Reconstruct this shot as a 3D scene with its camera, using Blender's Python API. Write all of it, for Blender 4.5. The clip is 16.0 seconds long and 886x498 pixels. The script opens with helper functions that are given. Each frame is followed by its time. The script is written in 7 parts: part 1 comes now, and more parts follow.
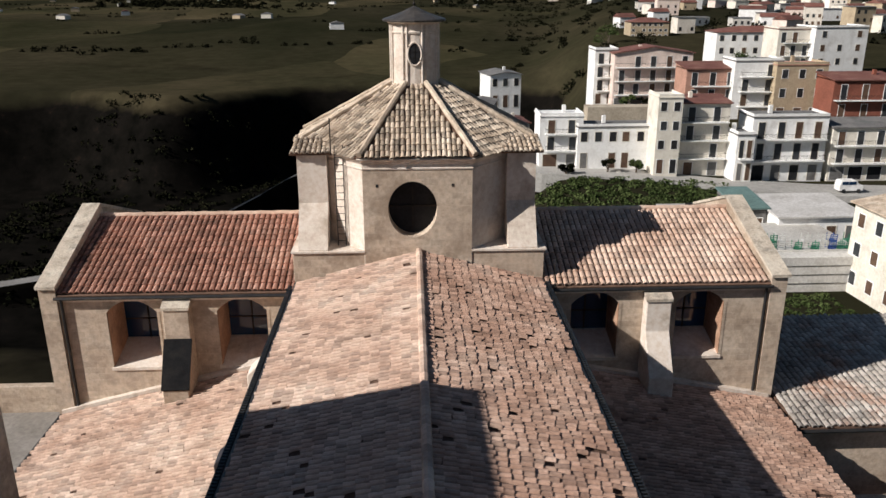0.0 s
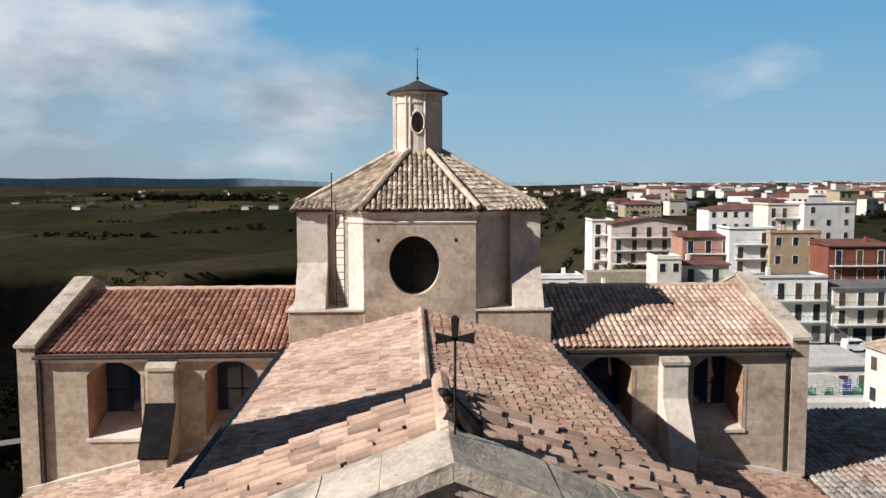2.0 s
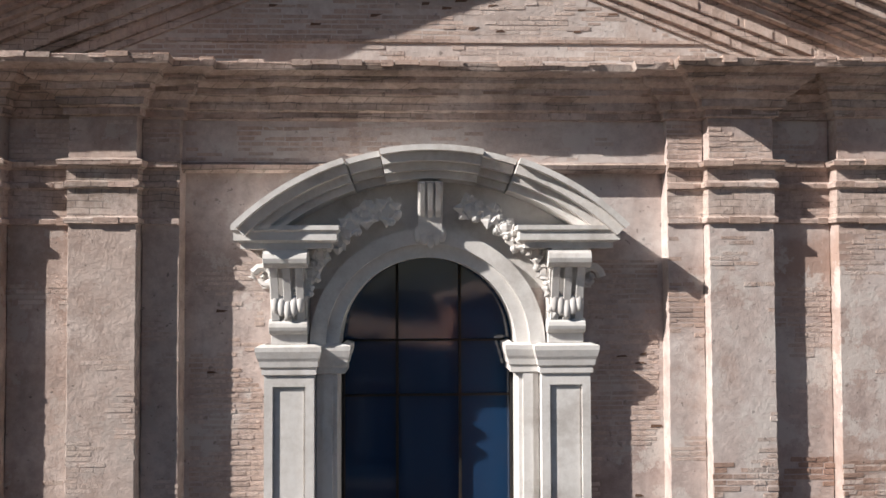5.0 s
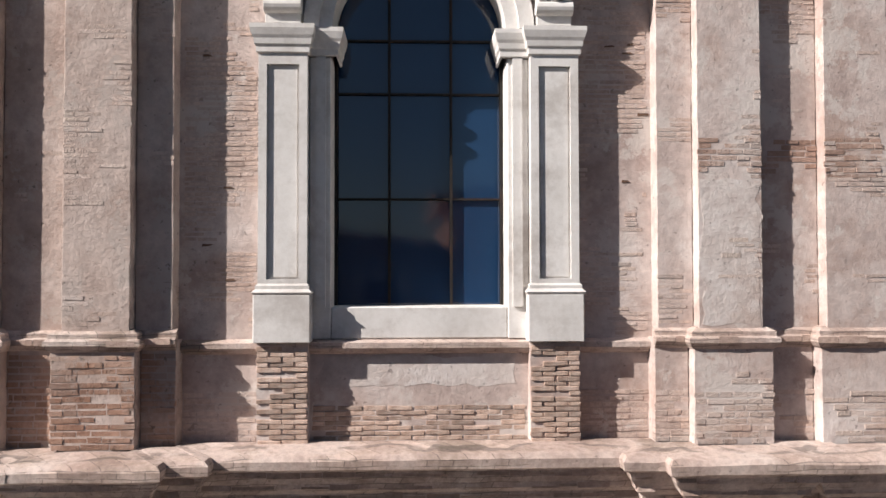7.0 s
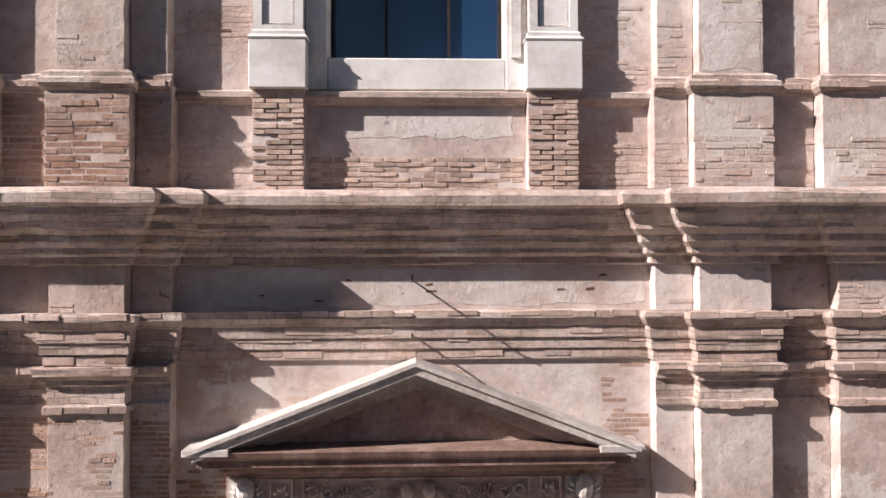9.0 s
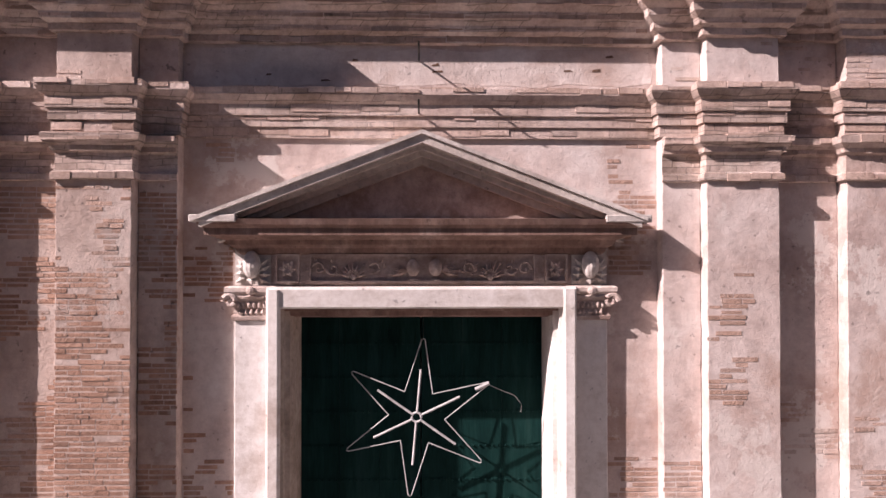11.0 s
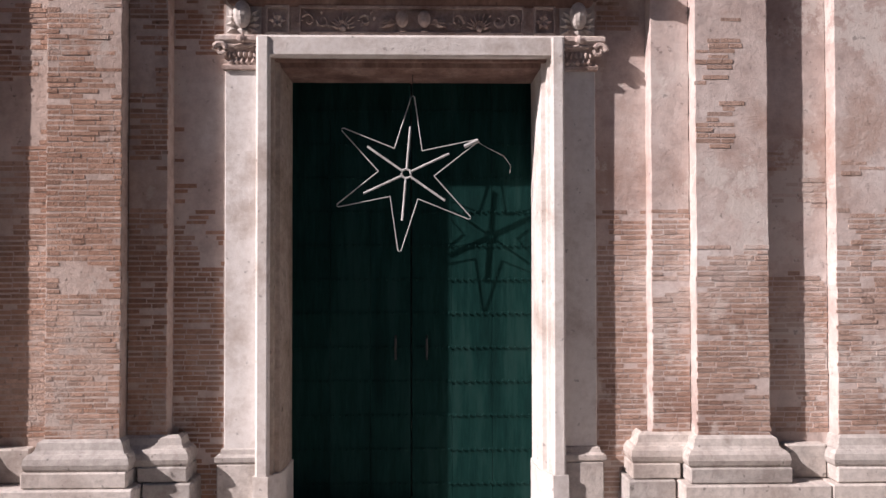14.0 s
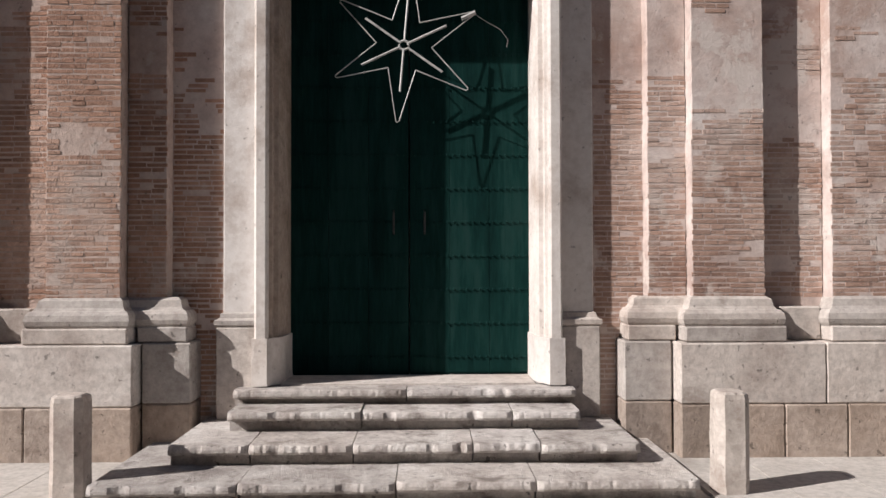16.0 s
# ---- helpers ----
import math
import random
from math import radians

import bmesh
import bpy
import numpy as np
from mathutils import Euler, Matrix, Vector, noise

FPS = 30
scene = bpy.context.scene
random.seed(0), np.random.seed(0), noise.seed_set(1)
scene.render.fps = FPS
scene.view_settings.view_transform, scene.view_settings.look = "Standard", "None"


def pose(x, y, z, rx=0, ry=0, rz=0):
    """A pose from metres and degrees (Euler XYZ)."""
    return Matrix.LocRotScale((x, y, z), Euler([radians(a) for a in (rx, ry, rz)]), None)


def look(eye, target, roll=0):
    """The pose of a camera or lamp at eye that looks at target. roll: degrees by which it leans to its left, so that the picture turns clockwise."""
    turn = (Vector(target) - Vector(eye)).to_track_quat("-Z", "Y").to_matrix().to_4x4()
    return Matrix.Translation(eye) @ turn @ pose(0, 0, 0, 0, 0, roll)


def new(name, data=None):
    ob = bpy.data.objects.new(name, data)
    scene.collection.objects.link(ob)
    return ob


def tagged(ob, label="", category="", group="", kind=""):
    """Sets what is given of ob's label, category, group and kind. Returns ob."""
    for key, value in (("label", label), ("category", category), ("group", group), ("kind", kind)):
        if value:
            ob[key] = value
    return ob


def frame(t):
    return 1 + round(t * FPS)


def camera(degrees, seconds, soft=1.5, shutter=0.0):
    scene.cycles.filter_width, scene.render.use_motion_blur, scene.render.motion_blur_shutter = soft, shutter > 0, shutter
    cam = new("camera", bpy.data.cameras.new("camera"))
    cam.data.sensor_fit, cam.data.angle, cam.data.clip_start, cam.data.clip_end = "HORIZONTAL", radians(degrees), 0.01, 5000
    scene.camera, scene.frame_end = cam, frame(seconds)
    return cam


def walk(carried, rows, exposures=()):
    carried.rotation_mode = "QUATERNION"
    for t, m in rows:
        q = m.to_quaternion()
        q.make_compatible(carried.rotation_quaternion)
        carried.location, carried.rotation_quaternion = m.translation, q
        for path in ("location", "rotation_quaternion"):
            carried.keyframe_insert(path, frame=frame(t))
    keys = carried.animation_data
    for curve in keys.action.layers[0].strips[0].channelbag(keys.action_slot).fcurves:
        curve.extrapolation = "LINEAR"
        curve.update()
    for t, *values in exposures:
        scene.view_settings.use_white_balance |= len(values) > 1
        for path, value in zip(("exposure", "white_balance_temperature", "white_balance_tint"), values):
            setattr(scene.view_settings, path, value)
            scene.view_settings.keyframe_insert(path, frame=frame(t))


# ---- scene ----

# ---- camera ----
cam = camera(58.9, 16.0)
# seconds, x, y, z, pitch, roll, yaw
ROWS = [
    (0.0, -0.221, -7.201, 24.067, -18.85, 0.13, -2.37),
    (0.5, -0.253, -7.249, 22.753, -15.37, 0.11, -2.36),
    (1.0, -0.269, -7.285, 21.432, -11.88, 0.09, -2.35),
    (1.5, -0.301, -7.256, 20.162, -8.43, 0.10, -2.35),
    (2.0, -0.320, -7.229, 18.892, -4.98, 0.10, -2.34),
    (2.5, -0.352, -7.192, 17.664, -1.63, 0.12, -2.37),
    (2.9, -0.330, -7.202, 16.705, 0.95, 0.07, -2.38),
    (3.0, -0.316, -7.174, 16.477, 1.59, 0.01, -2.37),
    (3.2, -0.290, -7.171, 15.997, 2.03, -0.07, -2.32),
    (3.5, -0.262, -7.158, 15.283, 2.30, 0.02, -2.39),
    (4.0, -0.136, -7.148, 14.162, 2.02, 0.15, -2.26),
    (4.5, -0.104, -7.155, 13.204, 1.92, 0.19, -2.11),
    (4.7, -0.085, -7.179, 12.847, 1.85, 0.22, -2.02),
    (6.8, -0.043, -7.293, 9.687, 1.71, 0.06, -2.16),
    (7.0, -0.017, -7.292, 9.421, 1.54, 0.10, -2.19),
    (7.5, 0.011, -7.240, 8.781, 1.38, 0.02, -2.22),
    (8.0, -0.010, -7.206, 8.240, 1.33, 0.10, -2.18),
    (8.5, -0.005, -7.174, 7.711, 1.12, 0.14, -2.10),
    (9.0, 0.033, -7.190, 7.172, 1.05, 0.17, -1.98),
    (9.5, 0.017, -7.186, 6.658, 0.90, 0.17, -1.89),
    (10.0, 0.001, -7.161, 6.122, 0.95, 0.11, -1.81),
    (12.5, 0.127, -7.168, 4.004, 0.77, -0.01, -1.35),
    (13.0, 0.159, -7.127, 3.619, 0.83, -0.02, -1.37),
    (13.5, 0.154, -7.133, 3.243, 1.00, 0.07, -1.28),
    (14.0, 0.162, -7.182, 2.901, 1.07, 0.09, -1.25),
    (14.5, 0.154, -7.211, 2.598, 1.08, 0.10, -1.25),
    (15.0, 0.150, -7.216, 2.282, 1.13, 0.07, -1.21),
    (15.5, 0.170, -7.213, 1.959, 1.10, 0.10, -1.17),
    (16.0, 0.183, -7.223, 1.700, 0.97, 0.12, -1.24),
]

walk(cam, [(t, pose(x, y, z, 90 + p, r, w)) for t, x, y, z, p, r, w in ROWS],
     exposures=[(0.0, 0.12, 6400, 10), (1.5, 0.20, 6350, 10), (2.2, 0.30, 6350, 10), (3.0, 0.50, 6300, 9), (3.6, 0.60, 6300, 9), (4.7, 0.60, 6350, 10), (7.0, 0.64, 6400, 12), (8.4, 0.78, 6400, 13), (10.0, 0.90, 6500, 25), (12.5, 0.80, 6800, 34), (13.2, 0.66, 6700, 29), (14.0, 0.50, 6400, 22), (16.0, 0.28, 6350, 13)])

# ---- light ----
SUN = Vector((-2.55, -1.0, 1.81)).normalized()
world = bpy.data.worlds.new("sky")
scene.world = world
world.use_nodes = True
wn, wl = world.node_tree.nodes, world.node_tree.links
sky = wn.new("ShaderNodeTexSky")
sky.sky_type, sky.sun_disc = "NISHITA", False
sky.sun_elevation = math.asin(SUN.z)
sky.sun_rotation = math.atan2(SUN.x, SUN.y)
sky.altitude, sky.air_density, sky.dust_density, sky.ozone_density = 300, 1.0, 0.6, 1.6
wl.new(sky.outputs[0], wn["Background"].inputs[0])
wn["Background"].inputs[1].default_value = 0.035
sun = new("sun", bpy.data.lights.new("sun", "SUN"))
sun.data.energy, sun.data.angle, sun.data.color = 5.4, radians(0.5), (1.0, 0.94, 0.87)
sun.matrix_world = look(SUN * 100, (0, 0, 0))


# ---- materials ----
def nodes(name):
    m = bpy.data.materials.new(name)
    m.use_nodes = True
    return m, m.node_tree.nodes, m.node_tree.links


def ramp(n, l, src, stops):
    r = n.new("ShaderNodeValToRGB")
    while len(r.color_ramp.elements) < len(stops):
        r.color_ramp.elements.new(0.5)
    for e, (p, c) in zip(r.color_ramp.elements, stops):
        e.position, e.color = p, (*c, 1)
    l.new(src, r.inputs[0])
    return r.outputs[0]


def noise_tex(n, l, co, scale, detail=5, rough=0.6):
    t = n.new("ShaderNodeTexNoise")
    t.inputs["Scale"].default_value, t.inputs["Detail"].default_value, t.inputs["Roughness"].default_value = scale, detail, rough
    l.new(co, t.inputs["Vector"])
    return t.outputs["Fac"]


def mix(n, l, fac, a, b, blend="MIX"):
    x = n.new("ShaderNodeMix")
    x.data_type, x.blend_type = "RGBA", blend
    for sock, v in ((x.inputs[0], fac), (x.inputs[6], a), (x.inputs[7], b)):
        if isinstance(v, (int, float)):
            sock.default_value = v
        elif isinstance(v, tuple):
            sock.default_value = (*v, 1)
        else:
            l.new(v, sock)
    return x.outputs[2]


def surface(name, dark, mid, light, big=0.8, fine=14.0, rough=0.85, bump=0.3, bump_scale=30.0, stain=None, stain_scale=0.5, vary=0.0, metal=0.0, stretch=(1, 1, 1), spread=0.0, dist=0.02, patch=None, pits=0.0, courses=None, blister=0.0, spec=0.25, grain=0.62):
    """Weathered matt surface: broad patches, fine grain, optional stains, per-piece variation and relief."""
    m, n, l = nodes(name)
    b = n["Principled BSDF"]
    co = n.new("ShaderNodeTexCoord").outputs["Object"]
    mp = n.new("ShaderNodeMapping")
    mp.inputs["Scale"].default_value = stretch
    l.new(co, mp.inputs["Vector"])
    co = mp.outputs[0]
    a = noise_tex(n, l, co, big, 6, 0.65)
    c = ramp(n, l, a, [(0.3, dark), (0.5, mid), (0.7, light)])
    g = noise_tex(n, l, co, fine, 4, 0.7)
    c = mix(n, l, grain, c, ramp(n, l, g, [(0.27, (0.33, 0.33, 0.33)), (0.6, (0.63, 0.63, 0.63))]), "OVERLAY")
    if stain:
        s = noise_tex(n, l, co, stain_scale, 7, 0.7)
        f = ramp(n, l, s, [(0.52, (0, 0, 0)), (0.66, (0.75, 0.75, 0.75))])
        c = mix(n, l, f, c, stain)
    if patch:
        s = noise_tex(n, l, co, 1.6, 8, 0.72)
        f = ramp(n, l, s, [(0.55, (0, 0, 0)), (0.585, (0.7, 0.7, 0.7)), (0.66, (0.85, 0.85, 0.85))])
        c = mix(n, l, f, c, patch)
    if pits:
        s = noise_tex(n, l, co, 15, 3, 0.55)
        f = ramp(n, l, s, [(0.66, (1, 1, 1)), (0.72, (1 - pits,) * 3)])
        c = mix(n, l, 1.0, c, f, "MULTIPLY")
    course_h = None
    if courses:
        sp = n.new("ShaderNodeSeparateXYZ")
        l.new(co, sp.inputs[0])
        ad = n.new("ShaderNodeMath")
        l.new(sp.outputs[0], ad.inputs[0]), l.new(sp.outputs[1], ad.inputs[1])
        cb = n.new("ShaderNodeCombineXYZ")
        l.new(ad.outputs[0], cb.inputs[0]), l.new(sp.outputs[2], cb.inputs[1])
        wob = n.new("ShaderNodeTexNoise")
        wob.inputs["Scale"].default_value = 2.2
        l.new(co, wob.inputs["Vector"])
        wv = n.new("ShaderNodeVectorMath")
        wv.operation = "MULTIPLY_ADD"
        wv.inputs[1].default_value = (courses[0] * 0.28,) * 3
        l.new(wob.outputs["Color"], wv.inputs[0]), l.new(cb.outputs[0], wv.inputs[2])
        bt_ = n.new("ShaderNodeTexBrick")
        bt_.inputs["Scale"].default_value = 1.0
        bt_.inputs["Brick Width"].default_value, bt_.inputs["Row Height"].default_value = courses[0], courses[1]
        bt_.inputs["Mortar Size"].default_value, bt_.inputs["Mortar Smooth"].default_value = courses[2], 0.5
        bt_.inputs["Color1"].default_value, bt_.inputs["Color2"].default_value, bt_.inputs["Mortar"].default_value = (0.80, 0.78, 0.76, 1), (1.1, 1.08, 1.05, 1), (courses[3],) * 3 + (1,)
        l.new(wv.outputs[0], bt_.inputs["Vector"])
        worn = ramp(n, l, noise_tex(n, l, co, 0.3 / courses[0] ** 0.9, 7, 0.68), [(courses[4], (0.0, 0.0, 0.0)), (courses[4] + 0.06, (0.9, 0.9, 0.9))])
        c = mix(n, l, worn, c, mix(n, l, 1.0, c, bt_.outputs["Color"], "MULTIPLY"))
    if vary:
        src = n.new("ShaderNodeObjectInfo").outputs["Random"] if spread == 0 else n.new("ShaderNodeNewGeometry").outputs["Random Per Island"]
        v = ramp(n, l, src, [(0.0, (1 - vary,) * 3), (0.5, (1.0, 0.97, 0.94)), (1.0, (1 + vary * 0.6,) * 3)])
        c = mix(n, l, 1.0, c, v, "MULTIPLY")
    l.new(c, b.inputs["Base Color"])
    b.inputs["Roughness"].default_value, b.inputs["Metallic"].default_value = rough, metal
    b.inputs["Specular IOR Level"].default_value = 0.0 if "leaves" in name else spec
    if bump:
        bp = n.new("ShaderNodeBump")
        bp.inputs["Strength"].default_value, bp.inputs["Distance"].default_value = bump, dist
        h = noise_tex(n, l, co, bump_scale, 6, 0.7)
        if blister:
            chip = ramp(n, l, noise_tex(n, l, co, bump_scale * 0.28, 7, 0.72), [(0.40, (0, 0, 0)), (0.50, (0.55, 0.55, 0.55)), (0.53, (0.95, 0.95, 0.95))])
            ad2 = n.new("ShaderNodeMath")
            ad2.operation = "MULTIPLY_ADD"
            ad2.inputs[1].default_value = blister
            l.new(chip, ad2.inputs[0]), l.new(h, ad2.inputs[2])
            h = ad2.outputs[0]
        l.new(h, bp.inputs["Height"])
        l.new(bp.outputs[0], b.inputs["Normal"])
    return m


PLASTER = surface("aged_plaster", (0.35, 0.265, 0.235), (0.49, 0.405, 0.37), (0.61, 0.545, 0.515), 0.9, 9, 0.9, 0.24, 22, (0.36, 0.24, 0.19), 0.7, patch=(0.58, 0.52, 0.48), pits=0.4, dist=0.03, courses=(0.235, 0.05, 0.006, 0.55, 0.64), blister=0.35, grain=0.48)
BROWN_PLASTER = surface("brown_weathered_plaster", (0.31, 0.228, 0.192), (0.445, 0.352, 0.308), (0.56, 0.475, 0.432), 0.9, 9, 0.9, 0.3, 22, (0.28, 0.18, 0.14), 0.8, patch=(0.47, 0.40, 0.36), pits=0.5, dist=0.03, courses=(0.235, 0.05, 0.006, 0.55, 0.62), blister=0.35, grain=0.5)
PALE_PLASTER = surface("pale_patched_plaster", (0.42, 0.345, 0.31), (0.535, 0.465, 0.43), (0.62, 0.56, 0.53), 1.0, 9, 0.9, 0.3, 22, (0.40, 0.29, 0.24), 0.8, pits=0.4, dist=0.025, blister=0.3, grain=0.45)
BRICK_LOW = surface("old_brick_reddish", (0.235, 0.145, 0.112), (0.365, 0.25, 0.20), (0.485, 0.375, 0.33), 0.9, 20, 0.92, 0.55, 50, (0.52, 0.44, 0.40), 1.0, vary=0.18, spread=1, patch=(0.52, 0.44, 0.40), pits=0.4)
BRICK_DARK = surface("grimy_red_brick", (0.215, 0.117, 0.082), (0.34, 0.21, 0.155), (0.455, 0.325, 0.265), 1.1, 20, 0.92, 0.6, 50, (0.42, 0.33, 0.285), 1.2, vary=0.2, spread=1, patch=(0.43, 0.345, 0.305), pits=0.45)
BRICK = surface("old_brick", (0.375, 0.27, 0.225), (0.47, 0.37, 0.323), (0.54, 0.455, 0.415), 0.6, 20, 0.92, 0.55, 60, (0.53, 0.46, 0.41), 0.9, vary=0.13, spread=1, patch=(0.54, 0.46, 0.42), pits=0.3)
CORNICE = surface("brick_cornice", (0.33, 0.24, 0.205), (0.475, 0.375, 0.33), (0.59, 0.50, 0.455), 1.2, 16, 0.9, 0.6, 35, (0.20, 0.15, 0.12), 1.1, courses=(0.24, 0.06, 0.006, 0.5, 0.46), pits=0.4)
CORNICE_BRICK = surface("cornice_brick", (0.32, 0.22, 0.18), (0.455, 0.345, 0.295), (0.57, 0.465, 0.42), 0.9, 18, 0.92, 0.6, 45, (0.24, 0.165, 0.13), 0.8, vary=0.26, spread=1, pits=0.4)
COPING = surface("lime_coping", (0.36, 0.30, 0.238), (0.515, 0.443, 0.36), (0.62, 0.55, 0.462), 1.3, 12, 0.95, 0.7, 7, (0.21, 0.19, 0.16), 1.8, dist=0.05, pits=0.4)
STONE = surface("pale_limestone", (0.33, 0.285, 0.26), (0.49, 0.45, 0.42), (0.60, 0.57, 0.545), 1.2, 16, 0.78, 0.35, 30, (0.24, 0.19, 0.16), 1.2, vary=0.2, pits=0.5)
STONE_LOW = surface("stained_shaded_limestone", (0.22, 0.17, 0.135), (0.36, 0.295, 0.25), (0.50, 0.44, 0.395), 1.5, 14, 0.85, 0.6, 26, (0.16, 0.115, 0.09), 1.5, vary=0.2, pits=0.55)
STEP = surface("worn_step_stone", (0.28, 0.25, 0.235), (0.47, 0.44, 0.42), (0.60, 0.58, 0.56), 2.6, 18, 0.82, 0.8, 22, (0.15, 0.125, 0.11), 3.4, vary=0.2, pits=0.6, dist=0.03)
WHITE = surface("white_stone", (0.56, 0.53, 0.50), (0.66, 0.63, 0.60), (0.73, 0.70, 0.67), 1.5, 16, 0.7, 0.15, 45, (0.44, 0.40, 0.37), 1.3, grain=0.3)
JAMB = surface("dressed_limestone", (0.48, 0.44, 0.415), (0.61, 0.575, 0.55), (0.69, 0.66, 0.635), 1.4, 16, 0.75, 0.3, 30, (0.36, 0.29, 0.25), 1.1, vary=0.08, pits=0.4, grain=0.4)
BROWN_STONE = surface("dark_brown_stone", (0.125, 0.072, 0.057), (0.205, 0.128, 0.104), (0.33, 0.24, 0.205), 1.8, 14, 0.85, 0.5, 34, (0.12, 0.075, 0.06), 1.3, pits=0.4, stretch=(1.6, 1.6, 0.5))
CARVED = surface("carved_stone", (0.31, 0.225, 0.19), (0.44, 0.345, 0.305), (0.56, 0.475, 0.43), 3, 18, 0.8, 0.4, 50, (0.22, 0.14, 0.11), 1.6)
TUFA = surface("tufa_masonry", (0.36, 0.28, 0.215), (0.47, 0.38, 0.30), (0.55, 0.465, 0.38), 0.5, 5, 0.92, 0.5, 9, (0.27, 0.205, 0.15), 0.45, courses=(0.55, 0.27, 0.014, 1.04, 0.44), pits=0.3)
TUFA_PALE = surface("tufa_pale_render", (0.53, 0.44, 0.365), (0.65, 0.56, 0.48), (0.71, 0.63, 0.55), 0.4, 5, 0.92, 0.4, 8, (0.36, 0.285, 0.22), 0.55, pits=0.25)
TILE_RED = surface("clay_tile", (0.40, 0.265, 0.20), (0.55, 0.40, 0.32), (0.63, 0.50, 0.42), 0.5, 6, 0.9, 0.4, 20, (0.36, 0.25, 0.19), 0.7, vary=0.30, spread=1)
# darker copy for right-hand slopes; shade is mixed into the red
TILE_MID = surface("reddish_shaded_tile", (0.31, 0.185, 0.135), (0.45, 0.295, 0.225), (0.55, 0.40, 0.32), 0.5, 6, 0.9, 0.4, 20, (0.28, 0.17, 0.12), 0.7, vary=0.34, spread=1)
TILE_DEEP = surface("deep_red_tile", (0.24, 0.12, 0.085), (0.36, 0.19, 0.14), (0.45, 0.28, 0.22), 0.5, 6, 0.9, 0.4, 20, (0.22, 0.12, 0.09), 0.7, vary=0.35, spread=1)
TILE_ONE = surface("clay_tile_single", (0.34, 0.22, 0.165), (0.48, 0.345, 0.27), (0.57, 0.445, 0.37), 0.5, 6, 0.9, 0.4, 20, (0.36, 0.25, 0.19), 0.7, vary=0.4)
TILE_OLD = surface("weathered_tile", (0.33, 0.255, 0.19), (0.48, 0.395, 0.31), (0.58, 0.50, 0.41), 0.8, 5, 0.95, 0.5, 14, (0.20, 0.16, 0.12), 0.9, vary=0.5, spread=1)
TILE_BED = surface("tile_bed", (0.10, 0.06, 0.045), (0.14, 0.085, 0.06), (0.18, 0.11, 0.08), 1, 8, 0.95, 0.3, 20)
METAL = surface("dark_gutter", (0.03, 0.03, 0.032), (0.045, 0.045, 0.047), (0.07, 0.065, 0.06), 2, 20, 0.5, 0.1, 40, metal=0.6)
IRON = surface("wrought_iron", (0.015, 0.014, 0.013), (0.025, 0.022, 0.02), (0.05, 0.03, 0.022), 4, 30, 0.65, 0.3, 60, metal=0.3)
DOOR = surface("green_door_paint", (0.0028, 0.0148, 0.0138), (0.0047, 0.0242, 0.0218), (0.008, 0.036, 0.0318), 1.2, 10, 0.6, 0.25, 30, (0.012, 0.035, 0.032), 1.2, stretch=(6, 6, 0.7), spec=0.04)
TUBE = surface("white_light_tube", (0.34, 0.34, 0.33), (0.45, 0.45, 0.44), (0.58, 0.58, 0.56), 5, 30, 0.35, 0, 10)
# near-black sheet colour, standing for the unlit inside of openings
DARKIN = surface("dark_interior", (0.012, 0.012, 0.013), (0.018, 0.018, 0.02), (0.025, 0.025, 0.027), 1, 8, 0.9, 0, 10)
BLACK_SHEET = surface("black_cover_sheet", (0.008, 0.008, 0.009), (0.014, 0.014, 0.015), (0.022, 0.021, 0.02), 2, 20, 0.9, 0.2, 30, spec=0.05)
REVEAL = surface("reddish_render", (0.27, 0.15, 0.095), (0.38, 0.225, 0.15), (0.47, 0.31, 0.22), 0.9, 8, 0.92, 0.4, 14, (0.22, 0.13, 0.09), 0.8)
LEAD = surface("slate_cap", (0.03, 0.027, 0.026), (0.05, 0.045, 0.042), (0.075, 0.066, 0.06), 2, 14, 0.6, 0.3, 30)
PAVING = surface("pale_paving", (0.36, 0.33, 0.30), (0.46, 0.43, 0.40), (0.54, 0.51, 0.48), 0.6, 20, 0.85, 0.3, 50, (0.28, 0.25, 0.22), 0.6)
ASPHALT = surface("street_asphalt", (0.26, 0.25, 0.24), (0.33, 0.32, 0.30), (0.40, 0.38, 0.36), 0.08, 2, 0.9, 0.1, 8)
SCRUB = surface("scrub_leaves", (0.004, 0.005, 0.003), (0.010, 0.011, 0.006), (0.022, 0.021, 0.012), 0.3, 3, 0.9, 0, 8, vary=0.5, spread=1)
GREEN = surface("garden_leaves", (0.025, 0.04, 0.014), (0.05, 0.07, 0.025), (0.09, 0.11, 0.045), 0.4, 3, 0.9, 0, 8, vary=0.5, spread=1)
BARK = surface("bark", (0.06, 0.045, 0.035), (0.10, 0.08, 0.06), (0.14, 0.11, 0.09), 2, 10, 0.9, 0.4, 20)


def glass_mat():
    m, n, l = nodes("window_glass")
    b = n["Principled BSDF"]
    # blue base colour stands in for reflected sky
    b.inputs["Base Color"].default_value = (0.012, 0.036, 0.085, 1)
    b.inputs["Roughness"].default_value, b.inputs["Specular IOR Level"].default_value = 0.06, 0.8
    co = n.new("ShaderNodeTexCoord").outputs["Object"]
    bp = n.new("ShaderNodeBump")
    bp.inputs["Strength"].default_value, bp.inputs["Distance"].default_value = 0.15, 0.02
    l.new(noise_tex(n, l, co, 1.6, 2), bp.inputs["Height"])
    l.new(bp.outputs[0], b.inputs["Normal"])
    return m


GLASS = glass_mat()
PAINTS = {}


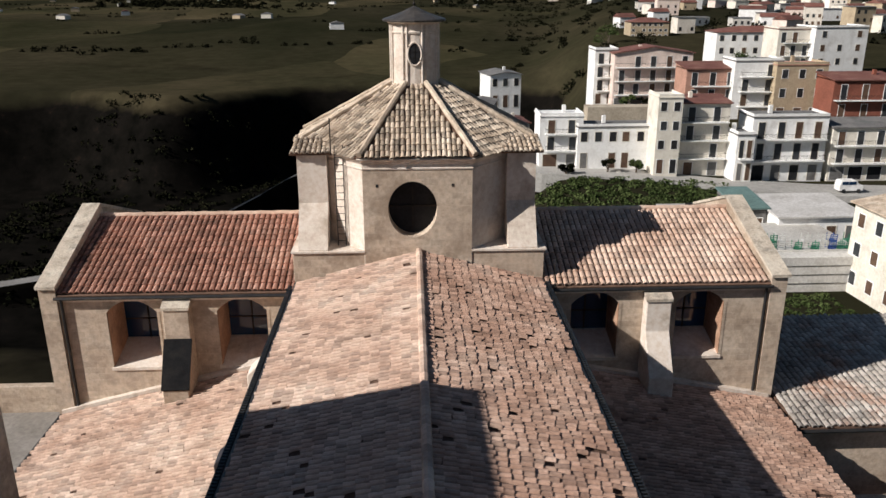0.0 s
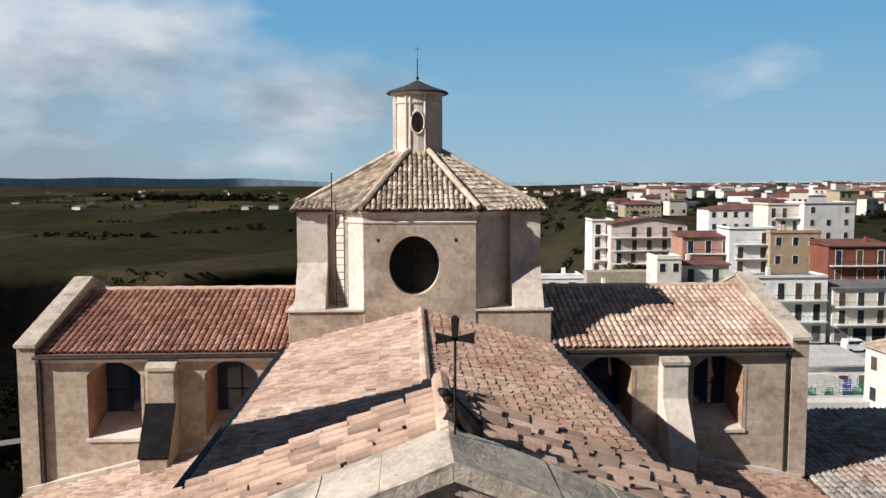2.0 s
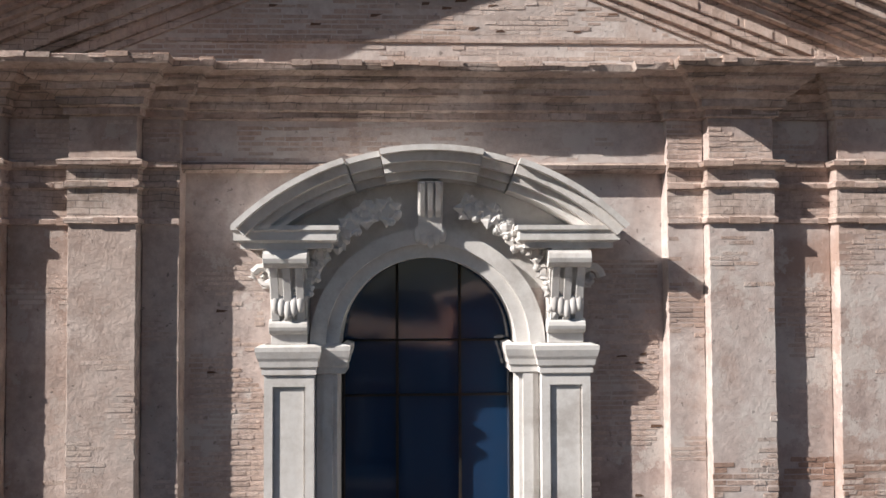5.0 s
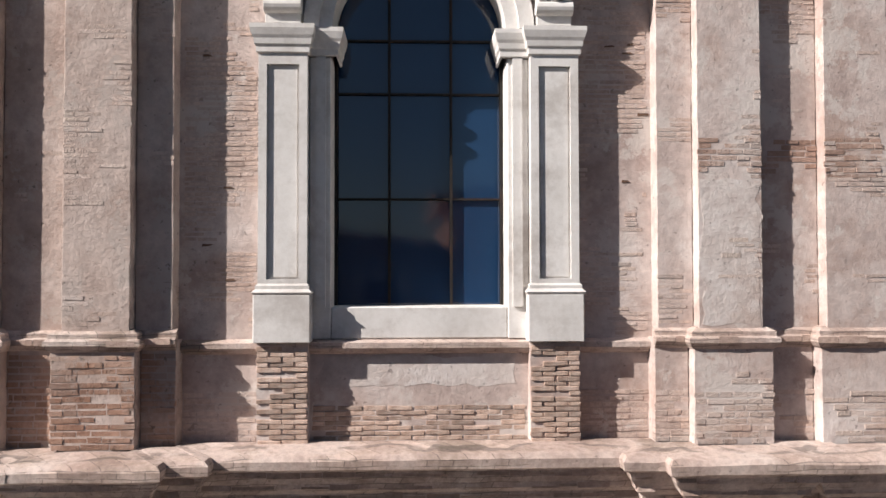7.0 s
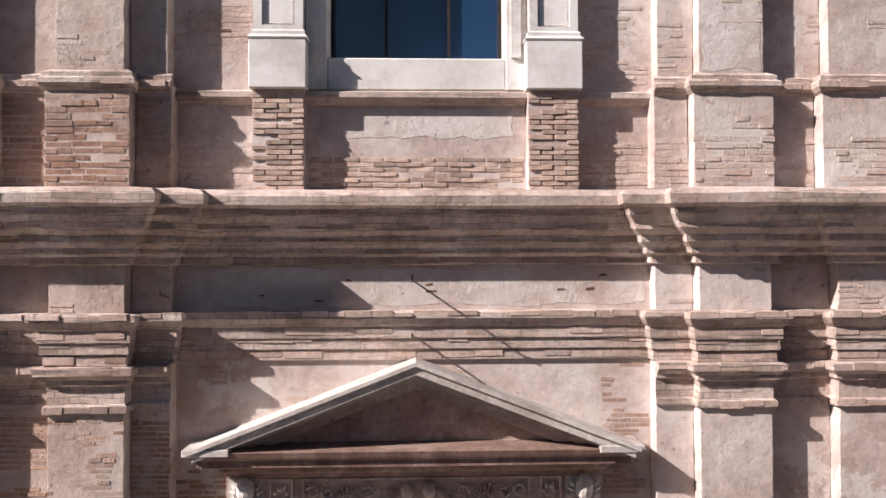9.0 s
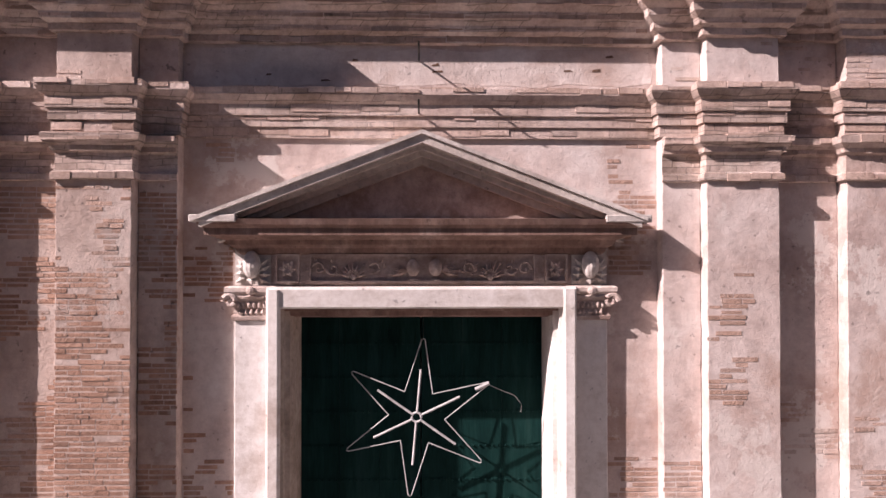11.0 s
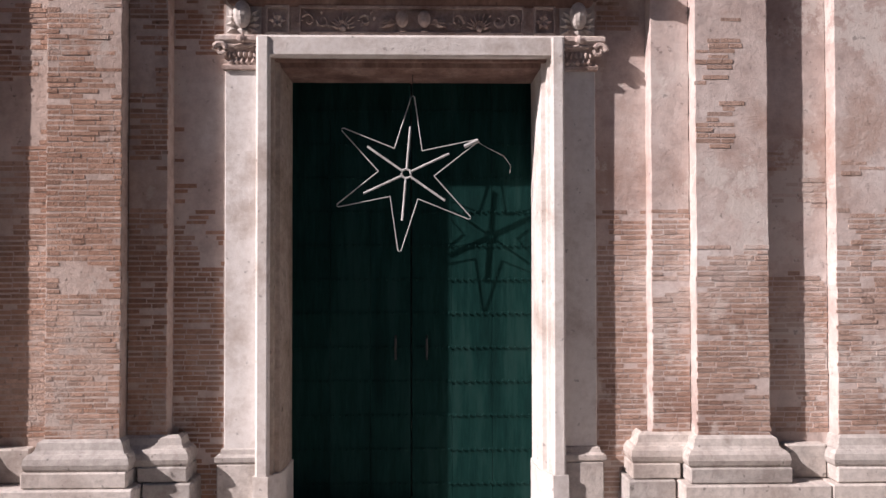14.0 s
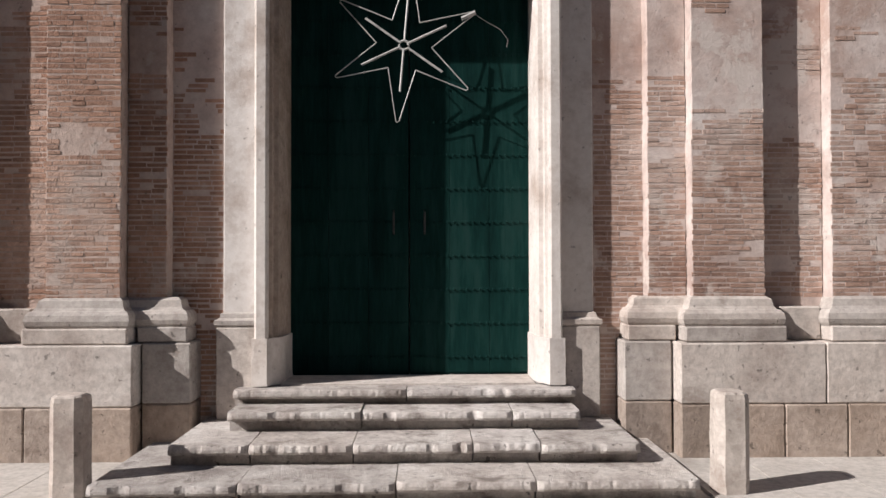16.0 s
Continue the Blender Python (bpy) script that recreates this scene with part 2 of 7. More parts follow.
def paint(r, g, b, rough=0.85):
    key = (r, g, b)
    if key not in PAINTS:
        PAINTS[key] = surface("house_paint", (r * 0.8, g * 0.79, b * 0.77), (r, g, b), (min(r * 1.12, 0.9), min(g * 1.12, 0.9), min(b * 1.12, 0.9)), 0.25, 3, rough, 0.15, 4, (r * 0.66, g * 0.63, b * 0.6), 0.22)
    return PAINTS[key]


def terrain_mat():
    m, n, l = nodes("open_country")
    b = n["Principled BSDF"]
    co = n.new("ShaderNodeTexCoord").outputs["Object"]
    mp = n.new("ShaderNodeMapping")
    mp.inputs["Scale"].default_value = (1, 0.45, 1)
    mp.inputs["Rotation"].default_value = (0, 0, 0.35)
    l.new(co, mp.inputs["Vector"])
    a = noise_tex(n, l, mp.outputs[0], 0.006, 8, 0.62)
    c = ramp(n, l, a, [(0.32, (0.018, 0.019, 0.012)), (0.46, (0.032, 0.030, 0.020)), (0.56, (0.044, 0.038, 0.026)), (0.70, (0.072, 0.058, 0.042))])
    g = noise_tex(n, l, co, 0.12, 6, 0.7)
    c = mix(n, l, 0.7, c, ramp(n, l, g, [(0.3, (0.3, 0.3, 0.3)), (0.65, (0.62, 0.62, 0.6))]), "OVERLAY")
    vor = n.new("ShaderNodeTexVoronoi")
    vor.inputs["Scale"].default_value = 0.0075
    wv = n.new("ShaderNodeVectorMath")
    wv.operation = "MULTIPLY_ADD"
    wn_ = n.new("ShaderNodeTexNoise")
    wn_.inputs["Scale"].default_value = 0.012
    l.new(mp.outputs[0], wn_.inputs["Vector"])
    wv.inputs[1].default_value = (60, 60, 0)
    l.new(wn_.outputs["Color"], wv.inputs[0]), l.new(mp.outputs[0], wv.inputs[2])
    l.new(wv.outputs[0], vor.inputs["Vector"])
    field = ramp(n, l, vor.outputs["Color"], [(0.0, (0.45, 0.5, 0.45)), (0.5, (0.95, 0.95, 0.8)), (1.0, (1.7, 1.6, 1.3))])
    c = mix(n, l, 1.0, c, field, "MULTIPLY")
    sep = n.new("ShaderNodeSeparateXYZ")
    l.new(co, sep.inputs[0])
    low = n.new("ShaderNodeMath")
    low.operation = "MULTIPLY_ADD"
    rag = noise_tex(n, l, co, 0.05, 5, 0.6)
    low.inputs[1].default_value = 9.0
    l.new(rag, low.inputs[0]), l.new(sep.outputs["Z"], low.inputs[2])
    # gorge darkness painted in by height, on top of dark scrub cover
    gorge_dark = n.new("ShaderNodeMapRange")
    gorge_dark.inputs["From Min"].default_value, gorge_dark.inputs["From Max"].default_value = -15.5, -12.0
    gorge_dark.inputs["To Min"].default_value, gorge_dark.inputs["To Max"].default_value = 1.0, 0.0
    l.new(low.outputs[0], gorge_dark.inputs["Value"])
    c = mix(n, l, gorge_dark.outputs[0], c, ramp(n, l, g, [(0.35, (0.003, 0.003, 0.0025)), (0.60, (0.008, 0.007, 0.006)), (0.74, (0.024, 0.016, 0.012))]))
    l.new(c, b.inputs["Base Color"])
    b.inputs["Roughness"].default_value, b.inputs["Specular IOR Level"].default_value = 1.0, 0.0
    return m


TERRAIN = terrain_mat()


def sky_mat():
    """The far sky: blue above, pale at the horizon, with soft winter clouds."""
    m, n, l = nodes("far_sky")
    n.remove(n["Principled BSDF"])
    co = n.new("ShaderNodeTexCoord").outputs["Object"]
    sep = n.new("ShaderNodeSeparateXYZ")
    l.new(co, sep.inputs[0])

    def span(src, a, b, c, d):
        r = n.new("ShaderNodeMapRange")
        for k, v in zip(("From Min", "From Max", "To Min", "To Max"), (a, b, c, d)):
            r.inputs[k].default_value = v
        l.new(src, r.inputs["Value"])
        return r.outputs[0]

    def plus(a, b):
        s = n.new("ShaderNodeMath")
        l.new(a, s.inputs[0]), l.new(b, s.inputs[1])
        return s.outputs[0]

    blue = ramp(n, l, span(sep.outputs["Z"], 0, 2200, 0, 1), [(0.0, (0.33, 0.46, 0.54)), (0.12, (0.27, 0.44, 0.57)), (0.35, (0.15, 0.36, 0.56)), (0.75, (0.065, 0.25, 0.49)), (1.0, (0.05, 0.2, 0.42))])
    mp = n.new("ShaderNodeMapping")
    mp.inputs["Scale"].default_value = (0.0008, 0.0008, 0.0019)
    mp.inputs["Location"].default_value = (0.35, 0.1, 0.62)
    l.new(co, mp.inputs["Vector"])
    puff = noise_tex(n, l, mp.outputs[0], 1.0, 5, 0.48)
    side = span(sep.outputs["X"], -2100, 700, 0.19, -0.17)
    up = span(sep.outputs["Z"], 500, 1350, 0.05, -0.30)
    fac = ramp(n, l, plus(plus(puff, side), up), [(0.46, (0, 0, 0)), (0.56, (0.45, 0.45, 0.45)), (0.70, (0.9, 0.9, 0.9))])
    shade = noise_tex(n, l, mp.outputs[0], 2.1, 5, 0.5)
    white = ramp(n, l, plus(shade, span(sep.outputs["Z"], 150, 1000, -0.10, 0.10)), [(0.36, (0.30, 0.36, 0.42)), (0.50, (0.46, 0.51, 0.56)), (0.64, (0.66, 0.68, 0.70))])
    em = n.new("ShaderNodeEmission")
    l.new(mix(n, l, fac, blue, white), em.inputs[0])
    em.inputs[1].default_value = 0.92
    l.new(em.outputs[0], n["Material Output"].inputs[0])
    return m


# ---- building helpers ----
class Geo:
    """Collects plain geometry for one mesh."""

    def __init__(self):
        self.v, self.f = [], []

    def add(self, verts, faces):
        o = len(self.v)
        self.v += [tuple(p) for p in verts]
        self.f += [tuple(i + o for i in f) for f in faces]
        return self

    def box(self, x0, x1, y0, y1, z0, z1):
        p = [(x, y, z) for z in (z0, z1) for y in (y0, y1) for x in (x0, x1)]
        return self.add(p, [(0, 2, 3, 1), (4, 5, 7, 6), (0, 1, 5, 4), (2, 6, 7, 3), (0, 4, 6, 2), (1, 3, 7, 5)])

    def worn_post(self, x0, x1, y0, y1, z0, z1, wear=0.010, step=0.055, seed=0.0):
        """An upright block whose front arrises are worn and uneven."""
        k = max(2, int((z1 - z0) / step))
        v = []
        for i in range(k + 1):
            z = z0 + (z1 - z0) * i / k
            a = wear * (0.35 * noise.noise((seed + x0, z * 2.1, 1.0)) + 0.5 * noise.noise((seed + x0, z * 13, 5.0)) + 0.2)
            b = wear * (0.35 * noise.noise((seed + x1, z * 2.1, 2.0)) + 0.5 * noise.noise((seed + x1, z * 13, 6.0)) + 0.2)
            c = wear * 0.35
            v += [(x0 + a * 0.3, y1, z), (x0 + a, y0 + c, z), (x0 + a + c, y0, z), (x1 - b - c, y0, z), (x1 - b, y0 + c, z), (x1 - b * 0.3, y1, z)]
        f = [(i * 6 + j, i * 6 + j + 1, i * 6 + j + 7, i * 6 + j + 6) for i in range(k) for j in range(5)]
        return self.add(v, f + [(0, 1, 2, 3, 4, 5), tuple(k * 6 + j for j in range(5, -1, -1))])

    def prism(self, pts, y0, y1):
        """A polygon in x and z, pushed along y."""
        k = len(pts)
        p = [(x, y0, z) for x, z in pts] + [(x, y1, z) for x, z in pts]
        return self.add(p, [tuple(range(k)), tuple(range(2 * k - 1, k - 1, -1))] + [(i, i + k, (i + 1) % k + k, (i + 1) % k) for i in range(k)])

    def prism_x(self, pts, x0, x1):
        """A polygon in y and z, pushed along x."""
        k = len(pts)
        p = [(x0, y, z) for y, z in pts] + [(x1, y, z) for y, z in pts]
        return self.add(p, [tuple(range(k)), tuple(range(2 * k - 1, k - 1, -1))] + [(i, i + k, (i + 1) % k + k, (i + 1) % k) for i in range(k)])

    def sweep(self, plan, profile, closed=False):
        """A moulding: profile of (out, z) along a plan line of (x, y), mitred; out is to the right of the line's way."""
        k = len(plan)
        normals = []
        for i in range(k if closed else k - 1):
            a, b = Vector(plan[i]), Vector(plan[(i + 1) % k])
            d = (b - a).normalized()
            normals.append(Vector((d.y, -d.x)))
        rows = []
        for i in range(k):
            n1 = normals[i - 1] if (i > 0 or closed) else normals[0]
            n2 = normals[i % len(normals)] if (i < k - 1 or closed) else normals[-1]
            s = n1 + n2
            s = s / max(0.2, 1 + n1.dot(n2))
            rows.append([(plan[i][0] + s.x * o, plan[i][1] + s.y * o, z) for o, z in profile])
        m = len(profile)
        verts = [p for r in rows for p in r]
        faces = [(i * m + j, ((i + 1) % k) * m + j, ((i + 1) % k) * m + j + 1, i * m + j + 1) for i in range(k if closed else k - 1) for j in range(m - 1)]
        if not closed:
            faces += [tuple(range(m)), tuple(range((k - 1) * m, k * m))]
        return self.add(verts, faces)

    def leaf(self, p, way, face, length, width):
        """A curled carved leaf: from p along way, its back towards face."""
        p, way, face = Vector(p), Vector(way).normalized(), Vector(face).normalized()
        side = way.cross(face).normalized()
        v = [p, p + way * length * 0.45 + side * width + face * length * 0.10, p + way * length + face * length * 0.02, p + way * length * 0.45 - side * width + face * length * 0.10, p + way * length * 0.5 + face * length * 0.30, p - face * length * 0.25 + way * length * 0.4]
        return self.add(v, [(0, 1, 4), (1, 2, 4), (2, 3, 4), (3, 0, 4), (1, 0, 5), (2, 1, 5), (3, 2, 5), (0, 3, 5)])

    def tube(self, pts, r, sides=6):
        pts = [Vector(p) for p in pts]
        rings = []
        for i, p in enumerate(pts):
            d = (pts[min(i + 1, len(pts) - 1)] - pts[max(i - 1, 0)]).normalized()
            a = d.cross(Vector((0, 0, 1)) if abs(d.z) < 0.9 else Vector((1, 0, 0))).normalized()
            b = d.cross(a)
            rr = r[i] if isinstance(r, (list, tuple)) else r
            rings.append([p + (a * math.cos(t) + b * math.sin(t)) * rr for t in [2 * math.pi * j / sides for j in range(sides)]])
        v = [q for ring in rings for q in ring]
        f = [(i * sides + j, i * sides + (j + 1) % sides, (i + 1) * sides + (j + 1) % sides, (i + 1) * sides + j) for i in range(len(pts) - 1) for j in range(sides)]
        f += [tuple(range(sides))[::-1], tuple(range((len(pts) - 1) * sides, len(pts) * sides))]
        return self.add(v, f)

    def ball(self, c, r, seg=8, rings=5, squash=(1, 1, 1)):
        v = [(c[0], c[1], c[2] - r * squash[2])]
        for i in range(1, rings):
            a = math.pi * i / rings
            v += [(c[0] + r * squash[0] * math.sin(a) * math.cos(t), c[1] + r * squash[1] * math.sin(a) * math.sin(t), c[2] - r * squash[2] * math.cos(a)) for t in [2 * math.pi * j / seg for j in range(seg)]]
        v.append((c[0], c[1], c[2] + r * squash[2]))
        f = [(0, 1 + (j + 1) % seg, 1 + j) for j in range(seg)]
        for i in range(rings - 2):
            f += [(1 + i * seg + j, 1 + i * seg + (j + 1) % seg, 1 + (i + 1) * seg + (j + 1) % seg, 1 + (i + 1) * seg + j) for j in range(seg)]
        o = 1 + (rings - 2) * seg
        f += [(o + j, o + (j + 1) % seg, len(v) - 1) for j in range(seg)]
        return self.add(v, f)

    def lathe(self, c, profile, seg=16):
        """A turned form: profile of (radius, z) round the upright line through c."""
        m = len(profile)
        v = [(c[0] + r * math.cos(t), c[1] + r * math.sin(t), z) for t in [2 * math.pi * j / seg for j in range(seg)] for r, z in profile]
        return self.add(v, [(j * m + i, ((j + 1) % seg) * m + i, ((j + 1) % seg) * m + i + 1, j * m + i + 1) for j in range(seg) for i in range(m - 1)])

    def mesh(self, name, bevel=0.0, seg=1, wobble=0.0, smooth=False):
        me = bpy.data.meshes.new(name)
        me.from_pydata(self.v, [], self.f)
        bm = bmesh.new()
        bm.from_mesh(me)
        if len(self.v) < 60000:
            bmesh.ops.recalc_face_normals(bm, faces=bm.faces)
        if bevel:
            bmesh.ops.bevel(bm, geom=bm.edges[:], offset=bevel, segments=seg, affect="EDGES", profile=0.6)
        if wobble:
            bmesh.ops.subdivide_edges(bm, edges=[e for e in bm.edges if e.calc_length() > 0.12], cuts=3)
            for v in bm.verts:
                v.co += noise.noise_vector(v.co * 9) * wobble
        bm.to_mesh(me)
        bm.free()
        if smooth:
            me.shade_smooth()
        return me


def root(name, label, category="", group="", kind="", at=(0, 0, 0)):
    ob = new(name)
    ob.location = at
    bpy.context.view_layer.update()
    return tagged(ob, label, category, group, kind)


def part(name, geo, material, parent=None, label="", bevel=0.0, seg=1, wobble=0.0, smooth=False, kind=""):
    me = geo if isinstance(geo, bpy.types.Mesh) else geo.mesh(name, bevel, seg, wobble, smooth)
    if not me.materials:
        me.materials.append(material)
    ob = new(name, me)
    if parent:
        ob.parent = parent
        ob.matrix_parent_inverse = parent.matrix_world.inverted()
    return tagged(ob, label, kind=kind)


def thing(name, geo, material, label, category, group="", kind="", **k):
    return tagged(part(name, geo, material, None, **k), label, category, group, kind)


# ---- facade ----
AX = 0.03
ZC = 7.80
LOW = [(2.16, 0.0), (2.51, -0.165), (3.16, -0.32), (3.76, -0.165), (4.41, -0.32), (5.4, -0.165)]
WY = 0.095
UPP = [(2.22, 0.0), (2.56, -0.08), (3.16, -0.21), (3.75, -0.07), (4.36, -0.21), (5.4, -0.07)]


def plan_line(half, lo=0.0, side=0, grow=0.0):
    """The facade's front line from left to right; side -1 or 1 gives one wing past lo."""
    pts = []
    u0 = 0.0
    for u1, y in half:
        if u1 > lo:
            pts += [(max(u0, lo), y), (u1, y)]
        u0 = u1
    right = [(AX + u, y) for u, y in pts]
    left = [(AX - u, y) for u, y in reversed(pts)]
    if side:
        return right if side > 0 else left
    return left[:-1] + right[1:]


facade = root("church_facade", "tall pinkish brick and plaster church front with pilasters and gable", "church facade")
g = Geo()
g.box(AX - 5.4, AX + 5.4, 0.6, 2.1, 0, 14.2)
g.prism([(AX - 5.4, 14.2), (AX + 5.4, 14.2), (AX, 16.28)], 0.3, 2.1)
part("core_wall", g, PLASTER, facade)

# central wall with the openings for door and window
DX0, DX1, DZ0, DZ1 = -1.20, 1.25, 0.60, 4.72
WX, WR, WZ0, WZ1 = 0.045, 0.815, 9.08, 11.69
HR = WR + 0.03
for x0, x1, y0, z0, z1 in ((AX - 2.2, DX0, 0, 0, DZ1), (DX1, AX + 2.2, 0, 0, DZ1), (AX - 2.2, AX + 2.2, 0, DZ1, ZC), (AX - 2.25, AX + 2.25, WY, ZC, WZ0 - 0.1), (AX - 2.25, WX - HR, WY, WZ0 - 0.1, 12.8), (WX + HR, AX + 2.25, WY, WZ0 - 0.1, 12.8), (AX - 2.3, AX + 2.3, WY, 12.8, 13.28), (AX - 2.3, AX + 2.3, 0, 13.28, 14.2)):
    part("wall_panel", Geo().box(x0, x1, y0, 0.58, z0, z1), PLASTER, facade, "patched pinkish plaster over brick")
arc = [(WX - HR * math.cos(a), WZ1 + HR * math.sin(a)) for a in [math.pi * i / 24 for i in range(25)]]
part("arch_wall", Geo().prism([(WX - HR, 12.8)] + arc + [(WX + HR, 12.8)], WY, 0.58), PLASTER, facade)

# pilasters and the strips between them
for half, z0, z1 in ((LOW, 1.0, 7.25), (UPP, ZC - 0.05, 14.0)):
    for s in (-1, 1):
        u0 = 2.16 if half is LOW else 2.22
        for u1, y in half[1:]:
            a, b = sorted((AX + s * u0, AX + s * u1))
            main = y < -0.2
            part("pilaster" if main else "wall_strip", Geo().worn_post(a, b, y, 0.5, z0, z1, 0.014, seed=s), BROWN_PLASTER if s < 0 else PLASTER, facade)
            u0 = u1

# pedestal zone of the upper order
for s in (-1, 1):
    for u0, u1, y in ((2.50, 3.24, -0.235), (3.68, 4.44, -0.235), (2.18, 2.50, -0.10), (3.24, 3.68, -0.09)):
        a, b = sorted((AX + s * u0, AX + s * u1))
        part("pilaster_pedestal", Geo().worn_post(a, b, y, 0.3, ZC - 0.05, 8.79, 0.014), BROWN_PLASTER if s < 0 else PLASTER, facade)
PED = [(2.18, WY), (2.50, -0.10), (3.24, -0.235), (3.68, -0.09), (4.44, -0.235), (5.4, -0.09)]
for s in (-1, 1):
    part("pedestal_moulding", Geo().sweep(plan_line(PED, 2.18, s), [(0, 8.70), (0.02, 8.72), (0.05, 8.76), (0.05, 8.80), (0.02, 8.82), (0.02, 8.86), (-0.05, 8.90)]), CORNICE, facade)
part("band_moulding", Geo().sweep([(AX - 2.18, WY), (AX + 2.18, WY)], [(0, 8.64), (0.05, 8.66), (0.09, 8.70), (0.09, 8.75), (0, 8.78)]), CORNICE, facade)

# lower entablature
full = plan_line(LOW)
part("architrave", Geo().sweep(full, [(0, 6.30), (0.03, 6.30), (0.03, 6.40), (0.05, 6.40), (0.05, 6.50), (0.07, 6.50), (0.07, 6.60), (0.10, 6.63), (0.13, 6.68), (0.13, 6.73), (0, 6.75)]), CORNICE, facade)
part("main_cornice", Geo().sweep(full, [(0, 7.16), (0.05, 7.17), (0.05, 7.23), (0.10, 7.26), (0.11, 7.31), (0.16, 7.36), (0.17, 7.42), (0.24, 7.48), (0.26, 7.53), (0.30, 7.59), (0.32, 7.65), (0.375, 7.68), (0.385, 7.76), (0.35, 7.80), (0, 7.85)]), CORNICE, facade, "dark weathered brick cornice", wobble=0.012)
for s in (-1, 1):
    part("capital", Geo().sweep(plan_line(LOW, 2.16, s), [(0, 5.89), (0.035, 5.90), (0.035, 5.95), (0.005, 5.97), (0.005, 6.12), (0.03, 6.14), (0.045, 6.18), (0.09, 6.22), (0.10, 6.28), (0, 6.30)]), CORNICE, facade)
    part("upper_capital", Geo().sweep(plan_line(UPP, 2.22, s), [(0, 12.78), (0.03, 12.79), (0.03, 12.83), (0.005, 12.85), (0.005, 13.09), (0.035, 13.11), (0.035, 13.15), (0.01, 13.17), (0.01, 13.27), (0.06, 13.30), (0.08, 13.34), (0, 13.37)]), CORNICE, facade)
part("upper_architrave", Geo().sweep([(AX - 2.22, 0), (AX + 2.22, 0)], [(0, 13.26), (0.04, 13.29), (0.06, 13.33), (0, 13.36)]), CORNICE, facade)
part("pediment_cornice", Geo().sweep(plan_line(UPP), [(0, 13.74), (0.04, 13.75), (0.04, 13.81), (0.08, 13.83), (0.09, 13.90), (0.16, 13.95), (0.18, 14.0), (0.26, 14.04), (0.28, 14.09), (0.38, 14.12), (0.40, 14.18), (0.37, 14.195), (0.0, 14.20)]), CORNICE, facade, "brick cornice with ragged lit edge", wobble=0.012)

# gable: tympanum, stepped raking mouldings and coping
SL = 0.395


def chevron(t0, t1, out, back, wid=5.75, zt=16.5):
    top = [(AX - wid, zt - t0 - SL * wid), (AX, zt - t0), (AX + wid, zt - t0 - SL * wid)]
    low = [(AX + wid, zt - t1 - SL * wid), (AX, zt - t1), (AX - wid, zt - t1 - SL * wid)]
    geo = Geo()
    geo.prism([top[0], top[1], low[1], low[2]], -out, back)
    geo.prism([top[1], top[2], low[0], low[1]], -out, back)
    return geo


# paler plaster than the walls makes up for weak fill light here
part("tympanum", Geo().prism([(AX - 4.9, 14.2), (AX + 4.9, 14.2), (AX, 15.95)], -0.12, 0.35), PALE_PLASTER, facade, "patched brick tympanum")
part("tympanum_ledge", Geo().box(AX - 2.35, AX + 2.55, -0.137, -0.10, 14.44, 14.47), CORNICE, facade)
for t0, t1, out in ((0.17, 0.30, 0.68), (0.30, 0.40, 0.61), (0.40, 0.44, 0.55), (0.44, 0.48, 0.48), (0.48, 0.53, 0.41), (0.53, 0.58, 0.35), (0.58, 0.65, 0.30), (0.65, 0.80, 0.235), (0.80, 0.88, 0.215), (0.88, 0.98, 0.17), (0.98, 1.05, 0.145)):
    part("raking_moulding", chevron(t0, t1, out, 0.2), CORNICE, facade, wobble=0.014)
for s in (-1, 1):
    rnd = random.Random(5 + s)
    u = 0.0
    while u < 5.7:
        w = rnd.uniform(0.5, 1.1)
        a, b = AX + s * u, AX + s * min(u + w - 0.002, 5.75)
        h = rnd.uniform(-0.006, 0.006)
        za, zb = 16.5 - SL * u + h, 16.5 - SL * min(u + w, 5.75) + h
        part("coping_stone", Geo().prism([(a, za), (b, zb), (b, zb - 0.175), (a, za - 0.175)], -0.74 + rnd.uniform(-0.006, 0.006), 0.30), COPING, facade, bevel=0.004, wobble=0.017)
        u += w


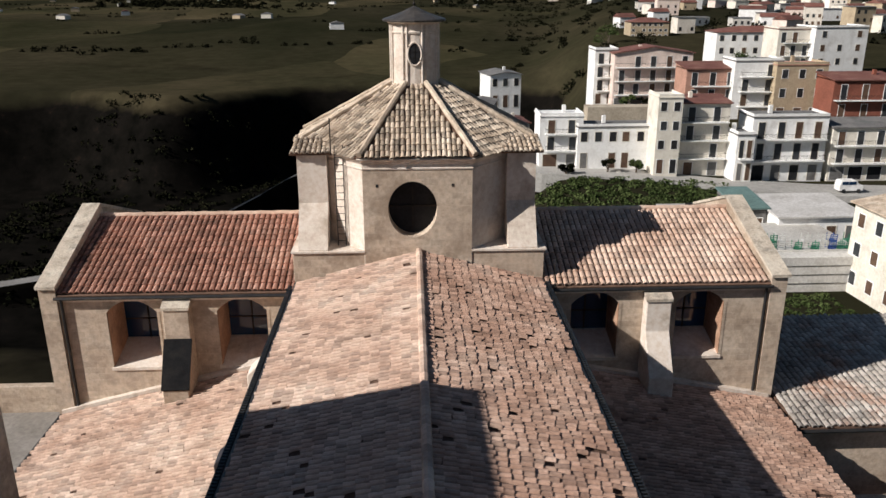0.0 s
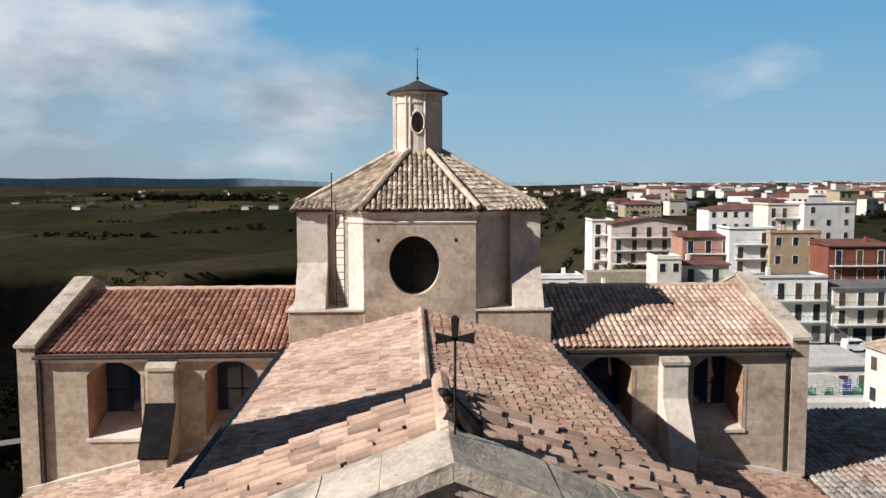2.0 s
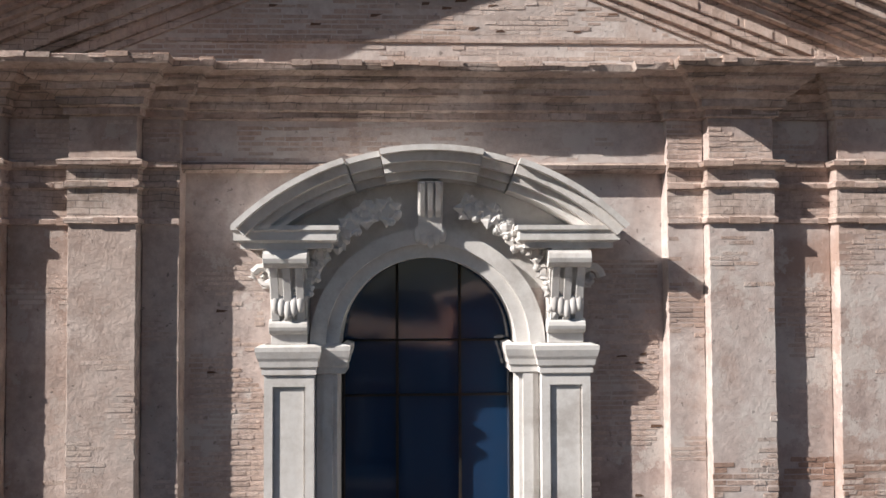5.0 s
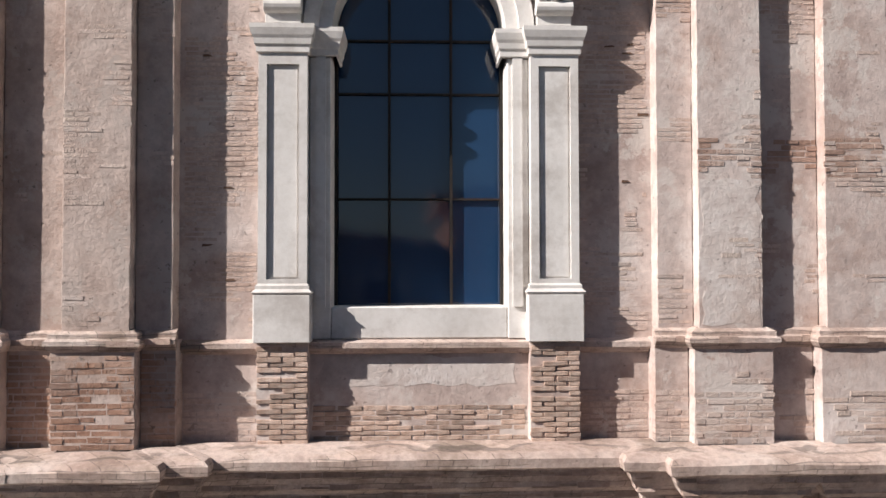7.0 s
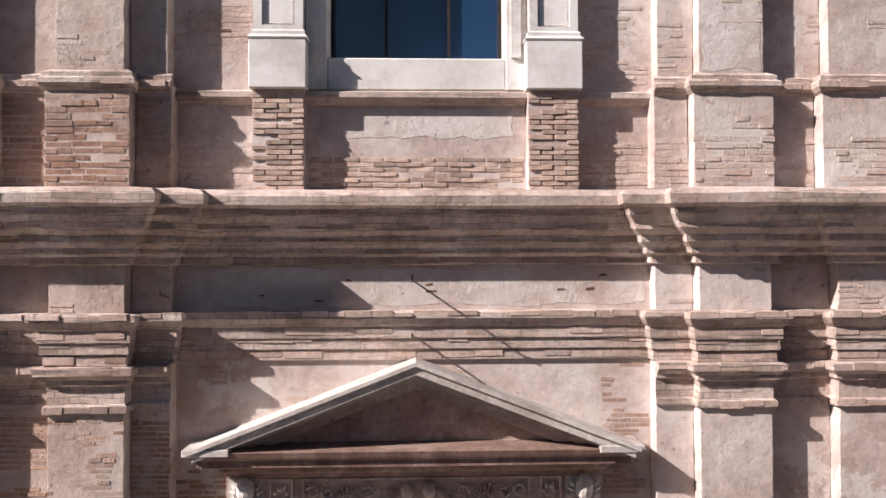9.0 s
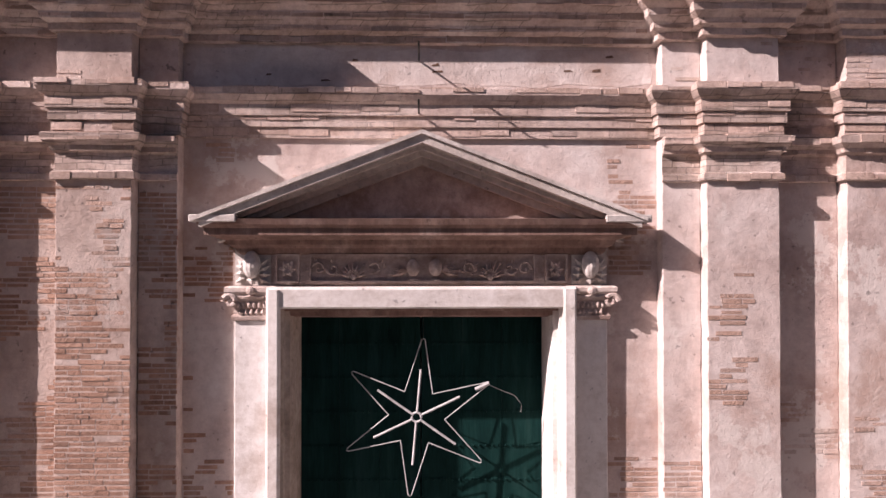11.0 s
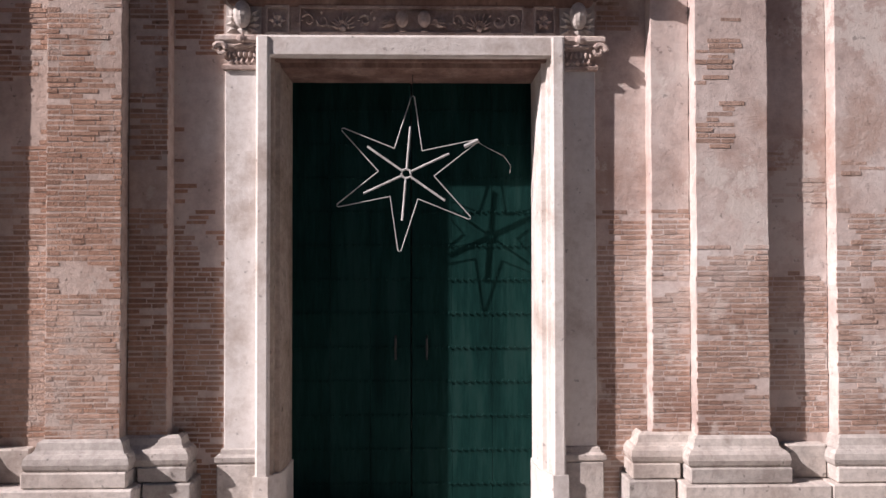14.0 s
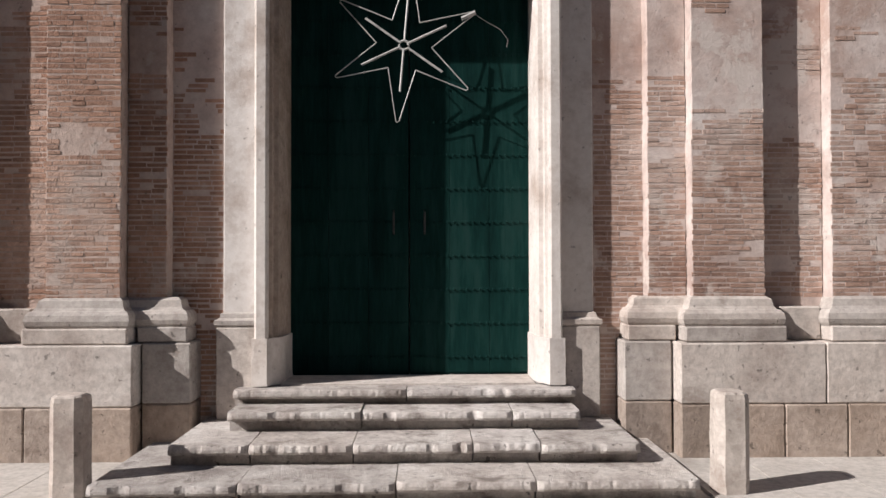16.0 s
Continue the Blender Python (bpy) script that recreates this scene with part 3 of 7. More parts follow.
# bricks
def brick_field(geo, x0, x1, z0, z1, y, cover=0.5, seed=0.0, h=0.047, w=0.235, joint=0.010, proud=0.005):
    """Proud bricks in running bond on an upright face, left out where plaster still holds."""
    rnd = random.Random(int(seed * 97) + 11)
    row = 0
    z = z0
    while z + h <= z1:
        x = x0 - (w / 2 if row % 2 else 0) + rnd.uniform(-0.02, 0.02)
        while x < x1:
            wl_ = w * rnd.choice((1, 1, 0.5, 0.5, 0.8))
            a, b = max(x, x0 + rnd.uniform(-0.003, 0.014)), min(x + wl_ - joint, x1 - rnd.uniform(-0.003, 0.014))
            c = cover(z) if callable(cover) else cover
            m = noise.noise((x * 1.5 + seed, z * 1.3, seed * 3.7)) * 0.6 + noise.noise((x * 4.5, z * 5.0 + seed, 9.0)) * 0.30 + 0.5
            if b - a > 0.03 and m < c and rnd.random() < 0.95:
                d = 0.001 + rnd.random() ** 2 * proud
                wave = 0.010 * noise.noise((x * 0.9, z * 0.7, seed))
                za, zb = z + wave + rnd.uniform(0, 0.006), z + wave + h - joint + rnd.uniform(-0.007, 0.003)
                j = [rnd.uniform(-0.5, 0.5) * proud * 0.9 for _ in range(8)]
                geo.add([(a + j[0], y - d + j[4] * 0.4, za + j[1]), (b + j[2], y - d + j[5] * 0.4, za + j[3]), (b + j[4], y - d + j[0] * 0.4, zb + j[5] * 0.6), (a + j[6], y - d + j[2] * 0.4, zb + j[7] * 0.6), (a, y + 0.01, za), (b, y + 0.01, za), (b, y + 0.01, zb), (a, y + 0.01, zb)],
                        [(0, 1, 2, 3), (0, 4, 5, 1), (3, 2, 6, 7), (0, 3, 7, 4), (1, 5, 6, 2)])
            x += wl_
        z += h
        row += 1


def lower_cover(z):
    return 0.86 if z < 2.4 else 0.86 - 0.17 * (z - 2.4) if z < 5 else 0.40


g, low_bricks, grimy = Geo(), Geo(), Geo()
for s in (-1, 1):
    u0 = 2.16
    for u1, y in LOW[1:5]:
        a, b = sorted((AX + s * u0, AX + s * u1))
        brick_field(grimy if s < 0 else low_bricks, a, b, 1.38, 5.88, y, (lambda z: max(lower_cover(z), 0.56)) if s < 0 else (lambda z: 0.80 if z < 2.1 else max(0.12, 0.80 - 0.32 * (z - 2.1))), u0 + s)
        brick_field(g, a, b, 6.76, 7.16, y, 0.34, u0 + s + 4)
        u0 = u1
    a, b = sorted((AX + s * 1.70, AX + s * 2.16))
    brick_field(grimy if s < 0 else low_bricks, a, b, 0.3, 6.28, 0.0, lambda z: 0.9 if z < 2.4 else max(0.28, 0.9 - 0.4 * (z - 2.4)), 7 + s)
    u0 = 2.22
    for u1, y in UPP[1:5]:
        a, b = sorted((AX + s * u0, AX + s * u1))
        brick_field(g, a, b, 8.92, 12.76, y, 0.34 if y < -0.2 else 0.30, u0 + s + 12)
        brick_field(g, a, b, 12.87, 13.74, y, 0.62, u0 + s + 15)
        u0 = u1
    for u0, u1, y in ((2.50, 3.24, -0.235), (3.68, 4.44, -0.235), (2.18, 2.50, -0.10), (3.24, 3.68, -0.09)):
        a, b = sorted((AX + s * u0, AX + s * u1))
        brick_field(grimy if s < 0 else g, a, b, 7.84, 8.70, y, 1.2 if s < 0 else (lambda z: 0.62 if z < 8.3 else 0.16), u0 + s + 21, 0.06, 0.255, 0.012, 0.008)
    a, b = sorted((AX + s * 1.50, AX + s * 2.18))
    brick_field(g, a, b, 8.80, 12.5, WY, 0.58, 31 + s)
    brick_field(g, a, b, 7.84, 8.64, WY, lambda z: 0.95 if z < 8.3 else 0.3, 33 + s, 0.058, 0.25, 0.012, 0.008)
brick_field(g, AX - 1.6, AX + 1.9, 5.6, 6.28, 0, 0.16, 41)
brick_field(g, AX - 2.2, AX + 2.2, 13.37, 13.74, 0, 0.42, 45)
for k in range(26):
    z = 14.28 + k * 0.047
    wdt = (15.44 - z) / SL - 0.1
    if wdt > 0.2:
        brick_field(g, AX - wdt, AX + wdt, z, z + 0.0475, -0.12, 0.62 if z < 14.8 else 0.40, 51 + k * 0.13)
for x0, x1, y in ((AX + 2.56, AX + 3.16, -0.21), (AX + 3.16, AX + 3.75, -0.07), (AX + 3.75, AX + 4.3, -0.21)):
    brick_field(low_bricks, x0, x1, 10.26, 10.66, y, 0.66, 61 + x0, 0.055, 0.24, 0.010, 0.007)
part("brickwork", grimy, BRICK_DARK, facade, "grimy red bricks with broken faces", kind="stuff")
part("brickwork", low_bricks, BRICK_LOW, facade, "thin reddish bricks of the lower order", kind="stuff")
part("brickwork", g, BRICK, facade, "thin old bricks showing through worn plaster", kind="stuff")


# smooth pale plaster patches


def patch(x0, x1, z0, z1, y, seed):
    """A thin skin of newer plaster with an uneven edge."""
    rim = []
    for (xa, za), (xb, zb) in (((x0, z0), (x1, z0)), ((x1, z0), (x1, z1)), ((x1, z1), (x0, z1)), ((x0, z1), (x0, z0))):
        for k in range(16):
            x, z = xa + (xb - xa) * k / 16, za + (zb - za) * k / 16
            rim.append((x + 0.06 * noise.noise((x * 6, z * 6, seed)), z + 0.06 * noise.noise((x * 5, z * 5, seed + 4))))
    part("plaster_patch", Geo().prism(rim, y - 0.0025, y + 0.02), PALE_PLASTER, facade, "smooth pale plaster patch")


for q in ((AX + 2.59, AX + 3.13, 8.93, 10.24, -0.21, 1), (AX - 2.06, AX + 2.1, 6.79, 7.12, 0.0, 2), (AX + 1.17, AX + 1.5, 14.64, 14.84, -0.12, 3), (AX - 1.06, AX - 0.85, 14.72, 14.95, -0.12, 4), (AX - 1.6, AX - 0.7, 13.40, 13.68, 0.0, 5), (AX - 0.6, AX + 1.3, 13.42, 13.70, 0.0, 6), (AX - 0.9, AX + 0.9, 8.34, 8.61, WY, 7)):
    patch(*q)

# dark chips just proud of the wall: shade of small holes painted on
rnd = random.Random(66)
for k in range(34):
    if k < 16:
        hx, hz, hy = rnd.uniform(-1.7, 2.2), rnd.uniform(14.5, 15.1), -0.12
    elif k < 24:
        hx, hz, hy = rnd.uniform(-2.0, 2.0), rnd.uniform(6.8, 7.1), 0.0
    else:
        hx, hz, hy = rnd.choice((-1, 1)) * rnd.uniform(1.75, 2.1), rnd.uniform(9.2, 12.3), WY
    part("putlog_hole", Geo().prism([(AX + hx, hz), (AX + hx + rnd.uniform(0.04, 0.11), hz + 0.004), (AX + hx + rnd.uniform(0.05, 0.12), hz + rnd.uniform(0.018, 0.03)), (AX + hx + 0.006, hz + rnd.uniform(0.012, 0.03))], hy - 0.006, hy + 0.02), TILE_BED, facade)


def brick_mesh(w, d=0.05, h=0.039):
    return Geo().box(-w / 2, w / 2, -d / 2, d / 2, -h / 2, h / 2).mesh("brick", bevel=0.003)


BRICK_ONE = surface("single_brick", (0.33, 0.215, 0.165), (0.44, 0.325, 0.265), (0.54, 0.44, 0.385), 2.2, 20, 0.92, 0.5, 60, (0.50, 0.43, 0.38), 1.6, vary=0.35)
whole, halfb = brick_mesh(0.226), brick_mesh(0.11)
for me in (whole, halfb):
    me.materials.append(BRICK_ONE)


def brick_panel(x0, x1, z0, z1, y, seed, keep):
    rnd = random.Random(seed)
    row, z = 0, z0 + 0.024
    while z < z1 - 0.02:
        x = x0
        if row % 2:
            items = [halfb]
        else:
            items = [whole]
        while x < x1 - 0.10:
            me = items.pop() if items else whole
            wdt = 0.226 if me is whole else 0.11
            if x + wdt > x1 + 0.01:
                me, wdt = halfb, 0.11
            if rnd.random() < keep:
                ob = new("brick", me)
                ob.parent = facade
                ob.location = (x + wdt / 2 + rnd.uniform(-0.004, 0.004), y + 0.022 - rnd.random() ** 2 * 0.012, z + rnd.uniform(-0.004, 0.004))
                ob.rotation_euler = (rnd.uniform(-0.06, 0.06), rnd.uniform(-0.03, 0.03), rnd.uniform(-0.03, 0.03))
                ob.scale = (rnd.uniform(0.9, 1.03), 1, rnd.uniform(0.82, 1.12))
            x += wdt + 0.009
        z += 0.047
        row += 1


# ---- window_1 ----
win = root("window_1", "tall arched church window in white stone frame with fruit garlands", "window", kind="structure", at=(WX, 0.3, WZ0))
g = Geo()
pts = [(WX - WR, WZ0)] + arc + [(WX + WR, WZ0)]
cols = [WX - WR, WX - 0.29, WX + 0.31, WX + WR]
rows_z = [WZ0, 10.12, 11.16, 11.69]
for i in range(3):
    for j in range(3):
        part("pane", Geo().box(cols[i], cols[i + 1], 0.335, 0.345, rows_z[j], rows_z[j + 1]), GLASS, win)
for i in range(3):
    xs_ = [cols[i] + (cols[i + 1] - cols[i]) * k / 8 for k in range(9)]
    top = [(x, WZ1 + math.sqrt(max(0.0, WR ** 2 - (x - WX) ** 2))) for x in xs_]
    part("pane", Geo().prism([(xs_[0], WZ1)] + top + [(xs_[-1], WZ1)], 0.335, 0.345), GLASS, win)
for x in cols[1:3]:
    part("glazing_bar", Geo().box(x - 0.013, x + 0.013, 0.29, 0.34, WZ0, WZ1 + 0.74), IRON, win)
for z in rows_z[1:]:
    part("glazing_bar", Geo().box(WX - WR, WX + WR, 0.30, 0.34, z - 0.010, z + 0.010), IRON, win)
part("window_frame", Geo().box(WX - WR, WX - WR + 0.03, 0.27, 0.36, WZ0, WZ1).box(WX + WR - 0.03, WX + WR, 0.27, 0.36, WZ0, WZ1), IRON, win)
part("window_sill", Geo().box(WX - WR + 0.002, WX + WR - 0.002, -0.06, 0.34, 8.78, WZ0), WHITE, win, "pale stone window sill", bevel=0.012)

ring = Geo()
for r0, r1, y in ((0.80, 0.92, -0.10), (0.92, 1.06, -0.15)):
    for i in range(28):
        a, b = math.pi * i / 28, math.pi * (i + 1) / 28
        ring.prism([(WX - r0 * math.cos(a), WZ1 + r0 * math.sin(a)), (WX - r0 * math.cos(b), WZ1 + r0 * math.sin(b)), (WX - r1 * math.cos(b), WZ1 + r1 * math.sin(b)), (WX - r1 * math.cos(a), WZ1 + r1 * math.sin(a))], y, 0.28)
part("archivolt", ring, WHITE, win, "white stone arch")
for s in (-1, 1):
    c = WX + s * 1.235
    a, b = sorted((WX + s * WR, WX + s * 1.01))
    part("jamb", Geo().box(a, b, -0.08, 0.33, WZ0 - 0.3, 11.42), WHITE, win, bevel=0.008)
    part("jamb_strip", Geo().box(*sorted((WX + s * 0.86, WX + s * 0.95)), -0.11, 0.1, WZ0, 11.42), WHITE, win)
    # pilaster with sunk panel
    pl = Geo()
    pl.box(c - 0.22, c - 0.145, -0.20, 0, 9.24, 11.42).box(c + 0.145, c + 0.22, -0.20, 0, 9.24, 11.42)
    pl.box(c - 0.145, c + 0.145, -0.20, 0, 9.24, 9.34).box(c - 0.145, c + 0.145, -0.20, 0, 11.32, 11.42).box(c - 0.145, c + 0.145, -0.165, 0, 9.34, 11.32)
    part("window_pilaster", pl, WHITE, win, "white stone pilaster with sunk panel")
    part("pilaster_panel_edge", Geo().box(c - 0.125, c + 0.125, -0.175, 0, 9.36, 11.30), WHITE, win)
    part("pilaster_base", Geo().box(c - 0.255, c + 0.255, -0.24, 0, 8.76, 9.20), WHITE, win, bevel=0.008)
    part("base_moulding", Geo().sweep([(c - 0.22, 0.05), (c - 0.22, -0.2), (c + 0.22, -0.2), (c + 0.22, 0.05)], [(0.04, 9.20), (0.05, 9.22), (0.02, 9.25), (0.02, 9.28), (0, 9.30)]), WHITE, win)
    x0, x1 = sorted((WX + s * (WR - 0.05), WX + s * 1.01))
    impost = [(0, 11.42), (0.02, 11.43), (0.02, 11.48), (0.035, 11.50), (0.042, 11.55), (0.055, 11.58), (0.07, 11.64), (0.07, 11.68), (0, 11.70)]
    part("impost", Geo().sweep([(c - 0.22, 0.05), (c - 0.22, -0.2), (c + 0.22, -0.2), (c + 0.22, 0.05)], impost), WHITE, win)
    part("impost", Geo().sweep([(x0, 0.30), (x0, -0.10), (x1, -0.10), (x1, 0.30)], impost), WHITE, win)
    # scrolled bracket
    br = Geo().prism_x([(0, 11.70), (-0.20, 11.70), (-0.20, 11.90), (-0.24, 12.10), (-0.30, 12.30), (-0.40, 12.50), (-0.42, 12.58), (0, 12.58)], c - 0.16, c + 0.16)
    for k in (-0.11, 0, 0.11):
        br.prism_x([(-0.19, 11.86), (-0.25, 11.92), (-0.29, 12.10), (-0.35, 12.30), (-0.45, 12.50), (-0.40, 12.55)], c + k - 0.035, c + k + 0.035)
    br.tube([(c - 0.19, -0.37, 12.47), (c + 0.19, -0.37, 12.47)], 0.085, 12).tube([(c - 0.17, -0.20, 11.86), (c + 0.17, -0.20, 11.86)], 0.07, 12)
    part("scroll_bracket", br, WHITE, win, "carved white scroll bracket", bevel=0.004)
    lf = Geo()
    for q in range(-2, 3):
        lf.ball((c + q * 0.055, -0.27, 12.02 + 0.03 * abs(q)), 0.055, 8, 7, (0.75, 0.6, 1.7))
    part("bracket_leaf", lf, WHITE, win, "carved leaf", smooth=True)
    for k in range(1):
        th = [i * 0.5 for i in range(16)]
        part("volute", Geo().tube([(c + s * 0.235 + s * 0.11 * (1 - t / 8.5) * math.cos(t), -0.12 - 0.01 * k, 12.30 + 0.12 * (1 - t / 8.5) * math.sin(t) - k * 0.45) for t in th], [(0.045 - 0.012 * k) * (1 - 0.03 * i) for i in range(16)], 7), WHITE, win)
    x0, x1 = sorted((WX + s * 0.78, WX + s * 1.68))
    part("entablature_block", Geo().sweep([(x0 + 0.06, 0.02), (x0 + 0.06, -0.42), (x1 - 0.06, -0.42), (x1 - 0.06, 0.02)], [(-0.42, 12.56), (0, 12.56), (0.0, 12.61), (0.05, 12.63), (0.05, 12.70), (0.07, 12.72), (0.07, 12.76), (-0.42, 12.78)]), WHITE, win, "white stone cornice block")
    # fruit and leaf garland along the arch
    rnd = random.Random(3 + s)
    gl = Geo()
    for k in range(8):
        a = radians(12 + k * 8.6)
        r = 1.20 + rnd.uniform(-0.03, 0.03)
        p = Vector((WX + s * r * math.cos(a), -0.22, WZ1 + 0.08 + r * math.sin(a)))
        size = 0.055 + 0.004 * k
        gl.ball(p, size, 9, 7, (1, 0.9, 1))
        turn = rnd.uniform(0, 1)
        lean = Vector((rnd.uniform(-0.4, 0.4), -1, rnd.uniform(-0.4, 0.4)))
        for q in range(6):
            an = turn + q * 1.047 + rnd.uniform(-0.2, 0.2)
            gl.leaf(p + Vector((0, -0.02, 0)), (math.cos(an), rnd.uniform(-0.35, 0.1), math.sin(an)), lean, size * rnd.uniform(1.5, 2.0), size * rnd.uniform(0.75, 1.0))
        for q in range(3):
            an = rnd.uniform(0, 6.28)
            gl.ball(p + Vector((math.cos(an) * size * 1.2, -0.03, math.sin(an) * size * 1.2)), size * 0.5, 8, 6)
    part("garland", gl, WHITE, win, "carved garland of fruit and leaves", wobble=0.010)
# arched hood
CX, CZ, CR = WX + 0.03, 13.46 - 2.39, 2.39
for a0, a1, push in ((-45, -18.5, 0.09), (-18.2, -11, -0.05), (-10.8, 10.8, 0.06), (11, 18.2, -0.05), (18.5, 45, 0.09)):
    seg_n = 10
    hood = Geo()
    for r0, r1, y in ((CR - 0.27, CR - 0.20, -0.28), (CR - 0.20, CR - 0.13, -0.36), (CR - 0.13, CR - 0.05, -0.45), (CR - 0.05, CR, -0.52)):
        for i in range(seg_n):
            a, b = radians(a0 + (a1 - a0) * i / seg_n), radians(a0 + (a1 - a0) * (i + 1) / seg_n)
            hood.prism([(CX + r0 * math.sin(a), CZ + r0 * math.cos(a)), (CX + r0 * math.sin(b), CZ + r0 * math.cos(b)), (CX + r1 * math.sin(b), CZ + r1 * math.cos(b)), (CX + r1 * math.sin(a), CZ + r1 * math.cos(a))], y - push, 0.05)
    part("hood_stone", hood, WHITE, win, "curved white hood moulding")
ht = Geo()
for k in range(40):
    xa, xb = WX - 1.5 + k * 0.075, WX - 1.5 + (k + 1) * 0.075
    lo = [WZ1 + math.sqrt(max(0.0, 1.0 - (x - WX) ** 2)) if abs(x - WX) < 0.86 else 12.2 for x in (xa, xb)]
    hi = [CZ + math.sqrt((CR - 0.15) ** 2 - (x - CX) ** 2) for x in (xa, xb)]
    ht.prism([(xa, lo[0]), (xb, lo[1]), (xb, hi[1]), (xa, hi[0])], -0.06, 0.02)
part("hood_tympanum", ht, WHITE, win)
kl = Geo()
for q in range(-2, 3):
    kl.ball((WX + 0.02 + q * 0.055, -0.20, 12.70 - 0.03 * (2 - abs(q))), 0.05, 8, 7, (0.75, 0.6, 1.6))
part("keystone_leaf", kl, WHITE, win, "carved hanging leaf", smooth=True)
key = Geo().prism_x([(0, 12.66), (-0.22, 12.68), (-0.24, 12.80), (-0.30, 13.0), (-0.38, 13.16), (0, 13.18)], WX - 0.09, WX + 0.13)
for k in (-0.05, 0.02, 0.09):
    key.prism_x([(-0.25, 12.84), (-0.30, 12.9), (-0.42, 13.14), (-0.3, 13.17)], WX + k - 0.025, WX + k + 0.025)
part("keystone", key, WHITE, win, "carved keystone bracket", bevel=0.006)
# the whole frame sits back in the recessed upper wall
win.location.y += 0.13
win.scale.x = 1.017
for s, x in ((-1, WX - 1.255), (1, WX + 1.255)):
    part("pier", Geo().box(x - 0.2325, x + 0.2325, -0.045, 0.2, ZC, 8.76), PLASTER, facade)
    brick_panel(x - 0.2325, x + 0.2325, 7.83, 8.75, -0.055, 60 + s, 0.9)
brick_panel(WX - 1.0, WX + 1.0, 7.83, 8.20, WY, 71, 0.92)
g = Geo()
brick_field(g, WX - 1.0, WX + 1.0, 8.20, 8.34, WY, 0.42, 73)
part("brickwork", g, BRICK, facade, kind="stuff")


def shifted(plan, o):
    """A plan line moved out by o, mitred."""
    probe = Geo().sweep(plan, [(o, 0.0), (o, 1.0)])
    return [probe.v[i * 2][:2] for i in range(len(plan))]


def lip_bricks(geo, plan, out, z0, z1, rnd, w=0.13, rough=0.018):
    """A course of single worn bricks along a moulding's edge."""
    line = shifted(plan, out)
    for (xa, ya), (xb, yb) in zip(line, line[1:]):
        if abs(ya - yb) > 0.01:
            continue
        x = xa
        while x < xb - 0.01:
            e = min(x + w * rnd.uniform(0.7, 1.5), xb)
            if rnd.random() < 0.93:
                geo.box(x + 0.005, e - 0.005, ya - rnd.uniform(-0.004, rough), ya + 0.06, z0 + rnd.uniform(-0.008, 0.012), z1 + rnd.uniform(-0.016, 0.010))
            x = e


rnd = random.Random(90)
g = Geo()
lip_bricks(g, full, 0.165, 7.365, 7.42, rnd, 0.24, 0.010)
lip_bricks(g, full, 0.105, 7.265, 7.31, rnd, 0.24, 0.008)
lip_bricks(g, full, 0.05, 7.175, 7.23, rnd, 0.26, 0.008)
lip_bricks(g, full, 0.07, 6.53, 6.595, rnd, 0.26, 0.008)
lip_bricks(g, full, 0.03, 6.32, 6.395, rnd, 0.26, 0.008)
lip_bricks(g, full, 0.31, 7.595, 7.655, rnd, 0.2, 0.012)
lip_bricks(g, full, 0.245, 7.475, 7.535, rnd, 0.2, 0.012)
lip_bricks(g, full, 0.13, 6.695, 6.74, rnd, 0.2, 0.014)
lip_bricks(g, full, 0.05, 6.465, 6.505, rnd, 0.22, 0.010)
up = plan_line(UPP)
lip_bricks(g, up, 0.395, 14.155, 14.20, rnd, 0.16, 0.018)
lip_bricks(g, up, 0.27, 14.06, 14.10, rnd, 0.2, 0.012)
lip_bricks(g, up, 0.17, 13.95, 14.01, rnd, 0.2, 0.010)
lip_bricks(g, up, 0.04, 13.755, 13.815, rnd, 0.22, 0.008)
for s in (-1, 1):
    wing = plan_line(LOW, 2.16, s)
    for o, z0, z1 in ((0.035, 5.895, 5.955), (0.095, 6.225, 6.285), (0.045, 6.14, 6.185)):
        lip_bricks(g, wing, o, z0, z1, rnd, 0.2, 0.010)
    wing = plan_line(UPP, 2.22, s)
    for o, z0, z1 in ((0.03, 12.785, 12.835), (0.035, 13.11, 13.155), (0.075, 13.30, 13.35)):
        lip_bricks(g, wing, o, z0, z1, rnd, 0.2, 0.010)
    lip_bricks(g, plan_line(PED, 2.18, s), 0.05, 8.755, 8.81, rnd, 0.2, 0.010)
part("cornice_bricks", g, CORNICE_BRICK, facade, "uneven brick edges of the mouldings", kind="stuff")
g = Geo()
for t0, t1, out in ((0.24, 0.30, 0.685), (0.33, 0.40, 0.615), (0.58, 0.65, 0.305), (0.72, 0.80, 0.24), (0.90, 0.98, 0.175)):
    for s in (-1, 1):
        u = 0.02
        while u < 5.6:
            w = rnd.choice((0.06, 0.125, 0.125, 0.24)) * rnd.uniform(0.9, 1.1)
            if rnd.random() < 0.97:
                a, b = AX + s * u, AX + s * (u + w - 0.003)
                za, zb = 16.5 - SL * u - t0, 16.5 - SL * (u + w - 0.003) - t0
                dz, hh = rnd.uniform(-0.008, 0.006), (t1 - t0) - 0.004
                g.prism([(a, za + dz), (b, zb + dz), (b, zb - hh), (a, za - hh)], -out - rnd.uniform(-0.003, 0.011), -out + 0.06)
            u += w
part("raking_bricks", g, BRICK, facade, "stepped brick courses under the gable", kind="stuff")

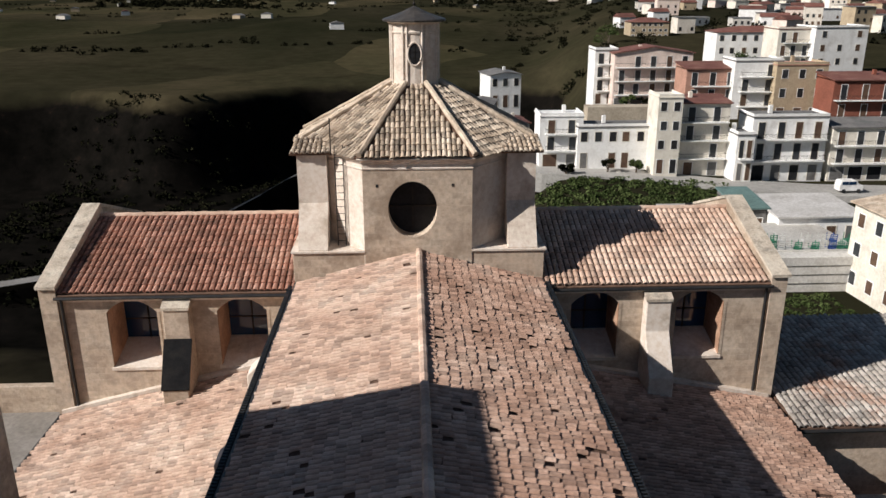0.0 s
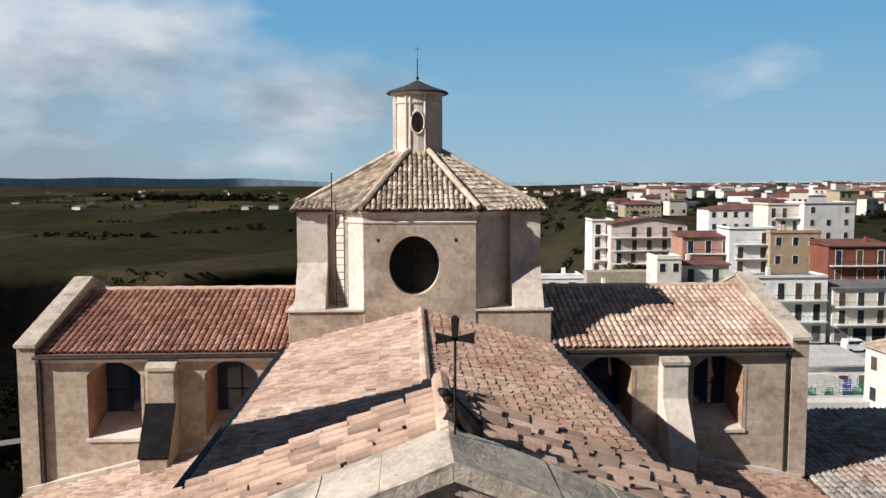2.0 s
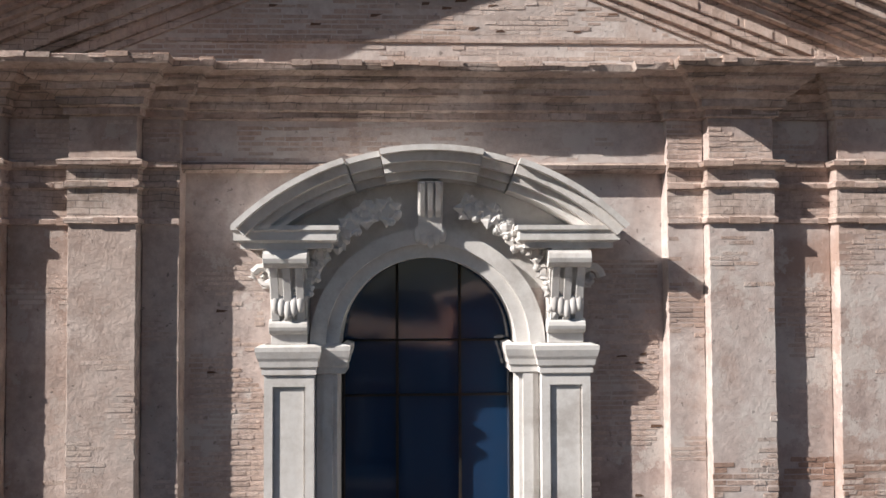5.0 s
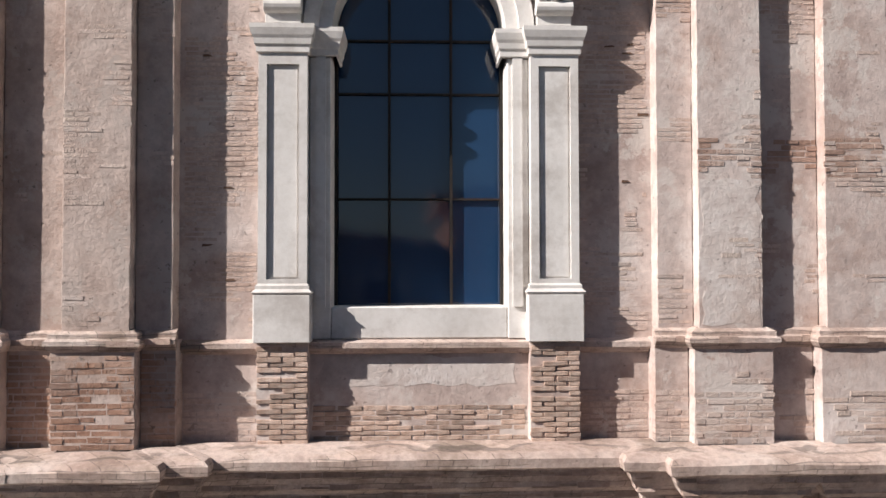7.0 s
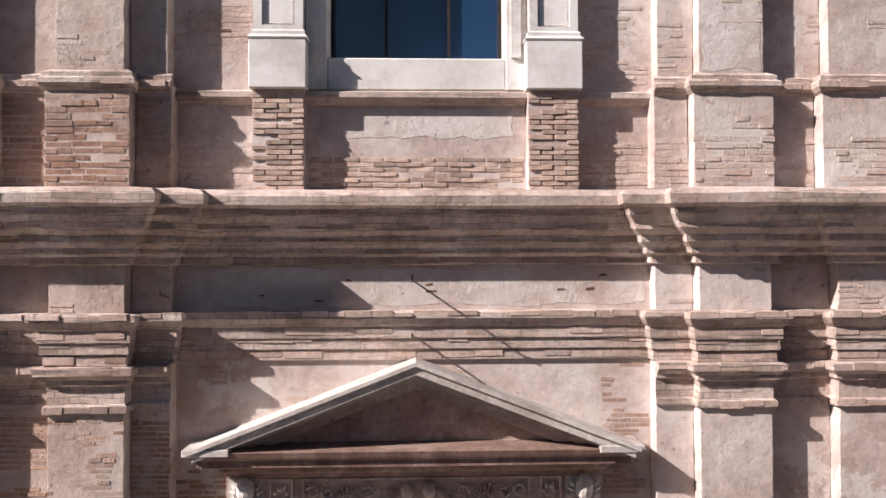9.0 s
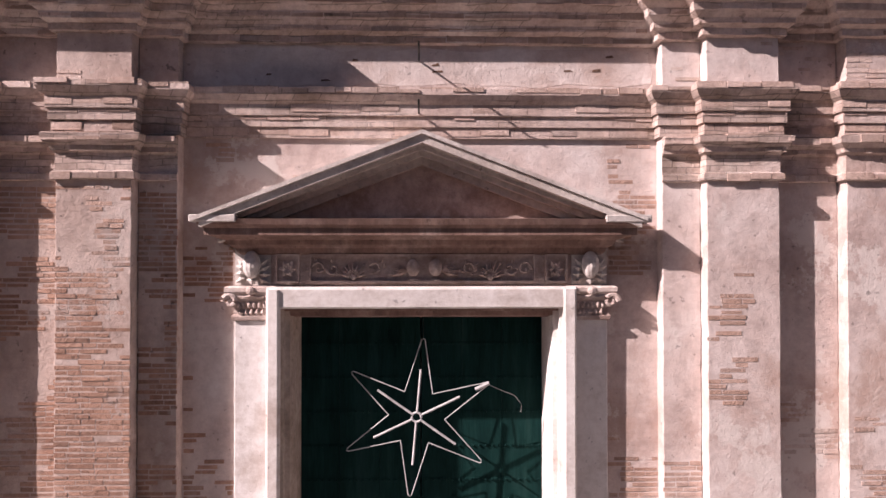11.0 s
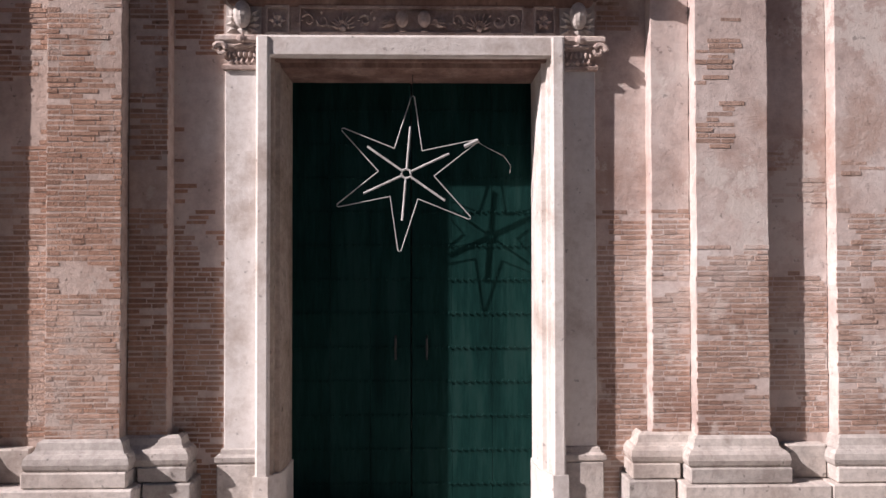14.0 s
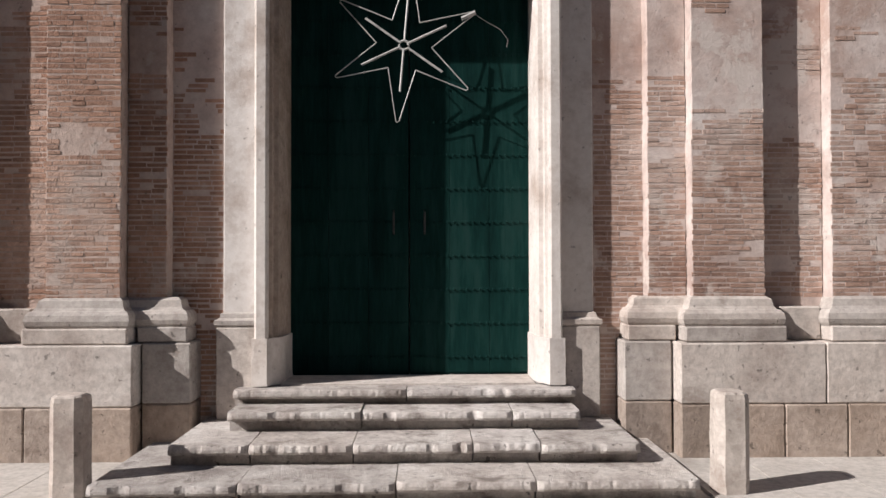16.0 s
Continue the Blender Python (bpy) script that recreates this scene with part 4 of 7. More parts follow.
# ---- portal ----
portal = root("portal", "pale stone church portal with pediment, carved frieze and worn jambs", "portal", at=(AX, 0, 0.6))
PX = 0.03
for s in (-1, 1):
    x0, x1 = sorted((PX + s * 1.36, PX + s * 1.68))
    part("outer_strip", Geo().box(x0, x1, -0.075, 0.02, 1.24, 4.66), JAMB, portal, "pale stone strip", bevel=0.006)
    part("strip_base", Geo().box(x0 - 0.05, x1 + 0.05, -0.14, 0.02, 0.30, 1.12), STONE, portal, "stone pedestal block", bevel=0.01)
    part("strip_base", Geo().box(x0 - 0.06, x1 + 0.06, -0.16, 0.02, 0.0, 0.30), STONE, portal, bevel=0.012)
    part("base_moulding", Geo().sweep([(x0, 0.02), (x0, -0.075), (x1, -0.075), (x1, 0.02)], [(0.05, 1.12), (0.07, 1.14), (0.07, 1.18), (0.03, 1.20), (0.02, 1.24), (0, 1.25)]), STONE, portal)
    # moulded jamb, stepping back into the doorway
    face_ = [(1.38, 0.0), (1.38, -0.18), (1.36, -0.20), (1.28, -0.20), (1.265, -0.185), (1.26, -0.13)]
    inner_ = [(1.26, -0.13), (1.235, -0.12), (1.23, -0.06), (1.19, -0.05), (1.18, 0.02), (1.165, 0.12), (1.16, 0.50)]
    # left reveal gets darker stone: its shaded side, plus dirt, in the colour
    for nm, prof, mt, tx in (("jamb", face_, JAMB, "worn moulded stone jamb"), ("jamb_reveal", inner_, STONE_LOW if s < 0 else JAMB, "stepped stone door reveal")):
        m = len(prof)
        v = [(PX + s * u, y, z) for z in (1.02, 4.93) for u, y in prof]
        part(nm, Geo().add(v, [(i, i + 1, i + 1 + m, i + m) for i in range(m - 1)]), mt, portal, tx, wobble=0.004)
    prof2 = [(1.40, 0.0), (1.40, -0.205), (1.26, -0.215), (1.23, -0.13), (1.175, -0.06), (1.15, 0.08), (1.145, 0.50)]
    v = [(PX + s * u, y, z) for z in (0.6, 1.02) for u, y in prof2]
    m = len(prof2)
    part("jamb_base", Geo().add(v, [(i, i + 1, i + 1 + m, i + m) for i in range(m - 1)] + [tuple(range(m, 2 * m))]), JAMB, portal, wobble=0.004)
    # ionic capital with curled corners and a carved head block above
    cx = PX + s * 1.52
    cap = Geo().sweep([(cx - 0.16, 0.02), (cx - 0.16, -0.085), (cx + 0.16, -0.085), (cx + 0.16, 0.02)], [(0, 4.65), (0.02, 4.66), (0.025, 4.69), (0.005, 4.71), (0.0, 4.75), (0.02, 4.83), (0.045, 4.88), (0.065, 4.895), (0.075, 4.91), (0.075, 4.945), (0.055, 4.96), (-0.1, 4.965)])
    for q in (-1, 1):
        cap.tube([(cx + q * (0.185 + 0.065 * (1 - t / 9) * math.cos(t)), -0.135, 4.825 + 0.07 * (1 - t / 9) * math.sin(t)) for t in [i * 0.5 for i in range(16)]], [0.03 - 0.001 * i for i in range(16)], 7)
        cap.tube([(cx + q * 0.16, -0.12, 4.885), (cx + q * 0.06, -0.13, 4.86), (cx, -0.13, 4.875)], 0.018, 6)
    for i in range(6):
        cap.ball((cx - 0.115 + i * 0.046, -0.105, 4.79), 0.023, 7, 6, (0.8, 0.9, 1.3))
    for i in range(5):
        cap.leaf((cx - 0.1 + i * 0.05, -0.09, 4.68), (0, -0.25, 1), (0, -1, 0.1), 0.085, 0.026)
    cap.ball((cx, -0.165, 4.92), 0.04, 8, 6, (1, 0.7, 1))
    part("capital", cap, CARVED, portal, "carved scroll capital")
    blk = Geo().box(cx - 0.16, cx + 0.16, -0.06, 0.02, 4.965, 5.30)
    blk.ball((cx, -0.12, 5.15), 0.10, 12, 9, (0.8, 0.75, 1.25))
    for q in (-1, 1):
        for k in range(4):
            blk.leaf((cx + q * 0.05, -0.07, 5.04 + 0.03 * k), (q * 1.0, -0.1, -0.5 + 0.45 * k), (0, -1, 0), 0.115, 0.03)
    blk.leaf((cx, -0.09, 5.05), (0, -0.2, -1), (0, -1, 0), 0.08, 0.05)
    part("carved_block", blk, STONE, portal, "weathered rounded carving", wobble=0.003)
# soffit steps are a darker brown than the lintel face
for nm, lint, mt in (("lintel", [(0.0, 4.955), (0.16, 4.955), (0.18, 4.93), (0.18, 4.775), (0.165, 4.76), (0.10, 4.757)], JAMB), ("lintel_soffit", [(0.10, 4.757), (0.095, 4.735), (0.05, 4.73), (0.04, 4.69), (-0.02, 4.685), (-0.12, 4.665), (-0.50, 4.66)], BROWN_STONE)):
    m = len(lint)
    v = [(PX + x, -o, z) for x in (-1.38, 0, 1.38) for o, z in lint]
    part(nm, Geo().add(v, [(k * m + i, k * m + i + 1, (k + 1) * m + i + 1, (k + 1) * m + i) for k in range(2) for i in range(m - 1)]), mt, portal, "pale moulded stone lintel" if mt is JAMB else "dark brown soffit moulding", wobble=0.003)
fr = Geo().box(PX - 1.70, PX + 1.70, -0.05, 0.02, 4.965, 5.30)
for a, b in ((-1.02, 1.03), (-1.32, -1.10), (1.12, 1.32)):
    fr.box(PX + a, PX + b, -0.085, 0, 4.985, 5.005).box(PX + a, PX + b, -0.085, 0, 5.225, 5.245).box(PX + a, PX + a + 0.02, -0.085, 0, 5.0, 5.23).box(PX + b - 0.02, PX + b, -0.085, 0, 5.0, 5.23)
part("frieze", fr, CARVED, portal, "stone frieze slab")
rnd = random.Random(8)
cv = Geo()
for s in (-1, 1):
    # shell of radiating ribs
    for q in range(-4, 5):
        a = radians(90 + q * 19)
        cv.leaf((PX + s * 0.62, -0.05, 5.035), (math.cos(a), -0.12, math.sin(a)), (0, -1, 0), 0.15 - 0.006 * abs(q), 0.020)
    cv.ball((PX + s * 0.62, -0.065, 5.04), 0.035, 8, 6)
    # scrolls and tendrils on both sides of it
    for cx, r, turn in ((0.42, 0.055, 1), (0.80, 0.055, -1), (0.93, 0.062, 1)):
        cv.tube([(PX + s * (cx + r * (1 - t / 8.5) * math.cos(t * turn)), -0.068, 5.115 + r * 1.15 * (1 - t / 8.5) * math.sin(t * turn)) for t in [i * 0.5 for i in range(15)]], [0.016 - 0.0005 * i for i in range(15)], 6)
    for k in range(16):
        x = PX + s * (0.34 + 0.65 * k / 15)
        a = rnd.uniform(0, 6.28)
        cv.leaf((x, -0.05, 5.11 + 0.06 * math.sin(k * 1.9)), (math.cos(a), -0.3, math.sin(a)), (0, -1, 0), rnd.uniform(0.045, 0.07), 0.016)
    # plain rounded boss with spread wings beside the middle
    cv.ball((PX + s * 0.10 + 0.02, -0.09, 5.125), 0.068, 12, 9, (0.85, 0.75, 1.15))
    for k in range(5):
        cv.leaf((PX + s * 0.15 + 0.02, -0.055, 5.09), (s * 1.0, -0.08, -0.25 + 0.26 * k), (0, -1, 0), 0.17 - 0.015 * k, 0.022)
    cv.leaf((PX + s * 0.10 + 0.02, -0.06, 5.05), (0, -0.3, -1), (0, -1, 0), 0.07, 0.045)
    for q in range(6):
        a = q * 1.047
        cv.leaf((PX + s * 1.21, -0.055, 5.115), (math.cos(a), -0.2, math.sin(a)), (0, -1, 0), 0.085, 0.03)
part("frieze_carving", cv, CARVED, portal, "weathered shell and scroll relief", kind="stuff")
c0, c1 = PX - 1.62, PX + 1.62
part("portal_cornice", Geo().sweep([(c0, 0.02), (c0, -0.06), (c1, -0.06), (c1, 0.02)], [(0, 5.24), (0.03, 5.26), (0.05, 5.30), (0.10, 5.33), (0.12, 5.37), (0.21, 5.40), (0.27, 5.41), (0.27, 5.47), (0.31, 5.50), (0.33, 5.55), (0, 5.57)]), BROWN_STONE, portal, "dark stained stone cornice", wobble=0.004)
PS = 0.385
for s in (-1, 1):
    for t0, t1, o in ((0.0, 0.035, 0.42), (0.035, 0.11, 0.395), (0.11, 0.15, 0.30), (0.15, 0.20, 0.21), (0.20, 0.27, 0.14)):
        a, b = PX, PX + s * (1.98 - t1 * 0.6)
        za, zb = 6.32 - t0, 6.32 - t0 - PS * (1.98 - t1 * 0.6)
        part("raking_cornice", Geo().prism([(a, za), (b, zb), (b, zb - (t1 - t0)), (a, za - (t1 - t0))], -o, 0.02), STONE, portal)
    part("cornice_end", Geo().box(*sorted((PX + s * 1.60, PX + s * 2.0)), -0.405, 0.02, 5.52, 5.585), STONE, portal, bevel=0.008)
part("pediment_panel", Geo().prism([(PX - 1.75, 5.56), (PX + 1.75, 5.56), (PX, 6.18)], -0.06, 0.02), CARVED, portal, "stone pediment panel")

# ---- door_1 ----
door = root("door_1", "closed dark green double door with studded boards", "door", kind="structure", at=(AX, 0.45, 0.6))
stud = Geo().ball((0, 0, 0), 0.013, 7, 4, (1, 0.8, 1)).mesh("stud")
for s in (-1, 1):
    leaf = part("door_leaf", Geo().box(*sorted((0.02 + s * 0.004, 0.02 + s * 1.17)), 0.515, 0.56, 0.6, 4.72), DOOR, door, "dark green wooden leaf")
    for k in range(3):
        x0, x1 = sorted((0.02 + s * (0.010 + k * 0.388), 0.02 + s * (0.394 + k * 0.388)))
        part("board", Geo().box(x0, x1, 0.495, 0.52, 0.63, 4.70), DOOR, leaf, bevel=0.002)
    sg = Geo()
    for r in range(13):
        z = 0.78 + r * 0.328
        part("rail", Geo().box(*sorted((0.02 + s * 0.012, 0.02 + s * 1.165)), 0.4935, 0.50, z - 0.018, z + 0.018), DOOR, leaf, bevel=0.003)
        for k in range(18):
            sg.ball((0.02 + s * (0.05 + k * 0.064), 0.483, z), 0.012, 7, 4, (1, 0.8, 1))
    part("studs", sg, DOOR, leaf, kind="stuff")
    part("handle", Geo().tube([(0.02 + s * 0.15, 0.49, 1.98), (0.02 + s * 0.15, 0.44, 2.0), (0.02 + s * 0.15, 0.44, 2.18), (0.02 + s * 0.15, 0.49, 2.2)], 0.012, 6), METAL, leaf, "slim metal handle")

door.location.y -= 0.055

# ---- star_light ----
star = root("star_light", "unlit six-pointed star of white light tubes hung in the doorway", "star light", at=(-0.02, 0.10, 3.74))
SC = Vector((-0.02, 0.12, 3.74))


def star_pt(r, deg):
    return SC + Vector((r * math.cos(radians(deg)), 0, r * math.sin(radians(deg))))


for k in range(6):
    a = 85 - 60 * k
    o = 0.72 if k != 4 else 0.70
    part("outline_tube", Geo().tube([star_pt(0.26, a + 30), star_pt(o, a + 1.2), star_pt(o + 0.01, a), star_pt(o, a - 1.2), star_pt(0.26, a - 30)], 0.0052, 6), TUBE, star)
    part("spoke_tube", Geo().tube([star_pt(0.04, a), star_pt(0.44, a)], 0.0115, 6), TUBE, star)
part("hub", Geo().tube([star_pt(0.045, d) for d in range(0, 361, 45)], 0.012, 6), TUBE, star)
part("connector", Geo().tube([star_pt(0.60, 25), star_pt(0.74, 25)], 0.02, 6), TUBE, star)
part("cable", Geo().tube([star_pt(0.72, 25), SC + Vector((0.78, 0.05, 0.24)), SC + Vector((0.92, 0.1, 0.18)), SC + Vector((0.99, 0.12, 0.09)), SC + Vector((0.98, 0.12, 0.02))], 0.0022, 5), TUBE, star)
part("hanging_wire", Geo().tube([star_pt(0.72, 85), (SC.x + 0.06, 0.12, 4.71)], 0.003, 5), IRON, star)

for z, ln in ((7.02, 0.43), (6.52, 0.41)):
    thing("wall_hook", Geo().tube([(0.0, 0.02, z), (0.0, -ln, z + 0.02), (0.0, -ln - 0.03, z + 0.05)], 0.009, 6), IRON, "thin rusty iron rod sticking out of the church wall", "iron rod", "rods above the portal")


# ---- plinth, steps and bollards ----
plinth = root("stone_plinth", "pale limestone ashlar plinth along the church front", "plinth")
for s in (-1, 1):
    def block(u0, u1, y, z0, z1, b=0.012):
        x0, x1 = sorted((AX + s * u0, AX + s * u1))
        part("stone_block", Geo().box(x0 + 0.003, x1 - 0.003, y, 0.2, z0 + 0.003, z1 - 0.002), STONE_LOW if z1 < 0.5 else STONE, plinth, bevel=b, wobble=0.004)
    block(1.90, 2.33, -0.31, 0.0, 0.47)
    block(1.90, 2.33, -0.31, 0.47, 1.0)
    for a, b in ((2.34, 2.78), (2.78, 3.25), (3.25, 3.80), (3.80, 4.5)):
        block(a, b, -0.50, 0.0, 0.47)
    for a, b in ((2.34, 3.62), (3.62, 4.5)):
        block(a, b, -0.49, 0.47, 1.0)
    block(4.5, 5.6, -0.3, 0.0, 1.0)
    block(2.40, 3.30, -0.455, 1.0, 1.14)
    block(3.68, 4.5, -0.455, 1.0, 1.14)
    block(1.94, 2.38, -0.285, 1.0, 1.14)
    block(3.30, 3.68, -0.285, 1.0, 1.30)
    mould = [(0.10, 1.135), (0.115, 1.16), (0.125, 1.20), (0.115, 1.25), (0.09, 1.28), (0.07, 1.285), (0.05, 1.31), (0.035, 1.37), (0.0, 1.395)]
    for u0, u1, y in ((2.51, 3.16, -0.33), (3.78, 4.41, -0.33), (2.06, 2.51, -0.165)):
        x0, x1 = sorted((AX + s * u0, AX + s * u1))
        part("base_moulding", Geo().sweep([(x0, 0.1), (x0, y), (x1, y), (x1, 0.1)], mould), STONE, plinth, "rounded stone base moulding", wobble=0.003)

def worn_tread(x0, x1, y0, y1, z, seed):
    """A step slab with a rounded, chipped nosing."""
    k = max(8, int((x1 - x0) / 0.022))
    v = []
    for i in range(k + 1):
        x = x0 + (x1 - x0) * i / k
        end = 0.03 * max(0.0, 1 - min(x - x0, x1 - x) / 0.04)
        c = 0.11 * max(0.0, noise.noise((x * 7.0, seed, 1.0)) - 0.36) + 0.03 * max(0.0, noise.noise((x * 19.0, seed, 4.0)) - 0.28) + 0.014 * noise.noise((x * 1.7, seed, 8.0)) + end
        d = 0.5 * max(0.0, c)
        s = 0.006 * noise.noise((x * 1.3, seed, 3.0)) - 0.003 * abs(noise.noise((x * 16.0, seed, 6.0)))
        v += [(x, y0 + 0.10, z - 0.075), (x, y0 + 0.018 + c * 0.4, z - 0.072), (x, y0 + c * 0.8, z - 0.05), (x, y0 + c, z - 0.028 - d * 0.3), (x, y0 + 0.009 + c * 1.1, z - 0.006 - d * 0.5), (x, y0 + 0.024 + c * 1.2, z + s), (x, y0 + 0.2, z + s * 0.6), (x, y1, z)]
    f = [(i * 8 + j, i * 8 + j + 1, i * 8 + j + 9, i * 8 + j + 8) for i in range(k) for j in range(7)]
    return Geo().add(v, f + [tuple(range(8)), tuple(k * 8 + j for j in range(7, -1, -1))])


steps = root("entrance_steps", "worn pale stone steps with chipped rounded edges before the door", "steps")
rnd = random.Random(12)
for z0, z1, x0, x1, y0, cuts in ((0.02, 0.145, -2.20, 2.14, -1.67, (-1.15, -0.05, 0.95)), (0.145, 0.305, -1.80, 1.84, -1.19, (-1.2, -0.35, 0.55, 1.1)), (0.305, 0.465, -1.46, 1.47, -0.72, (-0.4, 0.9)), (0.465, 0.595, -1.50, 1.50, -0.37, (0.03,))):
    xs_ = [x0] + [c + rnd.uniform(-0.05, 0.05) for c in cuts] + [x1]
    for a, b in zip(xs_, xs_[1:]):
        dy = rnd.uniform(-0.02, 0.012)
        part("tread", worn_tread(a + 0.004, b - 0.004, y0 + dy, 0.3, z1 + rnd.uniform(-0.008, 0.004), z0 * 31), STEP, steps, "stone tread with chipped rounded nosing")
        part("riser", Geo().box(a + 0.006, b - 0.006, y0 + 0.105, 0.25, z0 - 0.1, z1 - 0.055), STEP, steps, wobble=0.008)
part("threshold", Geo().box(-1.13, 1.17, -0.1, 0.5, 0.5, 0.605), STONE, steps, wobble=0.004)

for x, tilt in ((-2.395, 0.012), (2.42, -0.01)):
    bo = root("bollard", "short chamfered pale stone bollard on the paving" if x < 0 else "short stained stone bollard beside the steps", "bollard", "bollards flanking the steps", at=(x, -1.45, 0))
    b = Geo()
    w, c = 0.12, 0.046
    oct_ = [(-w, -w + c), (-w + c, -w), (w - c, -w), (w, -w + c), (w, w - c), (w - c, w), (-w + c, w), (-w, w - c)]
    rows_ = [(1.0, 0.0), (1.02, 0.12), (1.0, 0.14), (0.98, 0.70), (0.93, 0.735), (0.75, 0.75)]
    v = [(x + px * k, -1.45 + py * k, z) for k, z in rows_ for px, py in oct_]
    f = [(i * 8 + j, i * 8 + (j + 1) % 8, (i + 1) * 8 + (j + 1) % 8, (i + 1) * 8 + j) for i in range(5) for j in range(8)] + [tuple(range(40, 48))]
    part("post", b.add(v, f), STONE, bo, wobble=0.006)

# ---- roofs ----
def tile_verts(pitch, length, lift=0.05, k=5):
    """One barrel tile: u across, v down the slope, w off the roof."""
    rows_ = []
    for v_, r, up in ((0.0, 0.36 * pitch, 0.0), (length * 1.12, 0.46 * pitch, lift * 0.45)):
        rows_.append([(r * math.cos(math.pi * i / (k - 1)), v_, up + lift * 0.15 + r * 0.85 * math.sin(math.pi * i / (k - 1))) for i in range(k)])
    inner = [(p[0] * 0.8, p[1] - 0.001, p[2] - 0.16 * pitch * (0.6 + 0.4)) for p in rows_[1]]
    v = rows_[0] + rows_[1] + inner
    f = [(i, i + 1, k + i + 1, k + i) for i in range(k - 1)] + [(k + i, k + i + 1, 2 * k + i + 1, 2 * k + i) for i in range(k - 1)]
    return v, f


def tile_slope(geo, origin, across, down, width, length, pitch=0.25, expo=0.34, seed=1, lo=None, hi=None, jitter=1.0, emit=None, gaps=0.0):
    """Rows of barrel tiles on a slope; lo and hi give the across range at a distance down."""
    rnd = random.Random(seed)
    A, D = Vector(across).normalized(), Vector(down).normalized()
    W = A.cross(D)
    if W.z < 0:
        W = -W
    O = Vector(origin)
    tv, tf = tile_verts(pitch, expo)
    for i in range(int(width / pitch) + 1):
        u = (i + 0.5) * pitch
        sl = rnd.uniform(-0.10, 0.10) * jitter
        for j in range(int(length / expo) + 1):
            d = j * expo + sl * expo
            calm = 1.0
            if d > length - expo * 0.55 or d < -0.15:
                continue
            if d > length - expo * 1.05:
                d, calm = length - expo * 1.05, 0.25
            if gaps and calm == 1.0 and rnd.random() < gaps:
                continue
            if lo and not (lo(d) <= u <= hi(d)):
                continue
            if u > width:
                continue
            du, dv, dw = rnd.gauss(0, 0.010) * jitter, rnd.gauss(0, 0.03) * jitter * calm, abs(rnd.gauss(0, 0.008)) * jitter
            rot = rnd.gauss(0, 0.035) * jitter
            P0 = O + A * (u + du) + D * (d + dv) + W * (dw + 0.01)
            if emit:
                emit(P0, A, D, W, rot)
                continue
            geo.add([P0 + A * (p[0] - p[1] * rot) + D * (p[1] + p[0] * rot) + W * p[2] for p in tv], tf)


def slab(geo, a, b, c, d, thick=0.12):
    n_ = (Vector(b) - Vector(a)).cross(Vector(d) - Vector(a)).normalized()
    if n_.z < 0:
        n_ = -n_
    p = [Vector(q) for q in (a, b, c, d)]
    geo.add(p + [q - n_ * thick for q in p], [(0, 1, 2, 3), (7, 6, 5, 4), (0, 4, 5, 1), (1, 5, 6, 2), (2, 6, 7, 3), (3, 7, 4, 0)])


# front roof behind the gable: single tiles
front = root("front_roof", "tiled roof strip behind the gable with loose clay tiles", "roof")
g = Geo()
for s in (-1, 1):
    slab(g, (AX, 0.25, 16.30), (AX, 2.35, 16.30), (AX + s * 5.6, 2.35, 16.30 - SL * 5.6), (AX + s * 5.6, 0.25, 16.30 - SL * 5.6), 0.2)
part("roof_deck", g, TILE_BED, front)
tv, tf = tile_verts(0.25, 0.36)
tile_me = Geo().add(tv, tf).mesh("tile")
tile_me.materials.append(TILE_ONE)
for s in (-1, 1):
    def lay(P0, A, D, W, rot):
        ob = new("tile", tile_me)
        ob.parent = front
        m3 = Matrix((A, D, W)).transposed().to_4x4()
        ob.matrix_basis = Matrix.Translation(P0) @ m3 @ Matrix.Rotation(rot, 4, "Z")
    tile_slope(None, (AX, 0.30, 16.31), (0, 1, 0), (s, 0, -SL), 2.0, 5.9, 0.25, 0.36, 40 + s, jitter=1.6, emit=lay)
part("ridge_tiles", Geo().tube([(AX, 0.2 + i * 0.3, 16.42 + 0.02 * (i % 2)) for i in range(8)], 0.11, 8), TILE_RED, front)

